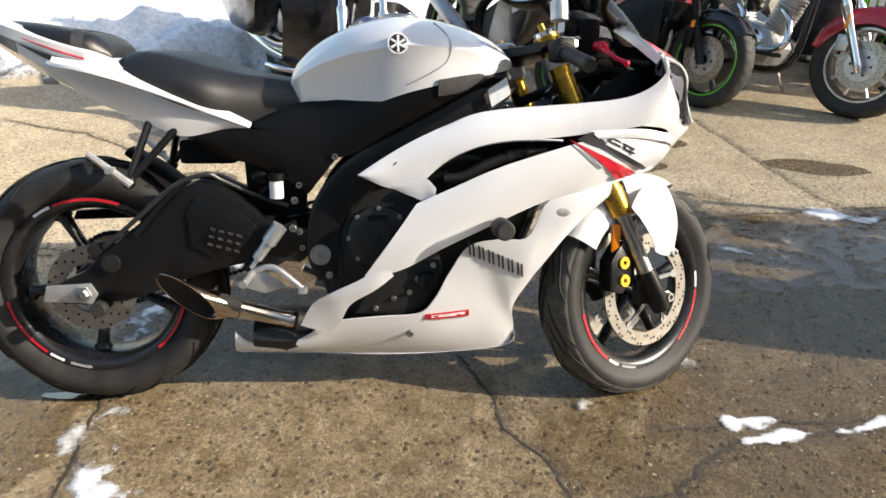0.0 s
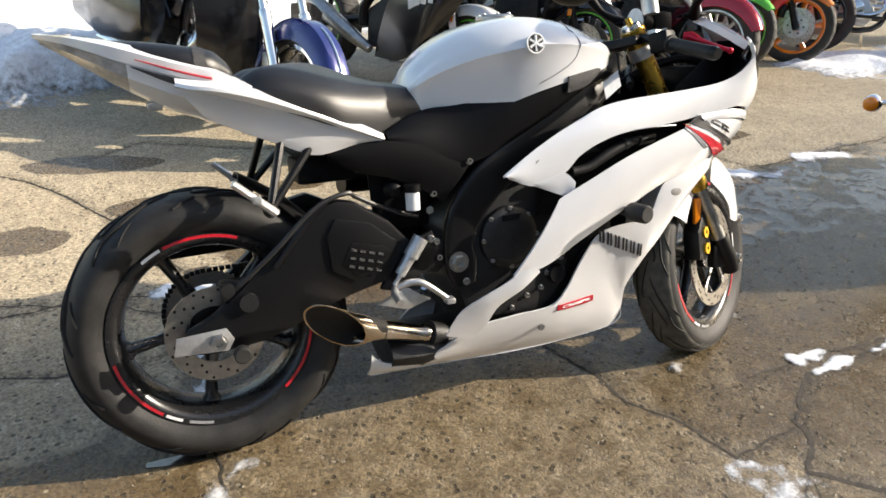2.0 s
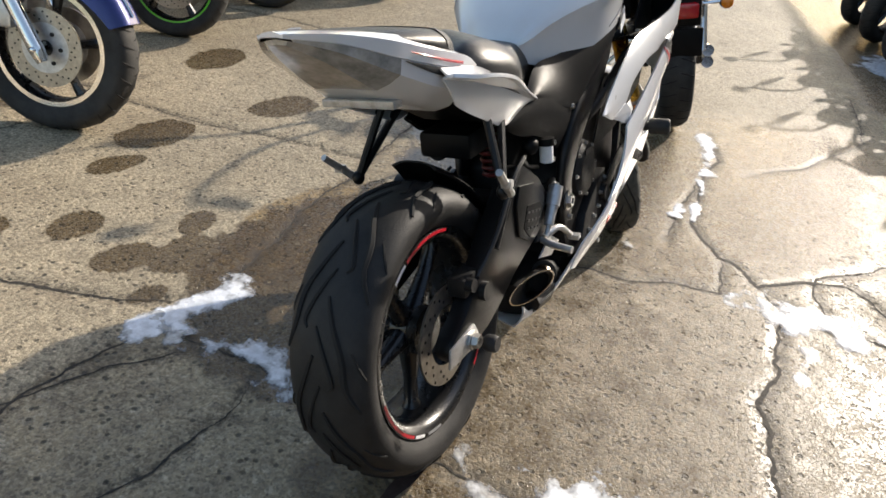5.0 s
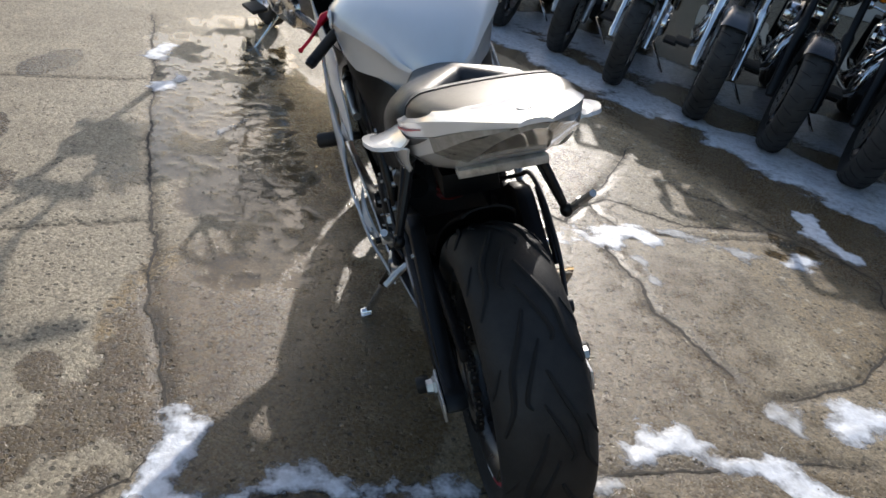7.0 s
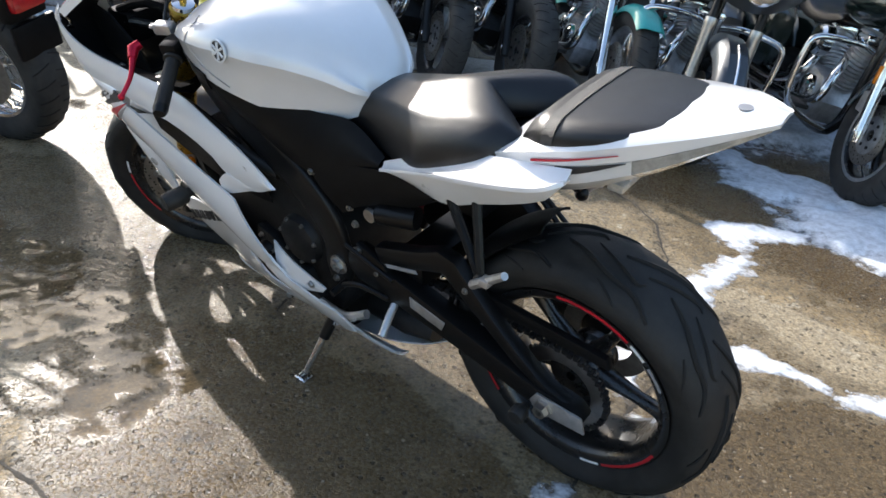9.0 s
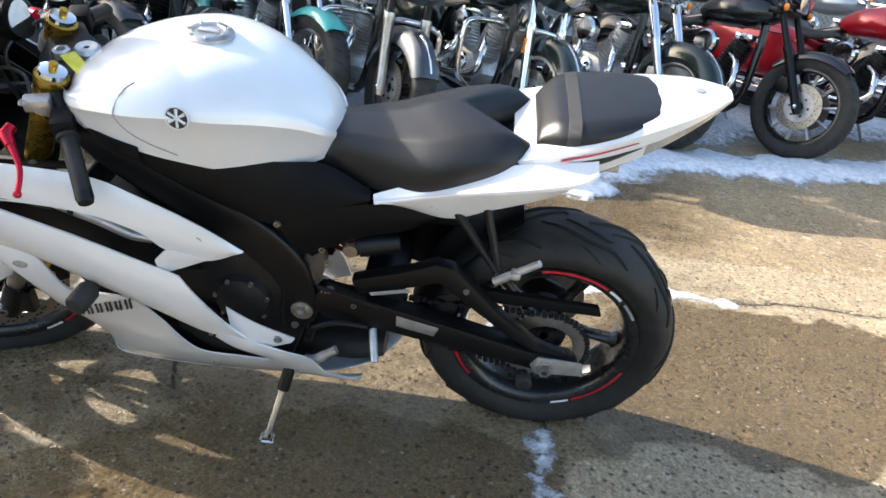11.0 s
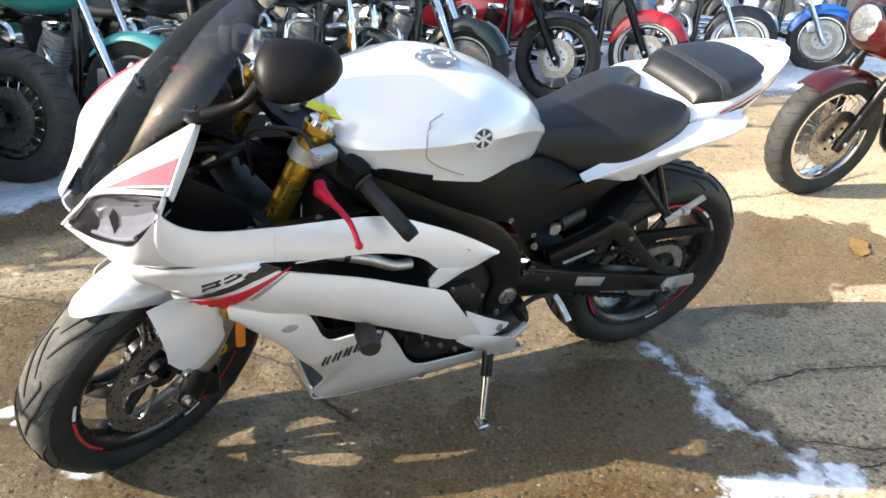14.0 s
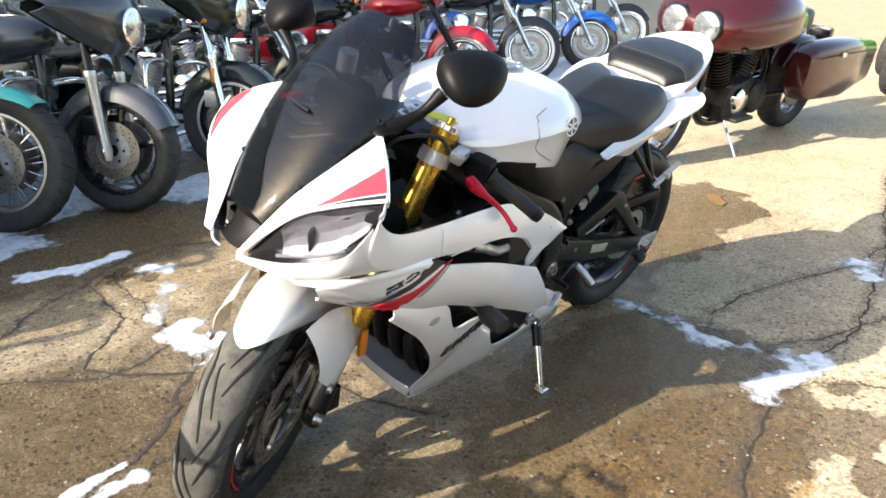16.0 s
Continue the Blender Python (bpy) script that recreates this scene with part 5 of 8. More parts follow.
part("exhaust_flange", tube([ex0 + ed * -0.03, ex0 + ed * 0.012], 0.034, 18), ENGINE, pipe)

# swingarm
for s in (1, -1):
    y1, y0 = (0.155, 0.105) if s > 0 else (-0.150, -0.105)
    arm = [(-0.075, 0.322), (-0.06, 0.348), (0.0, 0.376), (0.112, 0.472), (0.195, 0.533), (0.262, 0.588), (0.290, 0.600), (0.335, 0.592), (0.414, 0.538), (0.468, 0.476), (0.55, 0.470), (0.57, 0.43), (0.53, 0.39), (0.45, 0.400), (0.385, 0.390), (0.314, 0.374), (0.242, 0.352), (0.171, 0.322), (0.10, 0.300), (0.0, 0.292), (-0.06, 0.296)]
    if s > 0:
        beam = [(-0.085, 0.318), (-0.06, 0.345), (0.02, 0.352), (0.20, 0.400), (0.40, 0.450), (0.54, 0.475), (0.57, 0.43), (0.53, 0.39), (0.42, 0.375), (0.20, 0.335), (0.0, 0.295), (-0.06, 0.292)]
        brace = [(-0.05, 0.345), (0.02, 0.372), (0.12, 0.455), (0.235, 0.575), (0.28, 0.585), (0.34, 0.555), (0.47, 0.510), (0.45, 0.468), (0.33, 0.508), (0.27, 0.530), (0.17, 0.450), (0.09, 0.385), (0.03, 0.350)]
        sw = part("swingarm", extrude(beam, y0, y1, bevel=0.010), BLACKF, bike, "satin black aluminium swingarm with brace", 50)
        part("brace", extrude(brace, y0 + 0.008, y1 - 0.006, bevel=0.010), BLACKF, sw, smooth=50)
        part("chain_slider_plate", extrude([(0.26, 0.402), (0.36, 0.425), (0.36, 0.395), (0.27, 0.375)], y1 - 0.001, y1 + 0.002, bevel=0.001), ALU, sw, "scuffed aluminium plate")
        part("guard_bolt", bolt(V(0.207, y1 - 0.006, 0.519), 0.006, 0.006, 1), STEEL, sw)
    else:
        sw = part("swingarm", extrude(arm, y0, y1, bevel=0.010), BLACKF, bike, "matt black aluminium swingarm", 50)
    part("chain_adjuster", extrude([(-0.095, 0.305), (-0.085, 0.345), (0.02, 0.350), (0.035, 0.322), (0.02, 0.298)], y1, y1 + s * 0.006, bevel=0.002), ALU, sw, "scuffed aluminium axle adjuster")
    part("rear_axle_nut", bolt(V(XR, y1 + s * 0.006, ZR), 0.017, 0.02, s, 6), STEEL, sw, "steel rear axle nut")
    part("stand_bobbin", merge(tube([V(0.045, y1, 0.292), V(0.045, y1 + s * 0.018, 0.292)], 0.010, 12), tube([V(0.045, y1 + s * 0.016, 0.292), V(0.045, y1 + s * 0.020, 0.292), V(0.045, y1 + s * 0.040, 0.292), V(0.045, y1 + s * 0.044, 0.292)], [0.017, 0.019, 0.019, 0.016], 16)), RUBBER, sw, "black paddock stand bobbin")
part("swingarm_panel", extrude([(0.285, 0.560), (0.365, 0.540), (0.425, 0.490), (0.428, 0.462), (0.375, 0.425), (0.320, 0.408), (0.268, 0.440), (0.262, 0.520)], -0.157, -0.150, bevel=0.003), BLACKF, sw, "raised satin swingarm panel")
part("panel_inset", extrude([(0.318, 0.500), (0.395, 0.482), (0.412, 0.462), (0.375, 0.436), (0.322, 0.418), (0.292, 0.452)], -0.1585, -0.156, bevel=0.001), BLACKP, sw, "slotted black inset")
bm = bmesh.new()
for i in range(4):
    for j in range(3):
        bmesh.ops.create_cube(bm, size=1, matrix=Matrix.Translation((0.322 + 0.021 * i - 0.004 * j, -0.159, 0.482 - 0.006 * i - 0.019 * j)) @ Matrix.Rotation(0.35, 4, "Y") @ Matrix.Diagonal((0.013, 0.003, 0.006, 1)))
tagged(part("panel_slot_pattern", bm, VINYLG, sw, "", 0), kind="stuff")
part("swingarm_brace", box((0.40, 0, 0.45), (0.10, 0.24, 0.06), 0.01), BLACKF, bike, "black swingarm cross brace")
# rear caliper and hose
rc = part("rear_caliper", merge(box((0.062, -0.118, 0.425), (0.085, 0.045, 0.045), 0.008), tube([V(0.075, -0.125, 0.40), V(0.075, -0.165, 0.40)], 0.021, 16), tube([V(0.035, -0.125, 0.432), V(0.035, -0.155, 0.432)], 0.015, 14)), ENGINE, bike, "grimy rear brake caliper")
part("rear_brake_hose", tube([V(0.06, -0.15, 0.44), V(0.14, -0.162, 0.505), V(0.24, -0.160, 0.590), V(0.315, -0.155, 0.615), V(0.345, -0.14, 0.600), V(0.42, -0.12, 0.56), V(0.50, -0.11, 0.53)], 0.0058, 8, 26), CABLE, bike, "black rear brake hose")
part("hose_guide", tube([V(0.14, -0.158, 0.47), V(0.22, -0.158, 0.56), V(0.27, -0.158, 0.60)], 0.0068, 8, 8), BLACKF, bike, "black hose guide")
# hugger and chain guard
secs = []
for i in range(15):
    f = i / 14
    a = radians(8 + 66 * f)
    hw = 0.100 - 0.045 * f ** 3
    up = 0.022 + 0.022 * f ** 4
    ring = []
    for off in (0.0, -0.004):
        rr = [V(XR + (RR + up + off - 0.045 * abs(q) ** 3 * (1 - 0.7 * f)) * math.cos(a), (hw + off) * q, ZR + (RR + up + off - 0.045 * abs(q) ** 3 * (1 - 0.7 * f)) * math.sin(a)) for q in (j / 5 - 1 for j in range(11))]
        ring += rr if off == 0 else rr[::-1]
    secs.append(ring)
part("rear_hugger", loft(secs), BLACKP, bike, "black rear tyre hugger", 50)
part("chain_guard", extrude([(-0.11, 0.462), (-0.10, 0.487), (0.10, 0.498), (0.22, 0.505), (0.22, 0.468), (0.05, 0.465)], 0.100, 0.118, bevel=0.004), BLACKP, bike, "black chain guard")
part("swingarm_logo_bar", extrude([(0.33, 0.505), (0.42, 0.480), (0.425, 0.488), (0.335, 0.513)], 0.1555, 0.157), DECALG, bike, "plain grey lettering bar")
# shock absorber with red spring and its reservoir
part("shock_body", tube([V(0.50, 0.0, 0.50), V(0.47, 0.0, 0.66)], 0.022, 14), STEEL, bike, "steel shock absorber")
sp = []
for i in range(64):
    a = i * 0.72
    p = V(0.50, 0.0, 0.50).lerp(V(0.472, 0.0, 0.65), i / 63)
    sp.append(p + V(math.cos(a) * 0.036, math.sin(a) * 0.036, 0))
part("shock_spring", tube(sp, 0.0065, 7), REDSPR, bike, "dull red coil shock spring")
part("shock_reservoir", merge(tube([V(0.37, 0.10, 0.60), V(0.455, 0.125, 0.595)], 0.026, 18), tube([V(0.455, 0.125, 0.595), V(0.462, 0.127, 0.595)], 0.022, 18)), BLACKF, bike, "black shock reservoir")
part("reservoir_end", lathe([(0.001, 0.148), (0.016, 0.148), (0.018, 0.14), (0.001, 0.14)], "y", 20, center=(0.47, 0, 0.592)), STEEL, bike, "round steel reservoir cap")
part("fluid_bottle", merge(tube([V(0.478, -0.145, 0.555), V(0.478, -0.145, 0.598)], 0.017, 16)), PAPER, bike, "translucent rear brake fluid bottle")
part("bottle_cap", tube([V(0.478, -0.145, 0.598), V(0.478, -0.145, 0.616)], 0.020, 16), BLACKP, bike, "black bottle cap")
part("remote_adjuster", ball(V(0.44, -0.12, 0.605), (0.024, 0.02, 0.022), 14), BLACKP, bike, "black adjuster knob")
# rear sets
for s in (1, -1):
    rs = part("footrest_hanger", extrude([(0.38, 0.375), (0.44, 0.47), (0.52, 0.50), (0.54, 0.44), (0.50, 0.40), (0.43, 0.36)], s * 0.135, s * 0.15, bevel=0.004), BLACKF, bike, "black footrest hanger")
    part("footpeg", tube([V(0.415, s * 0.15, 0.368), V(0.408, s * 0.18, 0.352), V(0.400, s * 0.215, 0.326)] if s > 0 else [V(0.415, s * 0.15, 0.372), V(0.405, s * 0.18, 0.365), V(0.40, s * 0.235, 0.36)], [0.0095, 0.0100, 0.0095], 10), ALU, rs, "knurled aluminium footpeg")
    part("hanger_bolt", merge(bolt(V(0.515, s * 0.15, 0.48), 0.008, 0.01, s), bolt(V(0.46, s * 0.15, 0.44), 0.007, 0.008, s)), STEEL, rs)
part("brake_pedal", merge(tube([V(0.42, -0.155, 0.375), V(0.47, -0.175, 0.385), V(0.535, -0.185, 0.335)], [0.010, 0.0085, 0.007], 10, 12), box((0.537, -0.192, 0.333), (0.022, 0.03, 0.014), 0.003)), ALU, bike, "aluminium brake pedal")
part("rear_master_cylinder", merge(tube([V(0.425, -0.165, 0.408), V(0.475, -0.165, 0.475)], [0.013, 0.015], 12), tube([V(0.455, -0.165, 0.448), V(0.485, -0.165, 0.49)], 0.019, 12), tube([V(0.41, -0.165, 0.385), V(0.43, -0.165, 0.412)], 0.006, 8)), ALU, bike, "weathered aluminium rear master cylinder")
part("heel_guard", extrude([(0.36, 0.345), (0.44, 0.375), (0.50, 0.335), (0.44, 0.318)], -0.165, -0.160, bevel=0.002), ALU, bike, "polished heel plate")
part("gear_lever", merge(tube([V(0.43, 0.155, 0.38), V(0.50, 0.175, 0.40), V(0.555, 0.18, 0.375)], 0.007, 8, 10), tube([V(0.555, 0.165, 0.375), V(0.555, 0.215, 0.372)], 0.009, 10), tube([V(0.40, 0.165, 0.455), V(0.54, 0.165, 0.495)], 0.005, 8)), BLACKF, bike, "black gear lever with linkage")
# side stand
foot = V(0.652, 0.285, 0.0)
cl, sl = math.cos(radians(LEAN)), math.sin(radians(LEAN))


def to_bike(p):
    return V(p.x, p.y * cl - p.z * sl, p.y * sl + p.z * cl)


f_b = to_bike(foot + V(0, 0, 0.012))
s0 = V(0.605, 0.165, 0.262)
stand = part("side_stand", merge(tube([s0, s0.lerp(f_b, 0.5), f_b], [0.012, 0.0105, 0.009], 12), tube([f_b + V(0, -0.012, 0), f_b + V(0, 0.016, 0)], 0.013, 12), box(f_b + V(0, 0.004, -0.006), (0.038, 0.032, 0.010), 0.003)), CHROME, bike, "chromed side stand resting on the ground")
part("stand_sleeve", tube([s0.lerp(f_b, 0.12), s0.lerp(f_b, 0.42)], 0.0155, 10), BLACKF, stand, "black upper stand leg")
part("stand_bracket", merge(tube([V(0.50, 0.165, 0.300), V(0.57, 0.178, 0.266), V(0.66, 0.172, 0.262)], [0.012, 0.011, 0.010], 8, 10), bolt(V(0.605, 0.175, 0.264), 0.013, 0.014, 1)), ALU, bike, "weathered stand bracket")
sp = []
p0, p1 = V(0.52, 0.18, 0.285), s0.lerp(f_b, 0.25)
for i in range(60):
    a = i * 1.1
    sp.append(p0.lerp(p1, i / 59) + V(0, math.cos(a), math.sin(a)) * 0.006)
part("stand_spring", tube(sp, 0.0016, 5), STEEL, stand, "stand return spring")

# seats
def pad_z(top, base, crown, v, soft=0.22):
    """Height of a cushion across its width, v from -1 to 1."""
    return base + (top - crown * v * v - base) * (0.30 + 0.70 * min(1.0, (1 - abs(v)) / soft) ** 0.5)


def pad(xb, xf, width, ztop, zbot, crown, n=26, k=21, notch=0.0, soft=0.22, ends=0.10):
    """A padded cushion; width, ztop and zbot are curves along 0..1 from back to front."""
    W, T, B = spline([(w,) for w in width], n)[:, 0], spline([(w,) for w in ztop], n)[:, 0], spline([(w,) for w in zbot], n)[:, 0]
    bm = bmesh.new()
    up, dn = [], []
    for i in range(n):
        u = i / (n - 1)
        ru, rd = [], []
        for j in range(k):
            v = 2 * j / (k - 1) - 1
            back = xb + notch * (1 - min(1, abs(v) / 0.62)) ** 1.2
            x = back + (xf - back) * u
            y = W[i] * math.sin(v * 1.45) / math.sin(1.45)
            end = min(1.0, u / ends) ** 0.5 * min(1.0, (1 - u) / ends) ** 0.5
            zt = pad_z(T[i], B[i], crown, v, soft)
            ru.append(bm.verts.new((x, y, B[i] + (zt - B[i]) * (0.30 + 0.70 * end))))
            rd.append(bm.verts.new((x, y * 0.985, B[i])))
        up.append(ru)
        dn.append(rd)
    for i in range(n - 1):
        for j in range(k - 1):
            bm.faces.new((up[i][j], up[i][j + 1], up[i + 1][j + 1], up[i + 1][j]))
            bm.faces.new((dn[i][j], dn[i + 1][j], dn[i + 1][j + 1], dn[i][j + 1]))
        for j in (0, k - 1):
            bm.faces.new((up[i][j], up[i + 1][j], dn[i + 1][j], dn[i][j]))
    for i in (0, n - 1):
        for j in range(k - 1):
            bm.faces.new((up[i][j], up[i][j + 1], dn[i][j + 1], dn[i][j]))
    return bm


seat = part("rider_seat", pad(0.090, 0.600, [0.118, 0.156, 0.165, 0.160, 0.130, 0.102, 0.084, 0.076], [0.896, 0.908, 0.897, 0.876, 0.858, 0.848, 0.836, 0.814], [0.845, 0.818, 0.792, 0.764, 0.744, 0.736, 0.740, 0.750], 0.022, 36, 41, notch=0.125, soft=0.46, ends=0.10), VINYL, bike, "black vinyl rider seat with stitched seam", 70)
PT, PB = [0.974, 0.973, 0.969, 0.963, 0.955, 0.946, 0.932], [0.962, 0.951, 0.938, 0.923, 0.908, 0.894, 0.884]
PW = [0.074, 0.105, 0.125, 0.138, 0.144, 0.138, 0.108]
pil = part("pillion_seat", pad(-0.172, 0.108, PW, PT, PB, 0.013, 36, 31, soft=0.36, ends=0.12), VINYL, bike, "black vinyl pillion pad with strap", 70)


def pad_band(x0, x1, lift):
    """A flat band lying across the pillion pad."""
    secs = []
    for j in range(31):
        v = (2 * j / 30 - 1) * 0.995
        row = []
        for x, dz in ((x0, lift), (x1, lift), (x1, lift - 0.008), (x0, lift - 0.008)):
            u = (x + 0.172) / 0.280
            w, t, b_ = (float(np.interp(u * 33, range(34), spline([(q,) for q in c_], 34)[:, 0])) for c_ in (PW, PT, PB))
            end = min(1.0, (1 - u) / 0.12) ** 0.5
            row.append(V(x, w * math.sin(v * 1.45) / math.sin(1.45) * 1.006, b_ + (pad_z(t, b_, 0.013, v, 0.36) - b_) * (0.30 + 0.70 * end) + dz))
        secs.append(row)
    bm = bmesh.new()
    rings(bm, secs)
    return bm


part("pillion_strap", pad_band(0.030, 0.054, 0.0022), VINYLG, pil, "stitched black strap", 60)

# tail
TAIL = [(-0.264, 0.026, 0.994, 0.990, 0.978), (-0.20, 0.084, 0.986, 0.978, 0.936), (-0.12, 0.122, 0.972, 0.955, 0.880), (-0.03, 0.145, 0.948, 0.924, 0.826), (0.03, 0.152, 0.925, 0.906, 0.802), (0.082, 0.155, 0.902, 0.890, 0.782), (0.150, 0.140, 0.868, 0.858, 0.770)]
secs, lamp = [], []
for x, w, zt, ze, zb in spline(TAIL, 25):
    dp = 0.005 + 0.021 * min(1.0, (x + 0.264) / 0.15)
    half = [(0, zt), (0.55 * w, zt - 0.002), (0.86 * w, zt - 0.006), (w, ze), (0.985 * w, ze - dp), (0.95 * w, ze - dp - 0.002), (0.5 * w, ze - dp), (0, ze - dp)]
    secs.append([V(x, y, z) for y, z in half] + [V(x, -y, z) for y, z in half[-2:0:-1]])
    low = [(0.0, ze - dp - 0.001), (0.972 * w, ze - dp - 0.0015), (0.93 * w, ze - dp - (ze - dp - zb) * 0.5), (0.74 * w, zb + 0.012), (0.52 * w, zb), (0, zb + 0.002)]
    lamp.append([V(x, y, z) for y, z in low] + [V(x, -y, z) for y, z in low[-2:0:-1]])
tail = part("tail_cowl", loft(secs), WHITE, bike, "white pointed tail cowl", 34)
lens = part("tail_lamp", loft(lamp[1:10]), CLEARL, tail, "clear faceted tail lamp lens", 20)
part("tail_lower_panel", loft(lamp[9:20]), WHITE, tail, "white lower tail panel", 34)
part("lamp_window", loft([[V(x, w * y, z + k) for y, z in ((1, 0), (0.72, -0.006), (-0.72, -0.006), (-1, 0))] for x, w, z, k in ((-0.195, 0.026, 0.9380, 0.0), (-0.140, 0.044, 0.8980, 0.0), (-0.060, 0.052, 0.8440, 0.0))]), SMOKEL, lens, "dark smoked lamp window", 20)
for s in (1, -1):
    IN = both([(0.425, 0.128, 0.737), (0.34, 0.136, 0.780), (0.25, 0.142, 0.818), (0.16, 0.147, 0.852), (0.085, 0.152, 0.872), (0.025, 0.153, 0.882), (-0.012, 0.150, 0.888)], s)
    WE = both([(0.420, 0.150, 0.730), (0.34, 0.168, 0.762), (0.25, 0.192, 0.800), (0.16, 0.216, 0.834), (0.075, 0.222, 0.858), (0.015, 0.206, 0.868), (-0.014, 0.176, 0.876)], s)
    UN = both([(0.415, 0.143, 0.724), (0.34, 0.154, 0.751), (0.25, 0.160, 0.788), (0.16, 0.162, 0.818), (0.085, 0.162, 0.842), (0.025, 0.158, 0.858), (-0.012, 0.152, 0.868)], s)
    LO = both([(0.410, 0.132, 0.722), (0.34, 0.138, 0.716), (0.26, 0.138, 0.705), (0.18, 0.140, 0.738), (0.12, 0.144, 0.764), (0.07, 0.146, 0.788), (0.035, 0.146, 0.808)], s)
    fl = part("tail_side_panel", strip(UN, LO, 24, 6, 0.004, 0.004, (0, s, 0)), WHITE, bike, "white flared tail side panel", 45)
    part("tail_side_deck", strip(IN, WE, 24, 6, -0.006, 0.004, (0, 0, 1)), WHITE, fl, smooth=45)
    part("tail_side_underside", strip(WE, UN, 24, 4, 0.0, 0.003, (0, 0, -1)), WHITE, fl, smooth=45)
    part("tail_stripe", strip(both([(0.06, 0.1565, 0.885), (0.0, 0.1510, 0.902), (-0.08, 0.1365, 0.929)], s), both([(0.06, 0.1560, 0.8800), (0.0, 0.1503, 0.8975), (-0.08, 0.1360, 0.9272)], s), 10, 3, 0.001, 0.002, (0, s, 0.3)), RED, tail, "thin red stripe")
    part("tail_stripe_black", strip(both([(0.02, 0.1490, 0.881), (-0.03, 0.1430, 0.895), (-0.09, 0.1290, 0.916)], s), both([(0.02, 0.1470, 0.864), (-0.03, 0.1415, 0.883), (-0.09, 0.1288, 0.914)], s), 10, 3, 0.001, 0.002, (0, s, 0.3)), DECALB, tail, "black accent stripe")
    # pillion footrest hangers
    h0, h1, hb_ = V(0.195, s * 0.125, 0.765), V(0.265, s * 0.128, 0.742), V(0.142, s * 0.182, 0.602)
    hg = part("pillion_hanger", merge(tube([h0, hb_], [0.010, 0.009], 8), tube([h1, hb_], [0.010, 0.009], 8), tube([h0 + V(-0.01, 0, 0), h1 + V(0.015, 0, -0.004)], 0.010, 8), ball(hb_, (0.017, 0.014, 0.017), 12)), BLACKF, bike, "black pillion footrest hanger")
    part("pillion_peg", merge(tube([hb_ + V(0.01, s * 0.012, -0.006), hb_ + V(-0.075, s * 0.030, 0.070)], [0.010, 0.008], 8), box(hb_ + V(-0.03, s * 0.024, 0.030), (0.020, 0.022, 0.016), 0.003)), ALU, hg, "ribbed aluminium folding pillion peg")
part("tail_emblem", lathe([(0.0004, 0), (0.011, 0), (0.011, 0.002), (0.0004, 0.002)], "z", 20, center=(-0.205, 0, 0.987)), DECALG, tail, "small round grey emblem")
part("undertail", extrude([(-0.12, 0.90), (-0.02, 0.858), (0.12, 0.790), (0.30, 0.70), (0.42, 0.68), (0.45, 0.74), (0.30, 0.80), (0.1, 0.87)], -0.095, 0.095, bevel=0.012), BLACKP, bike, "black undertail tray")
part("tail_light_bar", box((-0.055, 0, 0.832), (0.03, 0.16, 0.016), 0.004), CLEARL, tail, "clear lower lamp strip")
part("battery_tray", box((0.30, 0, 0.66), (0.14, 0.13, 0.06), 0.012), BLACKP, bike, "black tray under the seat")

# fairings
def on_strip(top, bot, bulge, out, band, lift=0.0012, n=16, k=5):
    """A thin decal on a panel made by strip(): band holds (along, from, to) as parts of its length and width."""
    T, B = spline(top, 81), spline(bot, 81)
    o = np.array(out, float)
    w = spline(band, n)
    rows_ = []
    for u, v0, v1 in w:
        i = int(round(min(1, max(0, u)) * 80))
        rows_.append([T[i] * (1 - v) + B[i] * v + o * (bulge * 4 * v * (1 - v)) for v in np.linspace(v0, v1, k)])
    G = np.array(rows_)
    N_ = np.cross(np.gradient(G, axis=0), np.gradient(G, axis=1))
    N_ = N_ / np.maximum(np.linalg.norm(N_, axis=2, keepdims=True), 1e-9)
    N_ = N_ * (np.sign((N_ * o).sum(axis=2).mean()) or 1)
    bm = bmesh.new()
    a = [[bm.verts.new(p) for p in r] for r in G + N_ * lift]
    b = [[bm.verts.new(p) for p in r] for r in G - N_ * lift]
    for i in range(n - 1):
        for j in range(k - 1):
            bm.faces.new((a[i][j], a[i + 1][j], a[i + 1][j + 1], a[i][j + 1]))
            bm.faces.new((b[i][j], b[i][j + 1], b[i + 1][j + 1], b[i + 1][j]))
        for j in (0, k - 1):
            bm.faces.new((a[i][j], b[i][j], b[i + 1][j], a[i + 1][j]))
    for j in range(k - 1):
        for i in (0, n - 1):
            bm.faces.new((a[i][j], a[i][j + 1], b[i][j + 1], b[i][j]))
    return bm


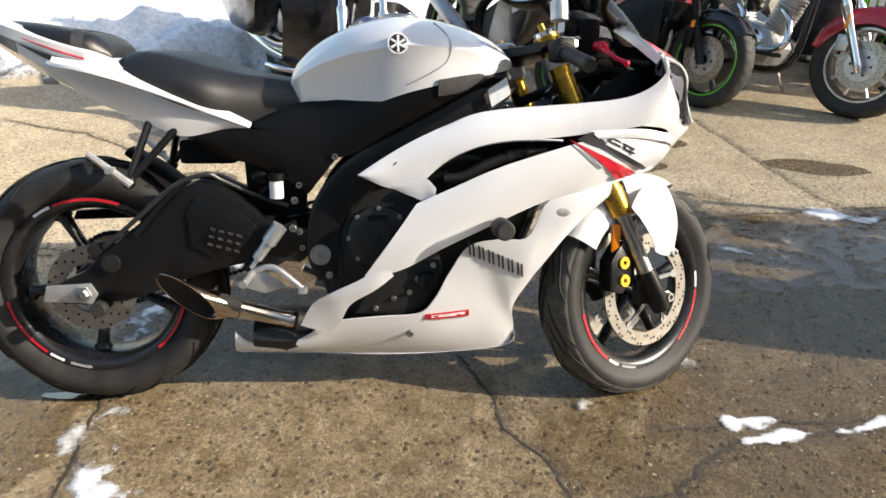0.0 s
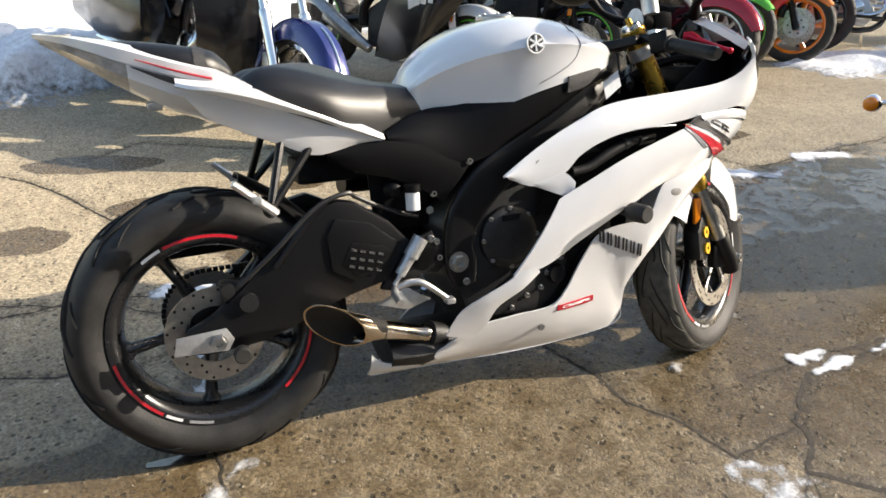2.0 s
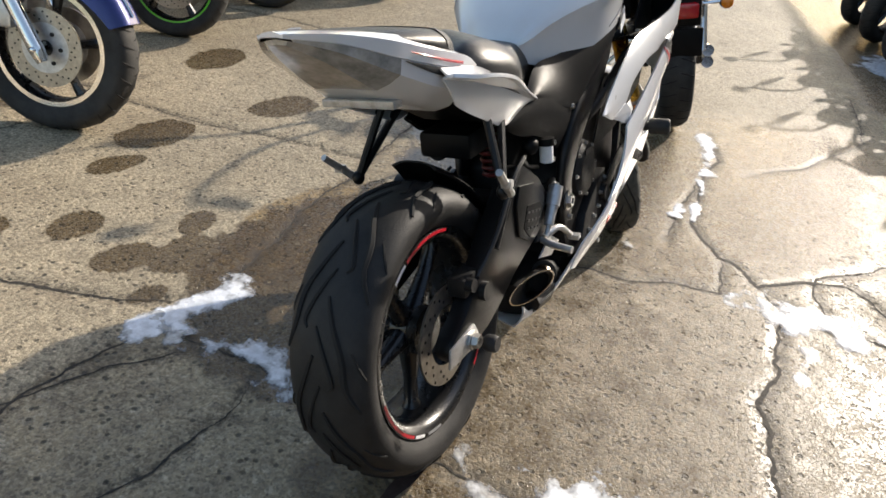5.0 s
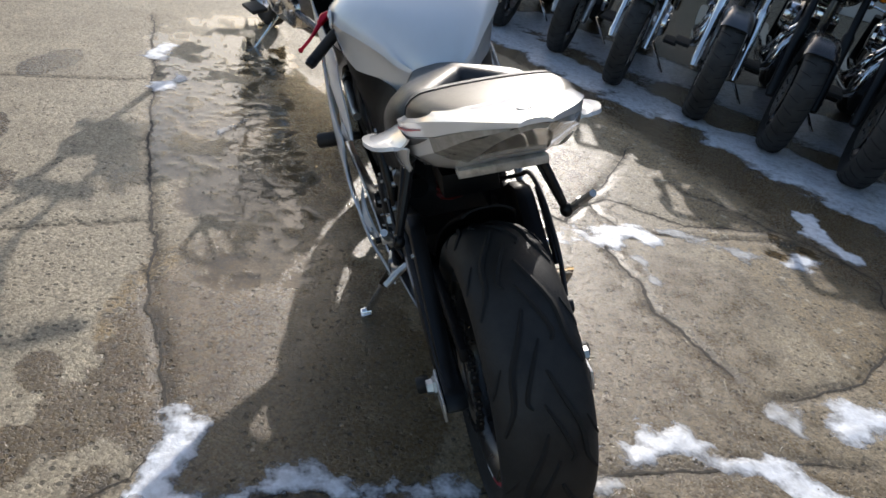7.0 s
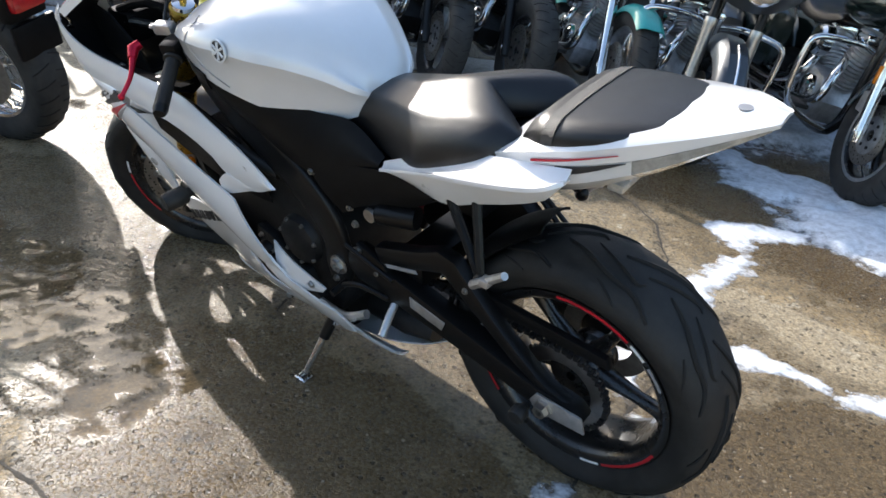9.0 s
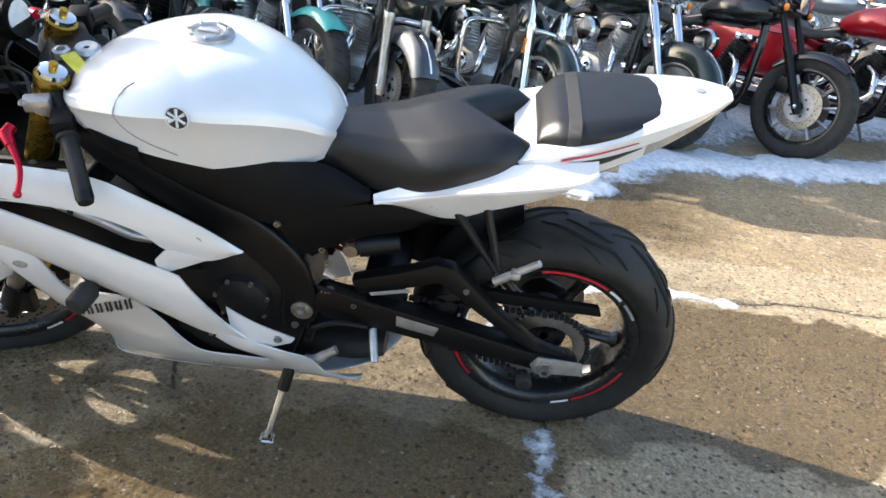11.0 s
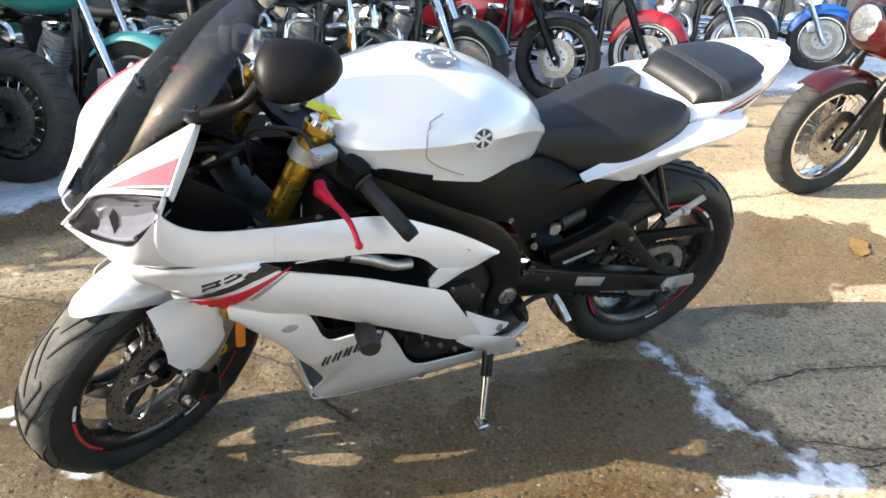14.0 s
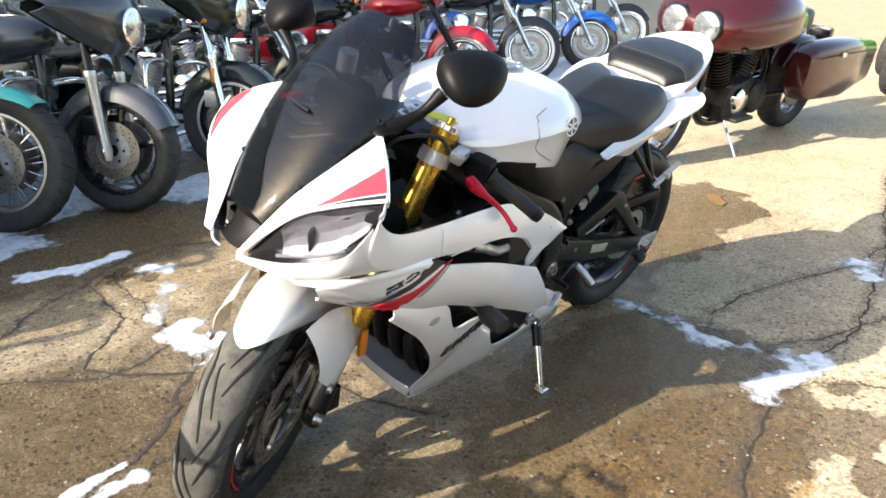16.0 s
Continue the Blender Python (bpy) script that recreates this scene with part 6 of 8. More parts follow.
def on_panel(ob, quad, s, mat, name, parent, label="", n=7, lift=0.0016):
    """A decal of four corners in x and z, laid on the outside of a panel."""
    co = np.array([v.co[:] for v in ob.data.vertices])
    co = co[co[:, 1] * s > 0]
    bm = bmesh.new()
    g = []
    for i in range(n):
        row = []
        for j in range(n):
            u, v = i / (n - 1), j / (n - 1)
            a = (1 - u) * (1 - v), u * (1 - v), u * v, (1 - u) * v
            x, z = sum(q[0] * w for q, w in zip(quad, a)), sum(q[1] * w for q, w in zip(quad, a))
            d = (co[:, 0] - x) ** 2 + (co[:, 2] - z) ** 2
            near = np.argsort(d)[:10]
            w = 1 / (d[near] + 1e-5)
            yo = np.abs(co[near, 1])
            keep = yo > yo.max() - 0.0045
            y = (yo[keep] * w[keep]).sum() / w[keep].sum()
            row.append((x, y, z))
        g.append(row)
    a = [[bm.verts.new((x, s * (y + lift), z)) for x, y, z in r] for r in g]
    b = [[bm.verts.new((x, s * (y - 0.002), z)) for x, y, z in r] for r in g]
    for i in range(n - 1):
        for j in range(n - 1):
            bm.faces.new((a[i][j], a[i + 1][j], a[i + 1][j + 1], a[i][j + 1]))
        for j in (0, n - 1):
            bm.faces.new((a[i][j], b[i][j], b[i + 1][j], a[i + 1][j]))
            bm.faces.new((a[j][i], a[j][i + 1], b[j][i + 1], b[j][i]))
    return part(name, bm, mat, parent, label, 30)


for s in (1, -1):
    upper = part("upper_fairing", strip(both([(0.678, 0.224, 0.621), (0.752, 0.226, 0.668), (0.817, 0.228, 0.704), (0.883, 0.228, 0.734), (0.949, 0.226, 0.760), (1.016, 0.228, 0.772), (1.10, 0.234, 0.779), (1.20, 0.242, 0.786)], s),
                                       both([(0.690, 0.226, 0.614), (0.762, 0.231, 0.588), (0.835, 0.240, 0.612), (0.883, 0.246, 0.656), (0.95, 0.252, 0.686), (1.018, 0.254, 0.700), (1.10, 0.254, 0.704), (1.20, 0.252, 0.714)], s), 36, 10, 0.006, 0.005, (0, s, 0.4)), WHITE, bike, "white upper side fairing with scoop", 45)
    part("scoop_lip", strip(both([(0.735, 0.2285, 0.606), (0.770, 0.233, 0.602), (0.806, 0.239, 0.607), (0.836, 0.243, 0.614), (0.862, 0.248, 0.590)], s), both([(0.738, 0.228, 0.598), (0.772, 0.231, 0.583), (0.806, 0.236, 0.569), (0.838, 0.240, 0.556), (0.856, 0.246, 0.556)], s), 18, 5, 0.002, 0.006, (0, s, 0)), WHITE, upper)
    part("scoop_inner_edge", strip(both([(0.835, 0.238, 0.612), (0.883, 0.244, 0.654), (0.95, 0.250, 0.684), (1.018, 0.252, 0.698), (1.10, 0.252, 0.702), (1.16, 0.250, 0.700)], s), both([(0.838, 0.230, 0.609), (0.885, 0.236, 0.650), (0.95, 0.242, 0.681), (1.018, 0.244, 0.695), (1.10, 0.244, 0.699), (1.16, 0.242, 0.697)], s), 18, 4, 0, 0.003, (0, 0, -1)), WHITE, upper)
    part("fairing_bolt", bolt(V(0.770, s * 0.229, 0.643), 0.0095, 0.005, s), STEEL, upper)
    blade = part("mid_fairing", strip(both([(0.815, 0.252, 0.555), (0.90, 0.258, 0.593), (1.008, 0.264, 0.640), (1.143, 0.263, 0.682), (1.24, 0.258, 0.708), (1.33, 0.248, 0.722), (1.40, 0.218, 0.706), (1.452, 0.170, 0.676)], s),
                                     both([(0.690, 0.240, 0.378), (0.775, 0.246, 0.392), (0.875, 0.250, 0.444), (1.0, 0.250, 0.503), (1.127, 0.246, 0.558), (1.22, 0.238, 0.580), (1.315, 0.203, 0.597), (1.42, 0.132, 0.617)], s), 40, 12, 0.012, 0.006, (0, s, 0)), WHITE, bike, "white blade-shaped mid fairing", 45)
    part("blade_tail", strip(both([(0.735, 0.243, 0.420), (0.690, 0.240, 0.376), (0.612, 0.226, 0.335), (0.559, 0.205, 0.298), (0.527, 0.185, 0.239)], s), both([(0.76, 0.243, 0.378), (0.715, 0.238, 0.342), (0.655, 0.220, 0.302), (0.628, 0.198, 0.252), (0.60, 0.175, 0.215)], s), 20, 6, 0.004, 0.005, (0, s, 0)), WHITE, blade, smooth=45)
    belly = part("belly_fairing", strip(both([(0.352 if s < 0 else 0.45, 0.120, 0.205 if s < 0 else 0.165), (0.385 if s < 0 else 0.46, 0.122, 0.176 if s < 0 else 0.162), (0.46 if s < 0 else 0.48, 0.130, 0.168), (0.53, 0.150, 0.195), (0.60, 0.172, 0.240), (0.72, 0.185, 0.256), (0.82, 0.190, 0.264), (0.862, 0.198, 0.305), (0.90, 0.212, 0.380), (0.945, 0.228, 0.445), (1.02, 0.236, 0.462), (1.085, 0.238, 0.468), (1.13, 0.242, 0.555), (1.20, 0.240, 0.578), (1.29, 0.226, 0.605)], s),
                                       both([(0.345 if s < 0 else 0.446, 0.090, 0.140), (0.39 if s < 0 else 0.458, 0.092, 0.138), (0.45 if s < 0 else 0.475, 0.096, 0.137), (0.53, 0.100, 0.136), (0.62, 0.104, 0.133), (0.74, 0.108, 0.130), (0.86, 0.112, 0.130), (0.97, 0.116, 0.136), (1.05, 0.120, 0.150), (1.075, 0.132, 0.195), (1.065, 0.168, 0.270), (1.10, 0.196, 0.345), (1.135, 0.215, 0.400), (1.195, 0.225, 0.480), (1.285, 0.215, 0.560)], s), 60, 12, 0.010, 0.005, (0, s, -0.2)), WHITE, bike, "white belly fairing with dark lettering bars", 45)
    part("belly_bolt", bolt(V(0.80, s * 0.170, 0.205), 0.008, 0.005, s), STEEL, belly)
    if s > 0:
        lp = part("engine_side_panel", strip([(0.735, 0.222, 0.452), (0.68, 0.224, 0.420), (0.625, 0.214, 0.385), (0.588, 0.205, 0.362)], [(0.715, 0.238, 0.352), (0.69, 0.236, 0.345), (0.655, 0.224, 0.340), (0.600, 0.206, 0.345)], 12, 5, 0.003, 0.005), WHITE, bike, "white engine side panel")
        part("panel_bolt", bolt(V(0.625, 0.217, 0.366), 0.009, 0.005, 1), STEEL, lp)
    # turn signal lens flush in the fairing
    part("signal_lens", ball(V(1.168, s * 0.240, 0.530), (0.024, 0.006, 0.015), 14), CLEARL, bike, "flush clear turn signal")
    # side cheek, brow and headlight of the nose
    cheek = part("side_cowl", strip(both([(1.195, 0.242, 0.786), (1.293, 0.249, 0.797), (1.352, 0.256, 0.818), (1.388, 0.262, 0.850), (1.392, 0.262, 0.876), (1.375, 0.254, 0.905)], s), both([(1.195, 0.252, 0.714), (1.29, 0.256, 0.726), (1.36, 0.258, 0.740), (1.400, 0.252, 0.770), (1.404, 0.258, 0.830), (1.386, 0.262, 0.884)], s), 22, 7, 0.004, 0.005, (0, s, 0)), WHITE, bike, "white side cowl", 45)
    HU = [(1.384, 0.263, 0.884), (1.441, 0.212, 0.871), (1.486, 0.152, 0.838), (1.507, 0.102, 0.785), (1.533, 0.066, 0.730)]
    HL = [(1.400, 0.258, 0.845), (1.437, 0.231, 0.783), (1.462, 0.178, 0.751), (1.497, 0.122, 0.729), (1.533, 0.066, 0.722)]
    BT = both([(1.305, 0.145, 0.968), (1.38, 0.122, 0.914), (1.456, 0.092, 0.848), (1.505, 0.066, 0.785), (1.548, 0.045, 0.728)], s)
    BB = both([(1.376, 0.262, 0.892), (1.440, 0.216, 0.879), (1.490, 0.156, 0.846), (1.514, 0.104, 0.790), (1.545, 0.062, 0.728)], s)
    brow = part("nose_brow", strip(BT, BB, 24, 8, 0.010, 0.005, (0.5, s, 0.5)), WHITE, bike, "white nose brow with red triangle", 45)
    part("brow_filler", strip(both([(1.305, 0.145, 0.968), (1.335, 0.205, 0.936), (1.376, 0.262, 0.892)], s), both([(1.300, 0.140, 0.955), (1.330, 0.198, 0.921), (1.370, 0.254, 0.875)], s), 8, 3, 0, 0.004, (-1, 0, 0)), WHITE, brow)
    part("red_triangle", on_strip(BT, BB, 0.010, (0.5, s, 0.5), [(0.03, 0.50, 0.86), (0.20, 0.62, 0.86), (0.42, 0.855, 0.87)]), REDTRI, brow, "red triangular decal", 30)
    part("dark_pinstripe", on_strip(BT, BB, 0.010, (0.5, s, 0.5), [(0.02, 0.89, 0.94), (0.20, 0.89, 0.93), (0.40, 0.90, 0.91)]), DECALB, brow, "", 30)
    hd = part("headlight_bowl", strip(both(HU, s), both(HL, s), 18, 6, -0.026, 0.004, (0.7, s * 0.6, 0.2)), BLACKG, bike, "dark headlight bowl")
    part("reflector", strip(both([(1.392, 0.252, 0.880), (1.438, 0.208, 0.866), (1.479, 0.156, 0.835), (1.496, 0.112, 0.790)], s), both([(1.404, 0.248, 0.836), (1.440, 0.212, 0.785), (1.466, 0.164, 0.758), (1.494, 0.116, 0.742)], s), 9, 5, -0.016, 0.003, (0.7, s * 0.6, 0.2)), REFL, hd, "bright faceted headlight reflector", 4)
    part("light_pipe", tube(both([(1.434, 0.224, 0.790), (1.462, 0.168, 0.756), (1.500, 0.106, 0.737)], s), 0.004, 6, 10), PAPER, hd, "white lamp strip")
    part("headlight_lens", strip(both(HU, s), both(HL, s), 18, 6, 0.010, 0.002, (0.7, s * 0.6, 0.2)), LENS, hd, "clear headlight glass")
    part("nose_chin", strip(both([(1.404, 0.258, 0.842), (1.440, 0.232, 0.780), (1.466, 0.178, 0.748), (1.501, 0.120, 0.727), (1.548, 0.045, 0.722)], s), both([(1.345, 0.255, 0.735), (1.415, 0.222, 0.725), (1.455, 0.168, 0.696), (1.497, 0.110, 0.692), (1.538, 0.030, 0.698)], s), 20, 6, 0.006, 0.005, (0.6, s * 0.5, -0.3)), WHITE, bike, "white nose chin", 45)
    part("chin_wing", strip(both([(1.22, 0.254, 0.722), (1.33, 0.252, 0.728), (1.42, 0.215, 0.716), (1.50, 0.110, 0.700)], s), both([(1.24, 0.262, 0.706), (1.34, 0.250, 0.706), (1.43, 0.205, 0.692), (1.47, 0.130, 0.672)], s), 14, 4, 0.004, 0.005, (0, s, 0.3)), WHITE, bike, "white air-intake edge", 45)
    part("cockpit_liner", strip(both([(1.00, 0.205, 0.770), (1.10, 0.228, 0.776), (1.20, 0.238, 0.782), (1.293, 0.245, 0.794), (1.352, 0.250, 0.816), (1.386, 0.255, 0.848), (1.388, 0.254, 0.876), (1.37, 0.246, 0.900)], s), both([(1.02, 0.150, 0.755), (1.10, 0.165, 0.750), (1.20, 0.175, 0.748), (1.30, 0.178, 0.750), (1.36, 0.175, 0.770), (1.41, 0.160, 0.800), (1.42, 0.150, 0.85), (1.38, 0.14, 0.90)], s), 22, 5, 0, 0.003, (0, 0, 1)), BLACKP, bike, "black cockpit liner")
    for lx, ly, lz in ((1.236, 0.214, 0.768), (1.10, 0.20, 0.764)):
        part("liner_bolt", bolt(V(lx, s * ly, lz), 0.0065, 0.005, 1, axis="z"), STEEL, bike)
    # decals on the blade and cowl
    for quad, mt, nm in (([(1.172, 0.704), (1.265, 0.661), (1.255, 0.645), (1.225, 0.667)], RED, "red_flash"), ([(1.265, 0.661), (1.356, 0.617), (1.300, 0.605), (1.255, 0.645)], RED, "red_flash"),
                         ([(1.190, 0.704), (1.227, 0.722), (1.262, 0.695), (1.240, 0.685)], DECALB, "black_flash"), ([(1.236, 0.688), (1.250, 0.696), (1.385, 0.630), (1.372, 0.624)], DECALB, "black_flash"),
                         ([(1.176, 0.694), (1.226, 0.663), (1.255, 0.636), (1.245, 0.634)], DECALG, "grey_flash")):
        on_panel(blade, quad, s, mt, nm, blade, "red flash with black and grey edge" if mt is RED else "")
    for gx_, gz_ in ((1.263, 0.705), (1.302, 0.687)):
        for z0, z1 in ((0.009, 0.005), (-0.001, -0.0055)):
            on_panel(blade, [(gx_, gz_ + z0), (gx_ + 0.033, gz_ + z0 - 0.0155), (gx_ + 0.033, gz_ + z1 - 0.0155), (gx_, gz_ + z1)], s, DECALB, "model_lettering_bar", blade, n=4)
        on_panel(blade, [(gx_ + 0.004, gz_ + 0.007), (gx_ + 0.010, gz_ + 0.005), (gx_ + 0.009, gz_ - 0.009), (gx_ + 0.002, gz_ - 0.006)], s, DECALB, "model_lettering_bar", blade, n=4)
    yam = (0.940, 0.440, 0.146, -0.066) if s < 0 else (0.948, 0.432, 0.146, -0.050)
    for i in range(6):
        f = i / 6
        x0, z0 = yam[0] + yam[2] * f, yam[1] + yam[3] * f
        for q, wd in ((0.0, 0.0046), (0.0100, 0.0046)):
            xa, za = x0 + q * yam[2] / 0.146, z0 + q * yam[3] / yam[2]
            on_panel(belly, [(xa, za + 0.019), (xa + wd, za + 0.017), (xa + wd + 0.004, za - 0.018), (xa + 0.004, za - 0.016)], s, DECALB, "lettering_bar", belly, n=4)
    if s < 0:
        on_panel(belly, [(0.840, 0.262), (0.950, 0.270), (0.950, 0.252), (0.838, 0.246)], s, RED, "red_sticker", belly, "small red rectangular sticker")
        on_panel(belly, [(0.855, 0.259), (0.940, 0.265), (0.940, 0.258), (0.853, 0.252)], s, DECALW, "white_lettering_bar", belly, lift=0.0026)
part("belly_floor", strip([(0.43, 0.05, 0.150), (0.55, 0.09, 0.138), (0.80, 0.11, 0.131), (1.05, 0.12, 0.150), (1.075, 0.13, 0.195)], [(0.352, -0.09, 0.141), (0.55, -0.10, 0.137), (0.80, -0.11, 0.131), (1.05, -0.12, 0.150), (1.075, -0.13, 0.195)], 20, 6, -0.012, 0.004, (0, 0, 1)), WHITE, bike, "white belly floor")
part("frame_label", extrude([(1.00, 0.775), (1.045, 0.805), (1.035, 0.845), (0.99, 0.815)], -0.178, -0.1765), PAPER, bike, "white paper sticker on the frame")
# instruments and cockpit
part("instrument_panel", merge(box((1.26, 0, 0.945), (0.06, 0.15, 0.09), 0.015), tube([V(1.225, -0.03, 0.955), V(1.20, -0.03, 0.965)], 0.042, 24)), BLACKP, bike, "black instrument cluster")
part("dial_face", lathe([(0.001, 0), (0.036, 0), (0.036, 0.002), (0.001, 0.002)], "x", 24, center=(1.197, -0.03, 0.966)), PAPER, bike, "round dial face")
part("cowl_stay", merge(tube([V(1.10, 0, 0.78), V(1.30, 0.05, 0.86), V(1.40, 0.10, 0.84)], 0.012, 8, 8), tube([V(1.10, 0, 0.78), V(1.30, -0.05, 0.86), V(1.40, -0.10, 0.84)], 0.012, 8, 8), box((1.40, 0, 0.80), (0.10, 0.22, 0.08), 0.01)), BLACKP, bike, "black cowl stay and headlight back")
# windscreen
CEN = spline([(1.508, 0.0, 0.795), (1.452, 0.0, 0.880), (1.372, 0.0, 0.985), (1.28, 0.0, 1.075), (1.190, 0.0, 1.138)], 20)
EDG = spline([(1.503, 0.060, 0.785), (1.425, 0.112, 0.868), (1.312, 0.146, 0.968), (1.24, 0.128, 1.052), (1.182, 0.078, 1.124)], 20)
bm = bmesh.new()
gridv = []
for i in range(20):
    c, e = Vector(CEN[i]), Vector(EDG[i])
    row = []
    for j in range(17):
        v = 2 * j / 16 - 1
        k = abs(v) ** 2.2
        row.append((c.x + (e.x - c.x) * k, e.y * math.sin(v * 1.3) / math.sin(1.3), c.z + (e.z - c.z) * k))
    gridv.append(row)
vs = [[bm.verts.new(p) for p in r] for r in gridv]
vi = [[bm.verts.new((p[0] - 0.003, p[1], p[2] - 0.002)) for p in r] for r in gridv]
for i in range(19):
    for j in range(16):
        bm.faces.new((vs[i][j], vs[i][j + 1], vs[i + 1][j + 1], vs[i + 1][j]))
        bm.faces.new((vi[i][j], vi[i + 1][j], vi[i + 1][j + 1], vi[i][j + 1]))
screen = part("windscreen", bm, SMOKE, bike, "smoked double-bubble windscreen", 60)
for s in (1, -1):
    for k in (4, 7, 10):
        part("screen_screw", ball(Vector(EDG[k]) * 1.0 + V(0.004, -s * 0 + (s - 1) * EDG[k][1] + 0.002 * s - s * 0.012, 0.008), (0.006, 0.006, 0.005), 8), BLACKP, screen)
part("ram_intake", strip([(1.492, 0.055, 0.782), (1.500, 0.0, 0.790), (1.492, -0.055, 0.782)], [(1.528, 0.042, 0.722), (1.534, 0.0, 0.719), (1.528, -0.042, 0.722)], 12, 4, -0.02, 0.004, (1, 0, 0)), BLACKP, bike, "dark ram air intake")
# mirrors
for s in (1, -1):
    yb, ym = (0.150, 0.203) if s > 0 else (-0.150, -0.285)
    base, mc = V(1.295, yb, 0.972), V(1.166 if s > 0 else 1.20, ym, 1.081 if s > 0 else 1.070)
    turn = Matrix.Translation(mc) @ Matrix.Rotation(radians(64 if s > 0 else -9), 4, "Z") @ Matrix.Rotation(radians(14), 4, "Y") @ Matrix.Translation(-mc)
    mir = part("mirror", loft([[mc + V(-0.012 + dx, s * dy, dz) + V(0, s * 0.071 * k * math.copysign(abs(math.cos(t)) ** 0.75, math.cos(t)), 0.040 * k * math.copysign(abs(math.sin(t)) ** 0.8, math.sin(t))) for t in (2 * math.pi * j / 28 for j in range(28))] for dx, dy, dz, k in ((-0.014, 0.02, 0.0, 0.95), (-0.004, 0.02, 0.0, 1.0), (0.018, 0.017, -0.001, 0.98), (0.040, 0.012, -0.004, 0.86), (0.060, 0.006, -0.010, 0.64), (0.074, 0.0, -0.016, 0.36), (0.079, -0.002, -0.018, 0.1))]), BLACKP, bike, "black rear-view mirror", 60, m=turn)
    part("mirror_glass", loft([[mc + V(-0.0285 + dx, s * 0.02, 0) + V(0, s * 0.064 * math.cos(t), 0.035 * math.sin(t)) for t in (2 * math.pi * j / 24 for j in range(24))] for dx in (0.0, 0.002)]), CHROME, mir, "mirror glass", m=turn)
    part("mirror_stalk", tube([base, base.lerp(mc, 0.45) + V(0, 0, -0.016), mc + V(0.04, -s * 0.01, -0.034)], [0.017, 0.010, 0.015], 12, 12), BLACKP, mir, "black mirror stalk")
    part("mirror_base", merge(ball(base, (0.036, 0.020, 0.010), 12)), BLACKP, mir)
part("screen_vent", tube([V(1.385, 0.028, 0.978), V(1.389, 0.0, 0.981), V(1.385, -0.028, 0.978)], 0.0045, 6, 8), BLACKG, screen, "dark vent slot in the screen")
for s in (1, -1):
    part("cockpit_side_wall", extrude([(1.20, 0.70), (1.23, 0.79), (1.33, 0.86), (1.42, 0.88), (1.47, 0.80), (1.46, 0.72), (1.36, 0.68)], s * 0.155, s * 0.162, bevel=0.002), BLACKP, bike, "black inner cockpit wall")
part("cockpit_floor", extrude([(1.24, -0.15), (1.24, 0.15), (1.46, 0.12), (1.46, -0.12)], 0.715, 0.725, bevel=0.002, plane="xy"), BLACKP, bike, "black cockpit floor")
part("wiring_loom", tube([V(1.16, -0.06, 0.80), V(1.24, 0.05, 0.84), V(1.30, 0.02, 0.79), V(1.36, 0.10, 0.82), V(1.42, 0.06, 0.78)], 0.011, 8, 24), CABLE, bike, "black wiring loom")
part("splash_guard", extrude([(0.40, 0.50), (0.39, 0.68), (0.47, 0.70), (0.55, 0.60), (0.54, 0.50)], -0.078, -0.072, bevel=0.002), BLACKP, bike, "black inner splash guard")
# black filler and sheets added to stand for the shade inside the belly openings
part("belly_dark_filler", extrude([(0.60, 0.165), (0.64, 0.30), (0.86, 0.40), (1.04, 0.50), (1.07, 0.36), (1.02, 0.20), (0.95, 0.155)], -0.125, 0.125, bevel=0.012), BLACKP, bike, "black filler darkening the inside of the belly fairing")
for s in (1, -1):
    part("belly_opening_sheet", strip(both([(0.91, 0.165, 0.365), (0.96, 0.178, 0.425), (1.02, 0.184, 0.440), (1.07, 0.188, 0.448), (1.11, 0.190, 0.530)], s), both([(0.86, 0.098, 0.180), (0.93, 0.100, 0.178), (0.97, 0.104, 0.192), (1.00, 0.108, 0.215), (1.04, 0.140, 0.310)], s), 14, 6, 0.004, 0.003, (0, s, 0)), BLACKP, bike, "black sheet darkening the belly fairing opening")

# ---- parked motorcycles around the yard ----
PAINT = {
    "black": BLACKG,
    "blue": material("deep_blue_paint", (0.016, 0.026, 0.16), 0.24, 0.3, 0.2, 12, coat=0.7),
    "bright_blue": material("bright_blue_paint", (0.01, 0.10, 0.42), 0.25, 0.2, 0.15, 12, coat=0.7),
    "red": material("bright_red_paint", (0.42, 0.008, 0.02), 0.25, 0.2, 0.15, 12, coat=0.7),
    "dark_red": material("dark_red_paint", (0.060, 0.007, 0.007), 0.24, 0.3, 0.2, 12, coat=0.7),
    "teal": material("teal_paint", (0.05, 0.42, 0.38), 0.3, 0.1, 0.15, 12, coat=0.6),
    "grey": material("slate_grey_paint", (0.055, 0.062, 0.072), 0.28, 0.4, 0.2, 12, coat=0.6),
    "dark_green": material("dark_green_paint", (0.012, 0.024, 0.020), 0.25, 0.4, 0.2, 12, coat=0.6),
    "white": WHITE,
    "green": material("lime_green_paint", (0.10, 0.52, 0.03), 0.3, 0.0, 0.12, 12, coat=0.6),
    "orange": material("orange_paint", (0.72, 0.20, 0.01), 0.3, 0.0, 0.12, 12, coat=0.6),
    "silver": material("silver_paint", (0.45, 0.46, 0.48), 0.28, 0.6, 0.15, 12, coat=0.5),
}
GLASSH = material("headlamp_face", (0.50, 0.52, 0.54), 0.12, 0.75, 0.35, 40, coat=0.8)


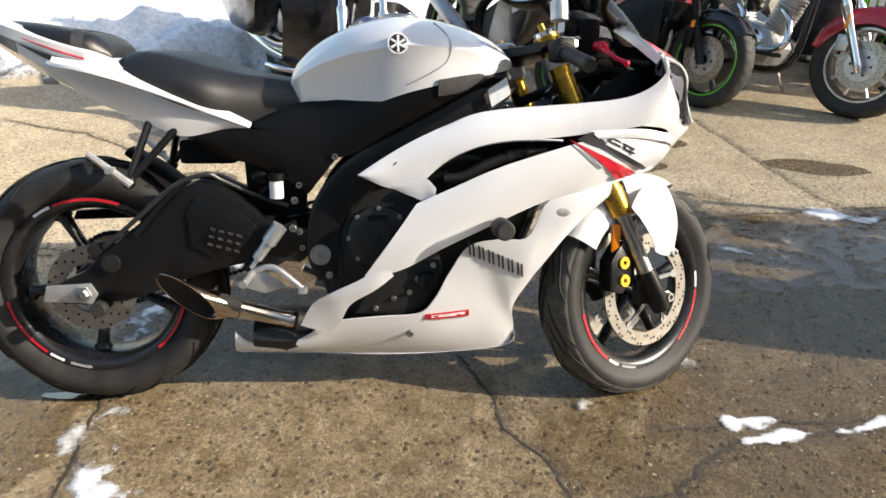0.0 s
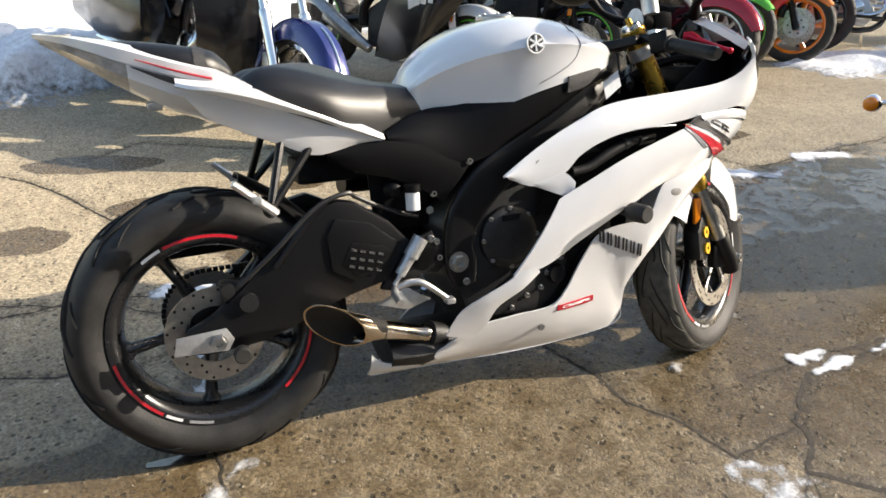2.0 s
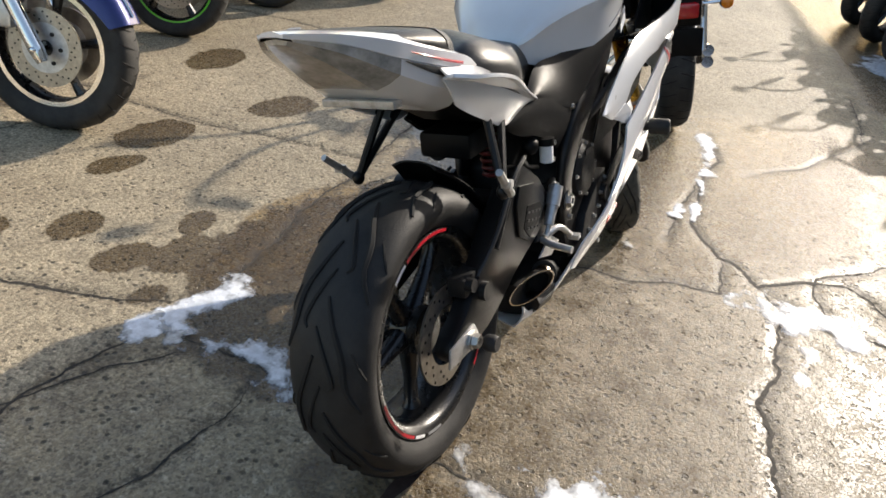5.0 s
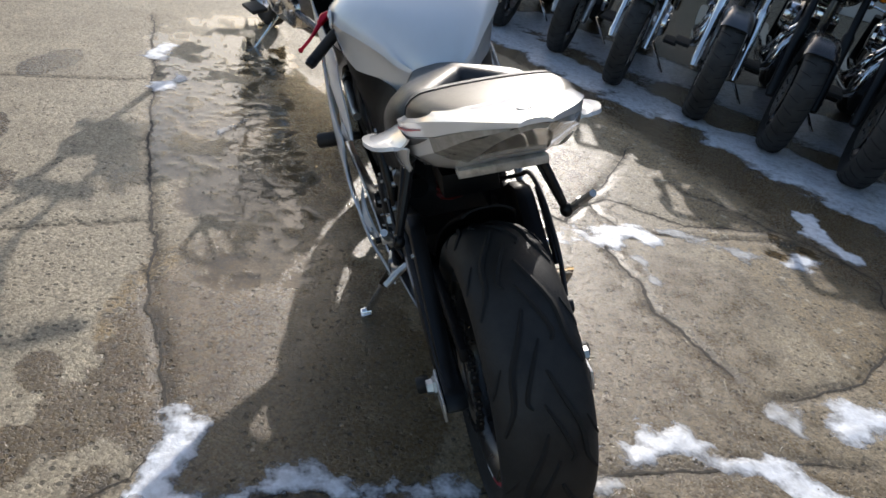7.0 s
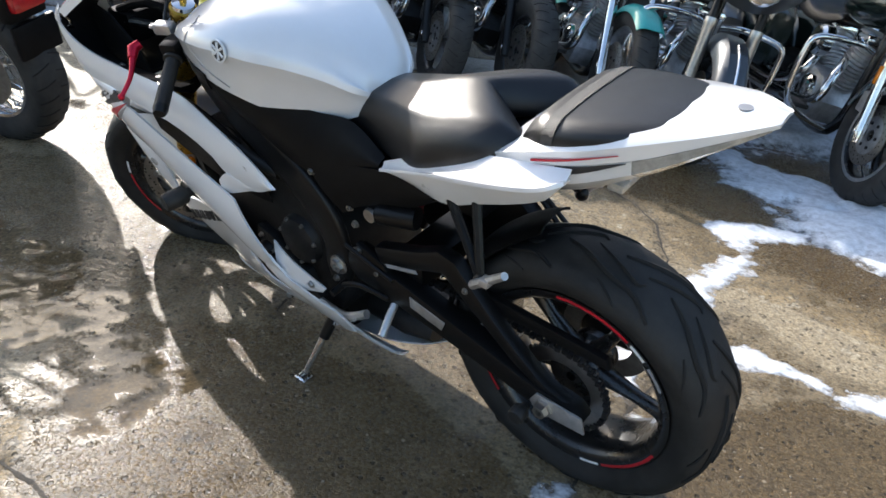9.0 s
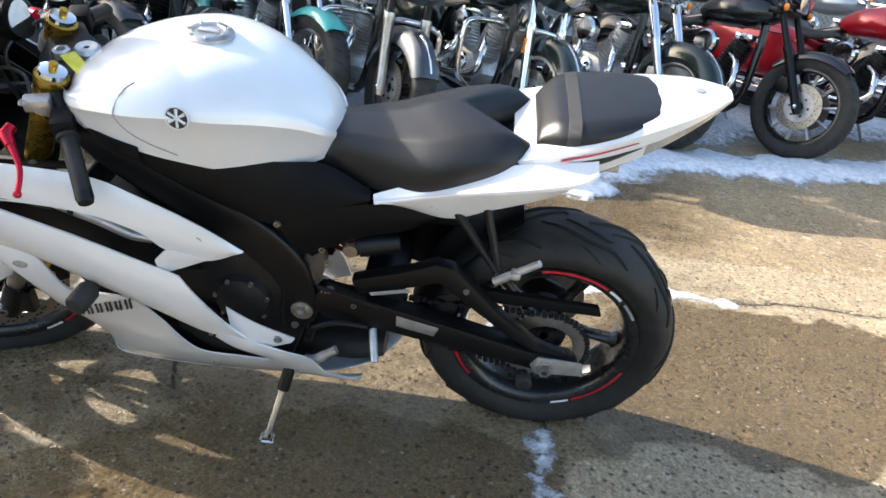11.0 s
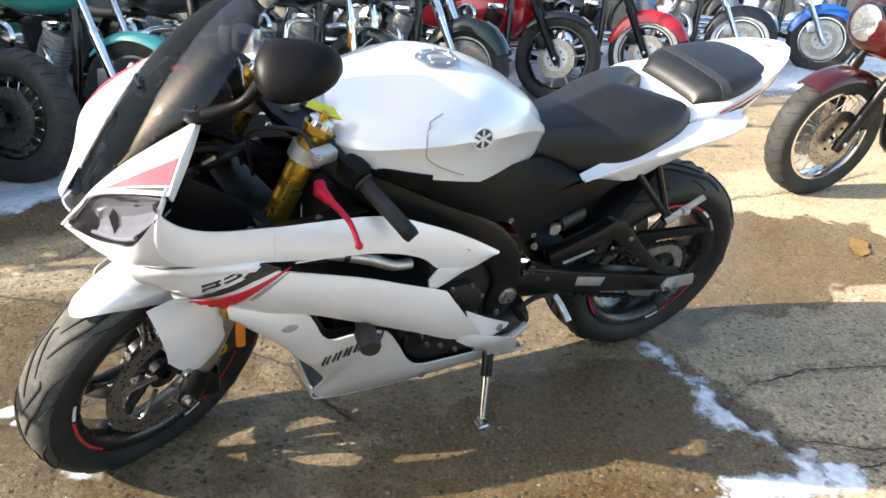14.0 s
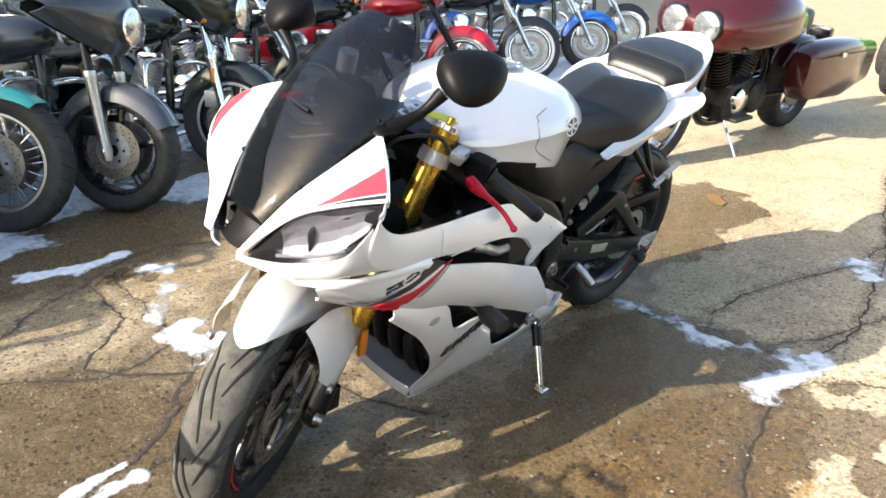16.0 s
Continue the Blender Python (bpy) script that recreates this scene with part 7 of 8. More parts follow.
def moto_wheel(parent, x, R, w, rim, kind, name, tyre_mat=RUBBERD, rim_mat=CHROME, stripe=None, disc=True, lipw=0.008):
    """A wheel standing at x; returns its object."""
    c = V(x, 0, R)
    h = w * 0.36
    bm = lathe([(rim + 0.004, h), (rim - 0.010, h), (rim - 0.024, h * 0.6), (rim - 0.024, -h * 0.6), (rim - 0.010, -h), (rim + 0.004, -h), (rim - 0.008, -h * 0.5), (rim - 0.008, h * 0.5)], "y", 44, center=c)
    wh = part(name, bm, rim_mat, parent)
    part("hub", lathe([(0.010, 0.06), (0.036, 0.055), (0.036, 0.035), (0.026, 0.025), (0.026, -0.025), (0.036, -0.035), (0.036, -0.055), (0.010, -0.06)], "y", 16, center=c), rim_mat, wh)
    part("tyre", lathe(tyre_profile(R, w, rim, 0.42), "y", 52, center=c), tyre_mat, wh, "black treaded tyre", 60)
    bm = bmesh.new()
    n_gr = 30
    for i in range(n_gr):
        a0 = 2 * math.pi * i / n_gr
        for s in (1, -1):
            P = []
            for q in range(5):
                b = s * (0.08 + 0.20 * q) * math.pi / 2 * 0.9
                r = R - (1 - math.cos(b)) ** 1.15 * (R - rim) * 0.42 + 0.0004
                a = a0 + 0.022 * q + (math.pi / n_gr if s < 0 else 0)
                P.append(c + V(r * math.cos(a), math.sin(b) * w / 2, r * math.sin(a)))
            tube(P, w * 0.02, 4, bm=bm)
    tagged(part("tread_pattern", bm, GROOVE, wh), kind="stuff")
    bm = bmesh.new()
    if kind == "spoke":
        for i in range(36):
            a, s = 2 * math.pi * i / 36, 1 if i % 2 else -1
            b = a + (0.5 if (i // 2) % 2 else -0.5)
            tube([c + V(0.034 * math.cos(b), s * 0.045, 0.034 * math.sin(b)), c + V((rim - 0.02) * math.cos(a), s * 0.006, (rim - 0.02) * math.sin(a))], 0.0022, 5, bm=bm)
        tagged(part("wire_spokes", bm, CHROME, wh, "bright wire spokes"), kind="stuff")
    elif kind == "solid":
        for s in (1, -1):
            lathe([(0.03, s * 0.050), (0.05, s * 0.045), (rim * 0.55, s * 0.030), (rim * 0.85, s * 0.026), (rim - 0.015, s * 0.030), (rim - 0.015, s * 0.020), (0.03, s * 0.02)], "y", 40, bm=bm, center=c)
            for i in range(30):
                a = 2 * math.pi * i / 30
                lathe([(0.001, 0), (0.007, 0), (0.007, 0.004 * s), (0.001, 0.004 * s)], "y", 6, bm=bm, center=c + V(rim * 0.86 * math.cos(a), s * 0.0265, rim * 0.86 * math.sin(a)))
        part("disc_face", bm, STEEL, wh, "bright solid disc wheel face")
    else:
        n = {"cast5": 5, "cast10": 10, "cast9": 9, "cast3": 3}[kind]
        for i in range(n):
            a = 2 * math.pi * i / n + 0.2
            d, t = V(math.cos(a), 0, math.sin(a)), V(-math.sin(a), 0, math.cos(a))
            k = 0.011 if n > 6 else 0.020
            secs = []
            for f, g in ((0.03, 1.0), (rim * 0.6, 0.8), (rim - 0.02, 1.25)):
                secs.append([c + d * f + t * (k * g * math.cos(q)) + V(0, 0.018 * math.sin(q), 0) for q in (2 * math.pi * j / 8 for j in range(8))])
            bm = bmesh.new()
            rings(bm, secs)
            part("spoke", bm, rim_mat if n < 9 else ALU, wh)
    if disc:
        for s in (1, -1):
            part("brake_disc", lathe([(0.148, s * 0.062), (0.095, s * 0.062), (0.095, s * 0.067), (0.148, s * 0.067)], "y", 36, center=c), DISC, wh, "steel brake disc")
            bm = lathe([(0.096, s * 0.060), (0.03, s * 0.058), (0.03, s * 0.064), (0.096, s * 0.066)], "y", 24, center=c)
            part("disc_carrier", bm, ALU if kind != "spoke" else STEEL, wh)
            if name == "front_wheel":
                bm = bmesh.new()
                for i in range(44):
                    a = 2 * math.pi * i / 44
                    r = 0.106 + 0.014 * (i % 3)
                    lathe([(0.0004, 0), (0.0042, 0), (0.0042, 0.0008 * s), (0.0004, 0.0008 * s)], "y", 6, bm=bm, center=c + V(r * math.cos(a), s * 0.0668, r * math.sin(a)))
                for i in range(6):
                    a = 2 * math.pi * i / 6
                    lathe([(0.0004, 0), (0.0085, 0), (0.0075, 0.006 * s), (0.0004, 0.006 * s)], "y", 8, bm=bm, center=c + V(0.062 * math.cos(a), s * 0.0645, 0.062 * math.sin(a)))
                tagged(part("disc_drilling", bm, ENGINE, wh, "drilled holes and bolts of the disc"), kind="stuff")
    if stripe:
        for s in (1, -1):
            part("rim_stripe", lathe([(rim + 0.002, s * (h + 0.001)), (rim - lipw, s * (h + 0.001)), (rim - lipw, s * (h + 0.002)), (rim + 0.002, s * (h + 0.002))], "y", 44, center=c), stripe, wh)
    return wh


def fender_mesh(x, R, w, a0, a1, gap=0.022, drop=0.07, tip=0.6):
    """A valanced mudguard over a wheel at x, from angle a0 to a1 in degrees."""
    secs = []
    for i in range(21):
        f = i / 20
        a = radians(a0 + (a1 - a0) * f)
        hw = w / 2 + 0.018
        e = drop * (1 - (1 - tip) * abs(2 * f - 1) ** 3)
        ring = []
        for off in (0.0, -0.004):
            rr = []
            for j in range(11):
                q = j / 5 - 1
                r = R + gap + off - e * max(0, abs(q) - 0.35) ** 1.6 * 2.0
                rr.append(V(x + r * math.cos(a), (hw + off) * math.sin(q * 1.4) / math.sin(1.4), R + r * math.sin(a)))
            ring += rr if off == 0 else rr[::-1]
        secs.append(ring)
    return loft(secs)


def cruiser(label, place, heading, paint="black", fpaint=None, wheel="spoke", R=0.335, w=0.13, rim=0.225, rake=28, forkm=CHROME, fender="full", head="single", crash=False, bags=False, wb=1.62, lean=9, screen=False,
            rimm=CHROME, whitewall=False, tourpack=False, lower=False, bars=0.30, tail=False, category="motorcycle", tyre_mat=RUBBERD, mirrors=True, nacelle=False, lip=None, lampz=0.80, reflector=False, bright=None):
    """A cruiser or tourer on its side stand; place is its front tyre's contact, heading in degrees."""
    body = PAINT[paint]
    fp = PAINT[fpaint or paint]
    b = tagged(new("touring_motorcycle" if (bags or tourpack) else "cruiser_motorcycle"), label, category, "parked motorcycles in the yard")
    fw_ = moto_wheel(b, 0, R, w, rim, wheel, "front_wheel", tyre_mat, rimm, lip, lipw=0.016)
    if whitewall:
        for s in (1, -1):
            part("whitewall", lathe([(rim + 0.045, s * w * 0.475), (rim + 0.012, s * w * 0.45), (rim + 0.012, s * w * 0.46), (rim + 0.045, s * w * 0.49)], "y", 44, center=(0, 0, R)), DECALW, fw_, "white sidewall band")
    xr = -wb
    Rr = 0.33
    rw_ = moto_wheel(b, xr, Rr, 0.16, 0.21, wheel if wheel != "cast10" else "cast5", "rear_wheel", tyre_mat, rimm, lip, lipw=0.016)
    bright = forkm is CHROME if bright is None else bright
    ra = radians(rake)
    ax = V(-math.sin(ra), 0, math.cos(ra))
    L = 0.80 / math.cos(ra)
    for s in (1, -1):
        p = V(0, s * (w / 2 + 0.052), R)
        leg = part("fork_leg", tube([p + ax * -0.05, p + ax * 0.0, p + ax * 0.03, p + ax * 0.36, p + ax * 0.37, p + ax * 0.40], [0.022, 0.030, 0.028, 0.030, 0.033, 0.031], 14), forkm, b, "fork leg")
        part("fork_stanchion", tube([p + ax * 0.38, p + ax * L * 0.98], 0.0215 if not nacelle else 0.034, 14), CHROME if forkm is CHROME else BLACKF, leg)
        part("axle_cap", ball(p + V(0, s * 0.012, 0), (0.020, 0.022, 0.020), 10), CHROME, leg)
        part("caliper", box(p + ax * 0.14 + V(-0.06, -s * 0.012, -0.01), (0.08, 0.05, 0.10), 0.012), BLACKF if forkm is not CHROME else ALU, leg, "brake caliper")
        if reflector:
            part("fork_reflector", box(p + ax * 0.27 + V(0, s * 0.030, 0), (0.022, 0.008, 0.085), 0.003, None), AMBER, leg, "amber reflector")
    top = V(0, 0, R) + ax * L
    low = V(0, 0, R) + ax * (L * 0.70)
    for q, nm in ((top, "upper_clamp"), (low, "lower_clamp")):
        part(nm, box(q + V(-0.03, 0, 0), (0.09, w + 0.20, 0.035), 0.010), forkm if forkm is CHROME else BLACKF, b)
    if fender == "full":
        fm = part("front_mudguard", fender_mesh(0, R, w, 168, 22, 0.024, 0.10), fp, b, "painted valanced front mudguard")
        part("mudguard_trim", tube([V(0, s_ * 0, 0) + V((R + 0.027) * math.cos(a), 0, R + (R + 0.027) * math.sin(a)) for s_, a in ((1, radians(t)) for t in range(26, 74, 6))], 0.006, 6), CHROME, fm)
    elif fender == "short":
        part("front_mudguard", fender_mesh(0, R, w, 140, 50, 0.020, 0.05), fp, b, "short front mudguard")
    # tank, seat, frame
    tz = 0.86
    xt = -0.62
    secs = []
    for u, hw, hz in spline([(0.28, 0.05, 0.05), (0.22, 0.10, 0.10), (0.08, 0.145, 0.135), (-0.10, 0.150, 0.130), (-0.24, 0.10, 0.085), (-0.30, 0.05, 0.04)], 18):
        secs.append([V(xt + u, hw * math.cos(t), tz + hz * (math.sin(t) if math.sin(t) > 0 else 0.75 * math.sin(t)) + 0.10 * u) for t in (2 * math.pi * j / 20 for j in range(20))])
    tk = part("fuel_tank", loft(secs), body, b, "teardrop fuel tank", 60)
    part("tank_console", box(V(xt - 0.02, 0, tz + 0.133), (0.24, 0.06, 0.02), 0.008), CHROME, tk)
    sb = pad(-1.58, -0.86, [0.09, 0.135, 0.150, 0.150, 0.13, 0.10, 0.07], [0.90, 0.905, 0.88, 0.80, 0.765, 0.77, 0.80] if not tail else [0.80, 0.80, 0.80, 0.77, 0.755, 0.77, 0.80], [0.80, 0.78, 0.75, 0.71, 0.69, 0.70, 0.74] if not tail else [0.72, 0.71, 0.70, 0.69, 0.68, 0.70, 0.74], 0.03)
    part("seat", sb, VINYL, b, "black stepped seat", 60)
    part("frame_tube", tube([V(-0.45, 0, 0.95), V(-0.42, 0, 0.60), V(-0.50, 0, 0.22), V(-1.0, 0, 0.20), V(-1.25, 0, 0.36), V(-1.15, 0, 0.70), V(-0.6, 0, 0.86)], 0.028, 10, 30), BLACKG, b, "black frame tube")
    # engine: crankcase, gearbox, two finned cylinders, covers
    eng = part("engine", extrude([(-0.98, 0.24), (-1.02, 0.42), (-0.86, 0.50), (-0.60, 0.46), (-0.52, 0.34), (-0.58, 0.22)], -0.13, 0.13, bevel=0.03), ALU if bright else ENGINE, b, "air-cooled twin engine")
    for k, tlt in ((-0.62, 0.38), (-0.86, -0.40)):
        dvec = V(math.sin(tlt), 0, math.cos(tlt))
        o = V(k, 0, 0.46)
        fins = [(0.022 * i + d, 0.070 if d in (-0.001, 0.010) else 0.088 if i < 8 else 0.082) for i in range(11) for d in (-0.001, 0.0, 0.009, 0.010)]
        part("cylinder", tube([o + dvec * h for h, r in fins], [r for h, r in fins], 18), ALU if bright else BLACKF, eng, "finned cylinder")
        part("rocker_cover", box(o + dvec * 0.26, (0.13, 0.15, 0.05), 0.018, None), CHROME, eng, "chrome rocker cover")
    for s in (1, -1):
        part("side_cover", lathe([(0.001, s * 0.175), (0.06, s * 0.173), (0.085, s * 0.155), (0.09, s * 0.12), (0.001, s * 0.12)], "y", 24, center=(-0.70, 0, 0.36)), CHROME, eng, "chrome engine cover")
        part("primary_cover", lathe([(0.001, s * 0.165), (0.085, s * 0.163), (0.11, s * 0.145), (0.115, s * 0.11), (0.001, s * 0.11)], "y", 24, center=(-0.93, 0, 0.36)), CHROME if bright else ENGINE, eng)
    part("air_cleaner", lathe([(0.001, -0.21), (0.07, -0.208), (0.085, -0.19), (0.085, -0.14), (0.001, -0.14)], "y", 26, center=(-0.73, 0, 0.62)), CHROME, eng, "round chrome air cleaner")
    for k, zo in ((-0.58, 0.0), (-0.90, 0.06)):
        part("exhaust_pipe", tube([V(k, -0.06, 0.58), V(k + 0.10, -0.13, 0.50), V(k + 0.06, -0.17, 0.33 + zo), V(-1.15, -0.185, 0.26 + zo), V((-2.0 if not tail else -1.45) * wb / 1.62, -0.20, 0.27 + zo)], [0.022, 0.024, 0.026, 0.042, 0.042] if not tail else [0.022, 0.023, 0.024, 0.030, 0.032], 12, 26), CHROME, b, "chrome exhaust pipe")
    part("rear_mudguard", fender_mesh(xr, Rr, 0.17, 128 if tail else 185, 28, 0.035, 0.12), body if not tail else BLACKG, b, "painted rear mudguard")
    lz = 0.68 if not tail else 0.645
    tl = part("tail_lamp", box(V(xr - 0.30, 0, lz), (0.05, 0.15, 0.07), 0.016), REDLENS, b, "red tail lamp")
    part("lamp_housing", box(V(xr - 0.265, 0, lz - 0.01), (0.06, 0.18, 0.13), 0.014), BLACKG if not tail else BLACKP, tl)
    for s in (1, -1):
        part("rear_signal", merge(tube([V(xr - 0.25, s * 0.06, 0.66), V(xr - 0.27, s * 0.17, 0.67)], 0.009, 8), ball(V(xr - 0.28, s * 0.195, 0.67), (0.035, 0.032, 0.032), 12)), CHROME, b, "rear turn signal")
        part("signal_lens", ball(V(xr - 0.302, s * 0.195, 0.67), (0.022, 0.027, 0.027), 12), AMBER, b)
        part("shock_absorber", tube([V(xr + 0.06, s * 0.15, 0.36), V(xr + 0.16, s * 0.15, 0.66)], 0.026, 10), CHROME if forkm is CHROME else BLACKF, b)
        part("swing_arm", tube([V(xr, s * 0.13, Rr), V(-1.05, s * 0.13, 0.36)], 0.022, 8), BLACKG, b)
        part("footboard", box(V(-0.55, s * 0.24, 0.30), (0.22, 0.10, 0.025), 0.010), RUBBER, b, "rubber footboard")
    # handlebar, controls, mirrors
    hb0 = top + V(-0.05, 0, 0.03)
    part("handlebar", tube([V(-0.36, 0.40, 0) + V(hb0.x, 0, hb0.z + bars * 0.6), V(-0.16, 0.36, 0) + V(hb0.x, 0, hb0.z + bars), V(-0.05, 0.12, 0) + V(hb0.x, 0, hb0.z + bars * 0.5), hb0 + V(0, 0.06, 0), hb0 + V(0, -0.06, 0), V(-0.05, -0.12, 0) + V(hb0.x, 0, hb0.z + bars * 0.5), V(-0.16, -0.36, 0) + V(hb0.x, 0, hb0.z + bars), V(-0.36, -0.40, 0) + V(hb0.x, 0, hb0.z + bars * 0.6)], 0.0135, 10, 40), CHROME if forkm is CHROME else BLACKF, b, "wide handlebar")
    for s in (1, -1):
        ge, gs = V(hb0.x - 0.36, s * 0.40, hb0.z + bars * 0.6), V(hb0.x - 0.24, s * 0.375, hb0.z + bars * 0.85)
        part("grip", tube([ge, gs], 0.018, 12), RUBBER, b, "black grip")
        part("lever", tube([gs + V(0.05, -s * 0.03, 0.0), gs + V(0.02, s * 0.03, -0.02), ge + V(0.05, s * 0.0, 0.0)], 0.006, 6, 8), CHROME, b)
        if mirrors:
            part("mirror", merge(tube([gs, gs + V(-0.02, s * 0.06, 0.12)], 0.005, 6), ball(gs + V(-0.02, s * 0.07, 0.15), (0.015, 0.055, 0.038), 12)), CHROME if forkm is CHROME else BLACKP, b, "rear-view mirror")
        sg = low + V(0.03, s * 0.19, 0.02)
        part("front_signal", merge(tube([low + V(0, s * 0.09, 0.02), sg], 0.008, 8), ball(sg, (0.034, 0.030, 0.030), 12)), CHROME if forkm is CHROME else BLACKF, b, "front turn signal")
        part("signal_lens", ball(sg + V(0.022, 0, 0), (0.020, 0.025, 0.025), 12), AMBER, b, "amber signal lens")
    hc = V(0, 0, R) + ax * (L * lampz) + V(0.12, 0, 0.02)
    if head in ("single", "batwing"):
        hc = hc + V(0.085 if head == "batwing" else 0.0, 0, 0)
        hl = part("headlamp", lathe([(0.02, -0.12), (0.06, -0.10), (0.085, -0.05), (0.092, 0.0), (0.098, 0.012), (0.090, 0.018), (0.02, 0.018)], "x", 28, center=hc), CHROME, b, "round chrome headlamp")
        part("lamp_face", lathe([(0.001, 0.030), (0.05, 0.027), (0.088, 0.016), (0.088, 0.010), (0.001, 0.010)], "x", 28, center=hc), GLASSH, hl, "round headlamp glass")
    if nacelle:
        part("headlamp_nacelle", loft([[hc + V(dx, wy * math.cos(t), dz + hz * math.sin(t)) for t in (2 * math.pi * j / 20 for j in range(20))] for dx, wy, hz, dz in ((0.0, 0.10, 0.10, 0), (-0.06, 0.125, 0.115, 0.0), (-0.14, 0.13, 0.11, 0.01), (-0.22, 0.09, 0.07, 0.02))]), CHROME if forkm is CHROME else body, b, "headlamp nacelle", 60)
    if head == "batwing":
        hc = hc - V(0.085, 0, 0)
        T_, B_ = [], []
        for q in np.linspace(-1, 1, 15):
            y = 0.36 * q
            back = -0.20 * abs(q) ** 1.8
            T_.append((hc.x + 0.03 + back, y, hc.z + 0.20 - 0.10 * abs(q) ** 2.5))
            B_.append((hc.x + 0.0 + back, y, hc.z - 0.10 - 0.04 * math.cos(q * 3.0) + 0.10 * abs(q) ** 3))
        fr_ = part("front_fairing", strip(T_, B_, 30, 9, 0.07, 0.008, (1, 0, 0)), fp, b, "batwing front fairing", 60)
        part("fairing_back", strip([(p[0] - 0.09, p[1] * 0.93, p[2] - 0.01) for p in T_], [(p[0] - 0.07, p[1] * 0.93, p[2] + 0.02) for p in B_], 20, 5, 0, 0.01, (1, 0, 0)), BLACKP, fr_)
        part("fairing_top", strip([(p[0] - 0.01, p[1], p[2]) for p in T_], [(p[0] - 0.12, p[1] * 0.92, p[2] + 0.0) for p in T_], 20, 4, 0.01, 0.006, (0, 0, 1)), fp, fr_, smooth=60)
        part("wind_deflector", strip([(p[0] - 0.10, p[1] * 0.75, p[2] + 0.15 - 0.05 * abs(p[1] / 0.36) ** 2) for p in T_], [(p[0] - 0.01, p[1] * 0.8, p[2] - 0.01) for p in T_], 20, 4, 0.01, 0.004, (1, 0, 0)), SMOKE, fr_, "smoked wind deflector", 60)
    if head == "shark":
        hc = hc + V(-0.13, 0, -0.17)
        secs = []
        for u, hw, zt, zb in spline([(0.30, 0.10, 0.04, -0.05), (0.25, 0.24, 0.10, -0.13), (0.12, 0.34, 0.19, -0.15), (-0.05, 0.40, 0.26, -0.13), (-0.25, 0.41, 0.28, -0.10), (-0.42, 0.37, 0.25, -0.05)], 20):
            ring = []
            for j in range(24):
                t = 2 * math.pi * j / 24
                cy = math.copysign(abs(math.cos(t)) ** 0.7, math.cos(t))
                sz = math.copysign(abs(math.sin(t)) ** 0.8, math.sin(t))
                ring.append(V(hc.x - 0.05 + u, hw * cy, hc.z + (zt if sz > 0 else -zb) * sz))
            secs.append(ring)
        fr_ = part("front_fairing", loft(secs), body, b, "large painted frame-mounted fairing", 60)
        for s in (1, -1):
            q = V(hc.x + 0.232, s * 0.105, hc.z + 0.012)
            part("headlamp", lathe([(0.001, 0.03), (0.06, 0.028), (0.088, 0.010), (0.090, -0.02), (0.001, -0.02)], "x", 26, center=q), GLASSH, fr_, "round clear headlamp")
            part("headlamp_rim", lathe([(0.088, 0.012), (0.098, 0.004), (0.098, -0.04), (0.088, -0.04)], "x", 26, center=q), BLACKG, fr_)
            part("vent", box(V(hc.x + 0.05, s * 0.30, hc.z - 0.10), (0.10, 0.03, 0.03), 0.01), BLACKP, fr_)
        part("wind_deflector", strip([(hc.x - 0.22, 0.22, hc.z + 0.42), (hc.x - 0.17, 0.0, hc.z + 0.47), (hc.x - 0.22, -0.22, hc.z + 0.42)], [(hc.x - 0.12, 0.28, hc.z + 0.22), (hc.x + 0.02, 0.0, hc.z + 0.25), (hc.x - 0.12, -0.28, hc.z + 0.22)], 16, 5, 0.02, 0.004, (1, 0, 0)), SMOKE, fr_, "smoked wind deflector", 60)
    if screen:
        part("windshield", strip([(hc.x - 0.22, 0.22, hc.z + 0.48), (hc.x - 0.16, 0.0, hc.z + 0.54), (hc.x - 0.22, -0.22, hc.z + 0.48)], [(hc.x - 0.08, 0.24, hc.z + 0.02), (hc.x + 0.01, 0.0, hc.z + 0.06), (hc.x - 0.08, -0.24, hc.z + 0.02)], 16, 6, 0.02, 0.004, (1, 0, 0)), LENS, b, "clear windshield", 60)
    if crash:
        for s in (1, -1):
            part("crash_bar", tube([V(-0.40, s * 0.05, 0.66), V(-0.36, s * 0.16, 0.68), V(-0.34, s * 0.36, 0.66), V(-0.335, s * 0.40, 0.58), V(-0.34, s * 0.38, 0.36), V(-0.38, s * 0.26, 0.27), V(-0.46, s * 0.06, 0.22)], 0.0165, 12, 34), CHROME, b, "chrome crash bar")
    if lower:
        for s in (1, -1):
            part("leg_shield", strip([(-0.28, s * 0.10, 0.72), (-0.31, s * 0.24, 0.73), (-0.40, s * 0.38, 0.68)], [(-0.32, s * 0.10, 0.30), (-0.35, s * 0.22, 0.30), (-0.44, s * 0.34, 0.34)], 10, 8, 0.03, 0.010, (1, 0, 0)), BLACKG, b, "black leg shield", 60)
            part("engine_guard", tube([V(-0.34, s * 0.08, 0.30), V(-0.36, s * 0.34, 0.31), V(-0.50, s * 0.40, 0.30)], 0.016, 10, 12), CHROME, b, "chrome guard")
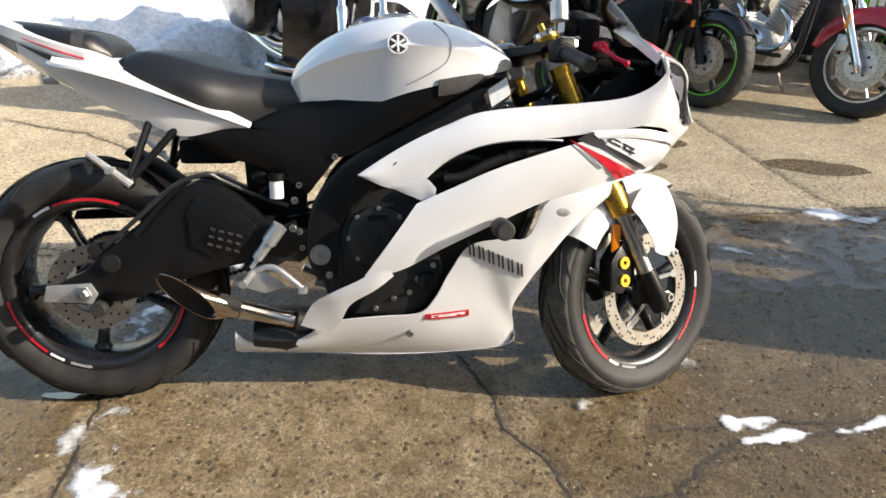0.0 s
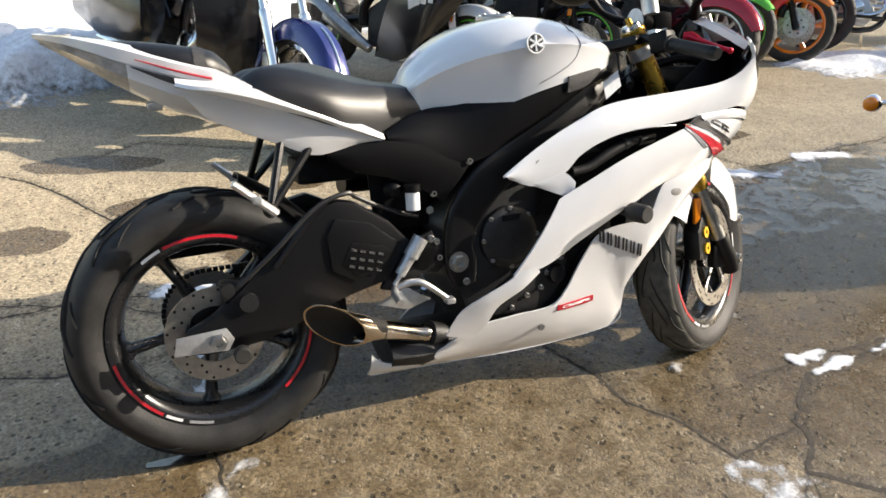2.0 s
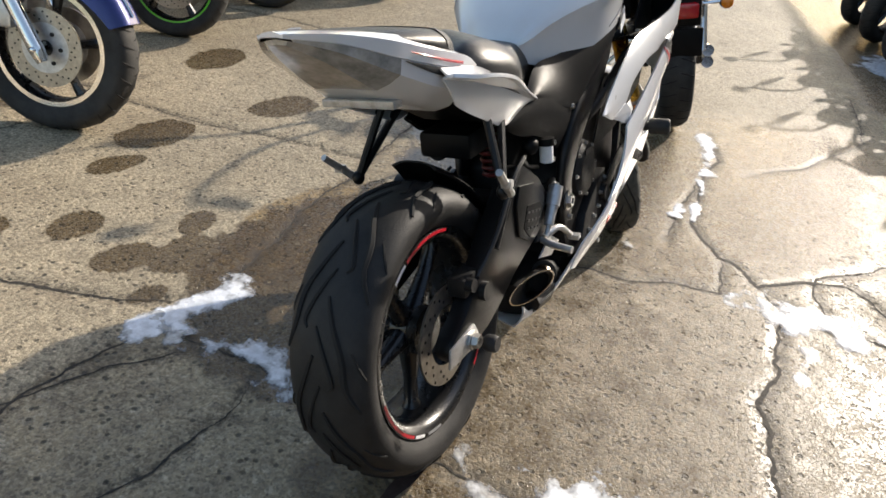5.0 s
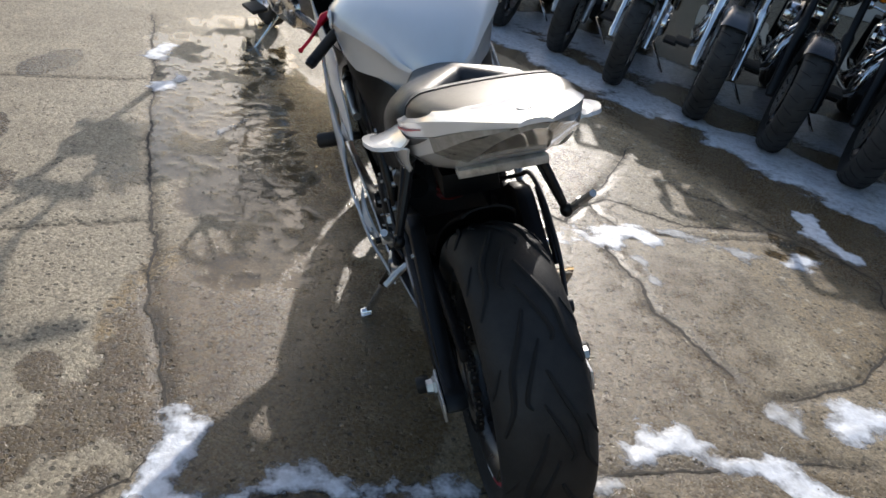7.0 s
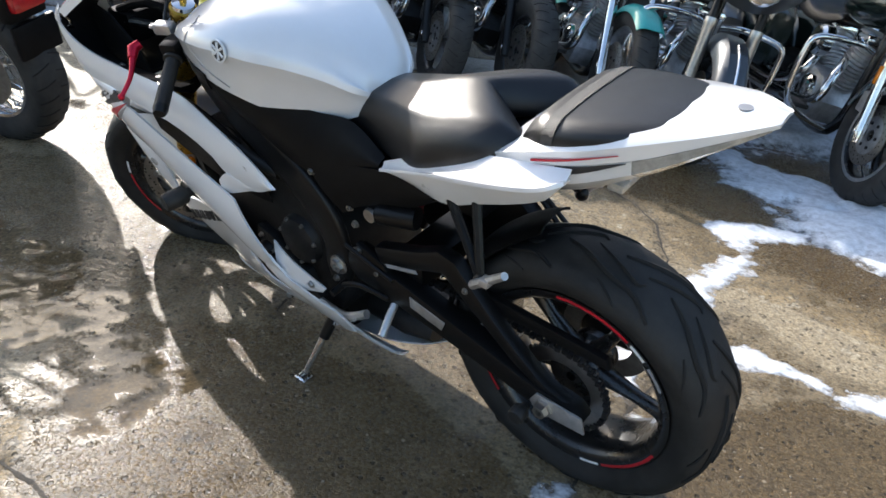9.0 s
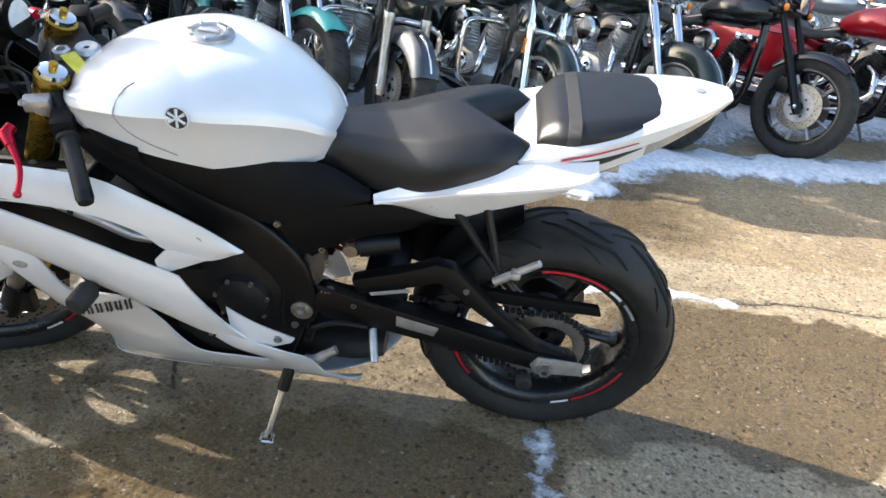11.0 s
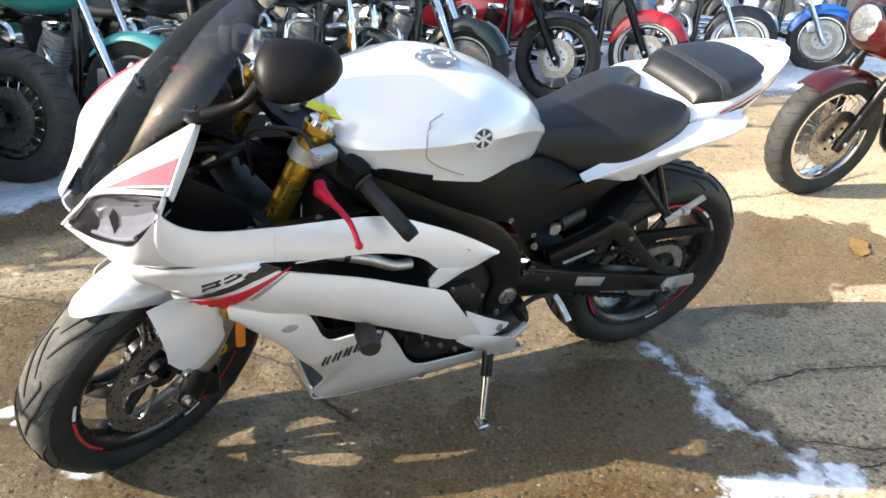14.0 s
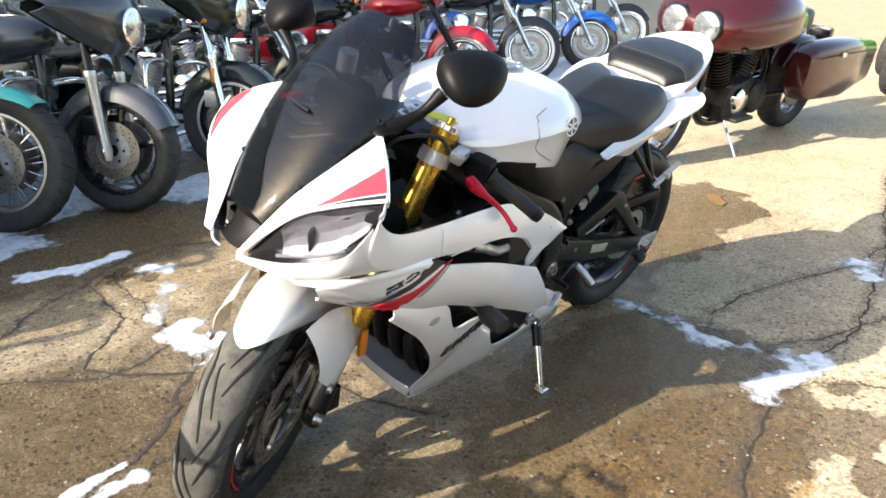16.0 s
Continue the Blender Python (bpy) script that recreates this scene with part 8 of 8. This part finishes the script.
    if bags:
        for s in (1, -1):
            secs = []
            for u, zt, zb, th in ((-1.02, 0.68, 0.44, 0.07), (-1.10, 0.73, 0.36, 0.10), (-1.60, 0.74, 0.33, 0.11), (-1.98, 0.70, 0.40, 0.09), (-2.02, 0.64, 0.48, 0.06)):
                yc = s * 0.30
                secs.append([V(u * wb / 1.62, yc + th * cy, (zt + zb) / 2 + (zt - zb) / 2 * sz) for cy, sz in ((math.copysign(abs(math.cos(t)) ** 0.5, math.cos(t)), math.copysign(abs(math.sin(t)) ** 0.5, math.sin(t))) for t in (2 * math.pi * j / 20 for j in range(20)))])
            bg = part("saddlebag", loft(secs), body, b, "hard painted saddlebag", 50)
            part("bag_lid_line", tube([V(-1.06 * wb / 1.62, s * 0.405, 0.66), V(-1.5, s * 0.415, 0.665), V(-2.0 * wb / 1.62, s * 0.385, 0.64)], 0.004, 5), BLACKP, bg)
            part("bag_latch", box(V(-1.45, s * 0.415, 0.66), (0.05, 0.012, 0.03), 0.004), CHROME, bg)
    if tourpack:
        part("top_case", box(V(-1.72, 0, 0.98), (0.42, 0.50, 0.26), 0.06), body, b, "painted top case", 50)
        part("case_rail", tube([V(-1.50, 0.24, 1.13), V(-1.92, 0.24, 1.13), V(-1.95, 0.0, 1.13), V(-1.92, -0.24, 1.13), V(-1.50, -0.24, 1.13)], 0.008, 8, 24), CHROME, b, "chrome rack rail")
        part("backrest", box(V(-1.46, 0, 0.99), (0.08, 0.34, 0.20), 0.03), VINYL, b, "black backrest")
    if tail:
        bm = bmesh.new()
        for dz in (0.0, 0.05):
            tube([V(xr + 0.12, 0.11, 0.735 + dz), V(xr - 0.20, 0.11, 0.745 + dz), V(xr - 0.23, 0.0, 0.745 + dz), V(xr - 0.20, -0.11, 0.745 + dz), V(xr + 0.12, -0.11, 0.735 + dz)], 0.007, 8, 24, bm=bm)
        for k in range(5):
            tube([V(xr - 0.22 + 0.08 * k, 0.11, 0.74), V(xr - 0.18 + 0.08 * k, -0.11, 0.74)], 0.005, 6, bm=bm)
        part("luggage_rack", bm, CHROME, b, "chrome luggage rack")
        part("sissy_bar", tube([V(xr + 0.10, 0.15, 0.50), V(xr + 0.06, 0.13, 0.80), V(xr + 0.05, 0.07, 0.875), V(xr + 0.05, -0.07, 0.875), V(xr + 0.06, -0.13, 0.80), V(xr + 0.10, -0.15, 0.50)], 0.010, 8, 24), CHROME, b, "low chrome sissy bar")
        part("tail_panel", box(V(xr - 0.30, 0, 0.50), (0.02, 0.20, 0.13), 0.006), BLACKP, b, "black plain tail bracket")
    part("side_stand", merge(tube([V(-0.62, 0.10, 0.26), V(-0.56, 0.24 + 0.01 * lean, -0.06 + 0.0012 * lean + 0.035)], 0.011, 8)), CHROME, b, "lowered side stand")
    b.matrix_basis = pose(place[0], place[1], 0, 0, 0, heading) @ pose(0, 0, 0, -lean, 0, 0)
    return b


def sportbike(label, place, heading, paint="black", accent="green", rimm=RIMB, stripe=None, lean=11, forkm=BLACKF, full=True, guard=None):
    """A sport or naked motorcycle with a fairing; place is its front tyre's contact."""
    body, acc = PAINT[paint], PAINT[accent]
    b = tagged(new("sport_motorcycle"), label, "motorcycle", "parked motorcycles in the yard")
    R = 0.30
    moto_wheel(b, 0, R, 0.12, 0.222, "cast5", "front_wheel", RUBBERD, rimm, stripe)
    moto_wheel(b, -1.40, 0.315, 0.18, 0.222, "cast5", "rear_wheel", RUBBERD, rimm, stripe)
    ra = radians(24)
    ax = V(-math.sin(ra), 0, math.cos(ra))
    for s in (1, -1):
        p = V(0, s * 0.105, R)
        leg = part("fork_leg", tube([p + ax * -0.03, p + ax * 0.0, p + ax * 0.26, p + ax * 0.27, p + ax * 0.65], [0.026, 0.027, 0.021, 0.028, 0.027], 12), forkm, b, "fork leg")
        part("caliper", box(p + ax * 0.12 + V(-0.085, -s * 0.02, 0.0), (0.06, 0.05, 0.11), 0.012), BLACKF, leg, "brake caliper")
        part("fork_reflector", box(p + ax * 0.22 + V(-0.01, s * 0.03, 0), (0.03, 0.008, 0.045), 0.004), AMBER, leg, "amber reflector")
        if guard:
            part("fork_guard", strip([p + ax * 0.30 + V(0.03, s * 0.025, 0), p + ax * 0.30 + V(-0.04, s * 0.03, 0)], [p + ax * 0.02 + V(0.01, s * 0.03, 0), p + ax * 0.04 + V(-0.02, s * 0.03, 0)], 5, 8, 0.006, 0.004, (0, s, 0)), PAINT[guard], leg, "painted fork guard")
    part("front_mudguard", fender_mesh(0, R, 0.12, 150, 40, 0.018, 0.07), acc if guard is None else PAINT[guard], b, "short front mudguard")
    secs = []
    for u, hw, hz, zc in spline([(-0.36, 0.06, 0.04, 0.90), (-0.42, 0.14, 0.09, 0.90), (-0.55, 0.18, 0.13, 0.91), (-0.70, 0.15, 0.12, 0.89), (-0.86, 0.08, 0.05, 0.82)], 14):
        secs.append([V(u, hw * math.cos(t), zc + hz * math.sin(t)) for t in (2 * math.pi * j / 18 for j in range(18))])
    part("fuel_tank", loft(secs), body, b, "sculpted fuel tank", 60)
    part("seat", pad(-1.32, -0.82, [0.10, 0.14, 0.15, 0.13, 0.09], [0.90, 0.87, 0.83, 0.82, 0.82], [0.82, 0.80, 0.76, 0.74, 0.75], 0.02), VINYL, b, "black seat", 60)
    secs = []
    for u, hw, zt, zb in spline([(-1.68, 0.03, 1.0, 0.97), (-1.5, 0.09, 0.97, 0.87), (-1.3, 0.12, 0.90, 0.78), (-1.1, 0.12, 0.82, 0.70)], 10):
        secs.append([V(u, hw * cy, (zt + zb) / 2 + (zt - zb) / 2 * sz) for cy, sz in ((math.cos(2 * math.pi * j / 14), math.sin(2 * math.pi * j / 14)) for j in range(14))])
    part("tail_cowl", loft(secs), body, b, "pointed tail cowl", 60)
    part("engine", extrude([(-0.80, 0.24), (-0.84, 0.48), (-0.62, 0.62), (-0.36, 0.62), (-0.32, 0.36), (-0.44, 0.22)], -0.15, 0.15, bevel=0.03), ENGINE, b, "dark engine block")
    part("radiator", extrude([(-0.33, 0.30), (-0.30, 0.30), (-0.24, 0.62), (-0.27, 0.62)], -0.16, 0.16, bevel=0.004), BLACKF, b, "black radiator")
    for k in range(4):
        part("header_pipe", tube([V(-0.34, -0.09 + 0.06 * k, 0.50), V(-0.27, -0.09 + 0.06 * k, 0.38), V(-0.36, -0.07 + 0.05 * k, 0.22), V(-0.7, 0, 0.17)], 0.018, 8, 14), STEEL, b)
    part("frame_spar", merge(*[tube([V(-0.32, s * 0.10, 0.84), V(-0.55, s * 0.17, 0.74), V(-0.85, s * 0.15, 0.52), V(-0.86, s * 0.14, 0.36)], 0.035, 8, 12) for s in (1, -1)]), BLACKF, b, "black frame")
    part("swingarm", merge(*[tube([V(-1.40, s * 0.12, 0.315), V(-0.85, s * 0.12, 0.42)], 0.03, 8) for s in (1, -1)]), BLACKF, b, "black swingarm")
    part("silencer", tube([V(-0.75, -0.16, 0.22), V(-1.0, -0.20, 0.33), V(-1.42, -0.22, 0.52)], [0.03, 0.055, 0.055], 14, 10), STEEL, b, "silencer")
    top = V(0, 0, R) + ax * 0.64
    for s in (1, -1):
        part("handlebar", tube([top + V(-0.01, s * 0.10, -0.02), top + V(-0.08, s * 0.36, 0.0 if full else 0.08)], 0.012, 8), BLACKF, b)
        part("grip", tube([top + V(-0.045, s * 0.23, -0.01 if full else 0.04), top + V(-0.08, s * 0.36, 0.0 if full else 0.08)], 0.017, 10), RUBBER, b, "black grip")
        part("mirror", merge(tube([top + V(0.10, s * 0.14, 0.08), top + V(0.04, s * 0.28, 0.20)], 0.007, 6), ball(top + V(0.03, s * 0.30, 0.22), (0.025, 0.07, 0.04), 12)), BLACKP, b, "black mirror")
        if full:
            part("side_fairing", strip([(0.10, s * 0.12, 0.78), (-0.08, s * 0.24, 0.80), (-0.30, s * 0.26, 0.78), (-0.52, s * 0.24, 0.68)], [(-0.10, s * 0.16, 0.48), (-0.22, s * 0.24, 0.34), (-0.40, s * 0.22, 0.20), (-0.72, s * 0.14, 0.18)], 18, 8, 0.02, 0.006, (0, s, 0)), body, b, "painted side fairing", 60)
            part("fairing_flash", strip([(0.02, s * 0.20, 0.73), (-0.15, s * 0.262, 0.70), (-0.36, s * 0.276, 0.62)], [(-0.04, s * 0.20, 0.64), (-0.18, s * 0.262, 0.60), (-0.34, s * 0.274, 0.52)], 10, 4, 0.004, 0.004, (0, s, 0)), acc, b, "accent-coloured flash", 60)
            for q in range(3):
                part("lettering_bar", box(V(-0.16 - 0.055 * q, s * 0.284, 0.60 - 0.012 * q), (0.040, 0.004, 0.045), 0.001), DECALW if paint != "white" else DECALB, b)
        part("headlamp", strip([(0.16, s * 0.02, 0.84), (0.10, s * 0.10, 0.86), (0.02, s * 0.17, 0.88)], [(0.17, s * 0.02, 0.79), (0.12, s * 0.10, 0.80), (0.05, s * 0.16, 0.82)], 8, 4, 0.01, 0.01, (1, 0, 0)), GLASSH, b, "slanted headlamp")
    secs = []
    for u, hw, zt, zb in spline([(0.20, 0.02, 0.83, 0.77), (0.14, 0.10, 0.89, 0.75), (0.02, 0.18, 0.96, 0.76), (-0.12, 0.21, 0.97, 0.78)], 12):
        secs.append([V(u - 0.012, hw * cy, (zt + zb) / 2 + (zt - zb) / 2 * sz) for cy, sz in ((math.cos(2 * math.pi * j / 18), math.sin(2 * math.pi * j / 18)) for j in range(18))])
    part("nose_cowl", loft(secs), body, b, "pointed nose cowl", 60)
    part("windscreen", strip([(-0.14, 0.10, 1.10), (-0.12, 0.0, 1.13), (-0.14, -0.10, 1.10)], [(0.05, 0.14, 0.94), (0.10, 0.0, 0.93), (0.05, -0.14, 0.94)], 12, 6, 0.03, 0.003, (1, 0, 0)), SMOKE, b, "smoked windscreen", 60)
    part("side_stand", tube([V(-0.62, 0.10, 0.28), V(-0.58, 0.28, 0.045)], 0.010, 8), STEEL, b, "side stand")
    b.matrix_basis = pose(place[0], place[1], 0, 0, 0, heading) @ pose(0, 0, 0, -lean, 0, 0)
    return b


# beside the camera's start: the row that faces the yard
cruiser("dark blue touring motorcycle with black bags and chrome fork", (0.62, 2.07), -69, "black", "blue", "cast5", 0.325, 0.13, 0.225, forkm=CHROME, lower=True, bags=True, tourpack=True, rimm=RIMB, lip=CHROME, wb=1.62, head="batwing")
sportbike("white and black sport motorcycle with lime green rims", (1.86, 2.72), -64, "black", "white", stripe=PAINT["green"], guard="white")
sportbike("black naked sport motorcycle with green rim stripe", (2.80, 2.85), -60, "black", "black", stripe=PAINT["green"], full=False)
cruiser("red cruiser motorcycle with chrome fork and cast wheels", (3.70, 2.60), -55, "red", None, "cast9", 0.325, 0.13, 0.225, forkm=CHROME, reflector=True, rimm=STEEL, bars=0.25)
sportbike("black and green sport motorcycle", (4.35, 3.05), -55, "black", "green", stripe=PAINT["green"])
sportbike("orange, red and white race-style sport motorcycle", (5.09, 3.14), -55, "red", "orange", rimm=PAINT["orange"], forkm=BLACKF)
sportbike("white and blue sport motorcycle", (5.75, 3.5), -55, "white", "bright_blue")
cruiser("black chrome-spoked cruiser motorcycle", (6.55, 2.90), -55, "black", None, "spoke", 0.335, 0.12, 0.24)
cruiser("black cruiser motorcycle with wire wheels", (7.9, 3.05), -55, "black", None, "spoke", 0.335, 0.12, 0.24)
# ahead of the white bike, seen from behind
tc = math.radians(19)
cruiser("black and silver cruiser motorcycle with luggage rack and red tail lamp", (2.745 + 1.58 * math.cos(tc), 0.06 + 1.58 * math.sin(tc)), 19, "silver", None, "spoke", 0.335, 0.12, 0.235, tail=True, wb=1.58, lean=13)
# behind it, facing it
cruiser("dark red touring motorcycle with twin headlamps and hard bags", (-1.905, -0.805), -5.5, "dark_red", None, "spoke", 0.33, 0.13, 0.235, forkm=BLACKF, fender="short", head="shark", bags=True, wb=1.70, rimm=CHROME, lean=9, lampz=0.84)
sportbike("lime green sport motorcycle", (-5.6, -0.35), -10, "green", "black")
sportbike("black and green sport motorcycle", (-6.8, -0.7), -10, "black", "green")
# the long row on the shady side
cruiser("black cruiser motorcycle with blacked-out fork", (4.90, -1.30), 147, "black", None, "cast5", 0.32, 0.13, 0.22, forkm=BLACKF, fender="short", rimm=RIMB, bars=0.06, mirrors=False)
cruiser("black cruiser motorcycle with short mudguard", (4.16, -1.56), 147, "black", "red", "cast5", 0.32, 0.13, 0.22, forkm=STEEL, fender="short", rimm=RIMB, bars=0.06, mirrors=False)
cruiser("dark green cruiser motorcycle with chrome fork", (3.40, -1.70), 147, "dark_green", None, "spoke", 0.335, 0.13, 0.23, forkm=CHROME, fender="short", bars=0.06, mirrors=False)
cruiser("dark cruiser motorcycle with wide chrome fork", (2.78, -1.98), 147, "grey", None, "cast5", 0.335, 0.14, 0.23, forkm=CHROME, fender="short", rimm=RIMB, bars=0.06, mirrors=False)
cruiser("matt black bobber motorcycle with fat front tyre", (2.29, -2.19), 146, "black", None, "cast10", 0.33, 0.14, 0.215, forkm=BLACKF, fender="short", rimm=RIMB, bars=0.06, mirrors=False)
cruiser("black bobber motorcycle with wire wheels and fat tyre", (1.83, -2.39), 142, "black", None, "spoke", 0.33, 0.15, 0.205, forkm=BLACKF, fender="none", rimm=RIMB, bars=0.06, mirrors=False)
cruiser("cruiser motorcycle with teal mudguard and wire wheels", (1.26, -2.49), 134, "teal", None, "spoke", 0.345, 0.13, 0.24, forkm=CHROME, fender="short", rimm=STEEL)
cruiser("slate grey touring motorcycle with batwing fairing and crash bars", (0.73, -2.40), 124, "grey", None, "cast5", 0.325, 0.135, 0.235, forkm=STEEL, head="batwing", crash=True, bags=True, rimm=RIMB, rake=8, lampz=0.74, bright=True)
cruiser("black touring motorcycle with windshield and crash bars", (-0.08, -2.62), 124, "dark_green", None, "cast5", 0.33, 0.135, 0.225, forkm=CHROME, crash=True, head="batwing", bags=True, rimm=RIMB, lip=ALU, rake=12, lampz=0.76, reflector=True)
cruiser("black cruiser motorcycle with solid disc wheels and windshield", (-0.98, -3.02), 128, "dark_green", None, "solid", 0.33, 0.14, 0.22, forkm=CHROME, nacelle=True, screen=True, rimm=STEEL)
cruiser("black custom motorcycle with ten-spoke cast wheels", (-1.87, -3.15), 134, "black", None, "cast10", 0.34, 0.12, 0.245, forkm=BLACKF, fender="short", rimm=RIMB)
cruiser("bright red touring motorcycle", (-2.85, -3.25), 128, "red", None, "cast5", 0.33, 0.13, 0.225, forkm=BLACKF, head="batwing", bags=True, rimm=STEEL, whitewall=True)
cruiser("black cruiser motorcycle with white-walled wheels", (-4.20, -3.50), 132, "black", None, "solid", 0.33, 0.14, 0.22, forkm=CHROME, whitewall=True, rimm=CHROME)
cruiser("bright blue cruiser motorcycle with disc wheels", (-5.35, -3.50), 132, "bright_blue", None, "solid", 0.33, 0.14, 0.22, forkm=CHROME, rimm=CHROME)
cruiser("black cruiser motorcycle with white-walled tyres", (-6.9, -3.95), 132, "black", None, "spoke", 0.33, 0.14, 0.22, forkm=CHROME, whitewall=True, screen=True)
# bikes added past the row's end so that their shadows darken it
rowend = cruiser("black cruiser motorcycle added at the end of the row", (5.62, -1.08), 147, "black", None, "cast5", 0.33, 0.13, 0.225, forkm=CHROME, rimm=RIMB, crash=True)
copy_thing(rowend, pose(6.35, -0.90, 0, 0, 0, 147) @ pose(0, 0, 0, -9, 0, 0))
copy_thing(rowend, pose(7.05, -0.72, 0, 0, 0, 147) @ pose(0, 0, 0, -9, 0, 0))
# a second rank behind the row
for i, (px, py, pt) in enumerate(((2.6, -4.3, "black"), (1.5, -4.7, "grey"), (0.3, -4.9, "black"), (-0.9, -5.2, "dark_red"), (-2.2, -5.4, "black"), (-3.6, -5.7, "silver"))):
    cruiser("dark cruiser motorcycle in the rear rank of the row", (px, py), 132, pt, None, "spoke" if i % 2 else "cast5", forkm=CHROME, crash=i % 2 == 0, head="single")

# ---- fence and building behind the long row ----
FENCE = material("dull_galvanised_wire", (0.10, 0.10, 0.10), 0.6, 0.6, 0.3, 30)
BLOCK = material("pale_painted_block", (0.50, 0.49, 0.46), 0.8, 0, 0.3, 3, 0.5, 60)
fence = tagged(new("chain_link_fence"), "dark chain-link fence behind the parked motorcycles", "fence", kind="structure")
for i in range(9):
    part("post", tube([V(5.0 - 2.0 * i, -6.4 - 0.25 * i, 0), V(5.0 - 2.0 * i, -6.4 - 0.25 * i, 2.0)], 0.03, 8), FENCE, fence, "steel fence post")
bm = bmesh.new()
d0 = V(-2.0, -0.25, 0).normalized()
for i in range(230):
    for sg in (1, -1):
        a = V(5.0, -6.4, 0.02) + d0 * (i * 0.07 + (0 if sg > 0 else 1.95))
        c = a + d0 * (1.95 * sg) + V(0, 0, 1.95)
        tube([a, c], 0.003, 3, bm=bm)
tagged(part("mesh_wire", bm, FENCE, fence, "diamond wire mesh"), kind="stuff")
part("rail", tube([V(5.0, -6.4, 1.98), V(-11.0, -8.4, 1.98)], 0.02, 8), FENCE, fence)
# mostly unseen: height, length and slope chosen so its shadow edge runs along the row
building = tagged(new("building"), "long pale block building behind the fence, sized to shade the row", "building", kind="structure")
building.matrix_basis = pose(4.0, -7.75, 0, 0, 0, math.degrees(math.atan(0.25)))
part("wall", box(V(0, -3.0, 3.0), (44.0, 6.0, 6.0), 0.02), BLOCK, building, "pale painted block wall")
part("roof_edge", box(V(0, -3.0, 6.06), (44.1, 6.1, 0.12), 0.02), FENCE, building, "dark metal roof edge")
LEAFM = material("dry_leaf", (0.30, 0.17, 0.05), 0.7, 0, 0.4, 40, 0.5, 120)
bm = bmesh.new()
lp = []
for i in range(16):
    t = 2 * math.pi * i / 16
    r = 0.055 * (1 + 0.25 * math.cos(2 * t) + 0.12 * math.cos(5 * t + 1))
    lp.append((r * 1.5 * math.cos(t), r * 0.9 * math.sin(t)))
cv = bm.verts.new((0, 0, 0.010))
ring = [bm.verts.new((x, y, 0.004 + 0.005 * abs(math.sin(3 * i)))) for i, (x, y) in enumerate(lp)]
for i in range(16):
    bm.faces.new((cv, ring[i], ring[(i + 1) % 16]))
leaf = tagged(part("dry_leaf", bm, LEAFM), "dry brown leaf lying on the damp concrete", "leaf")
leaf.matrix_basis = pose(-1.46, -0.14, 0.004, 0, 0, 40)
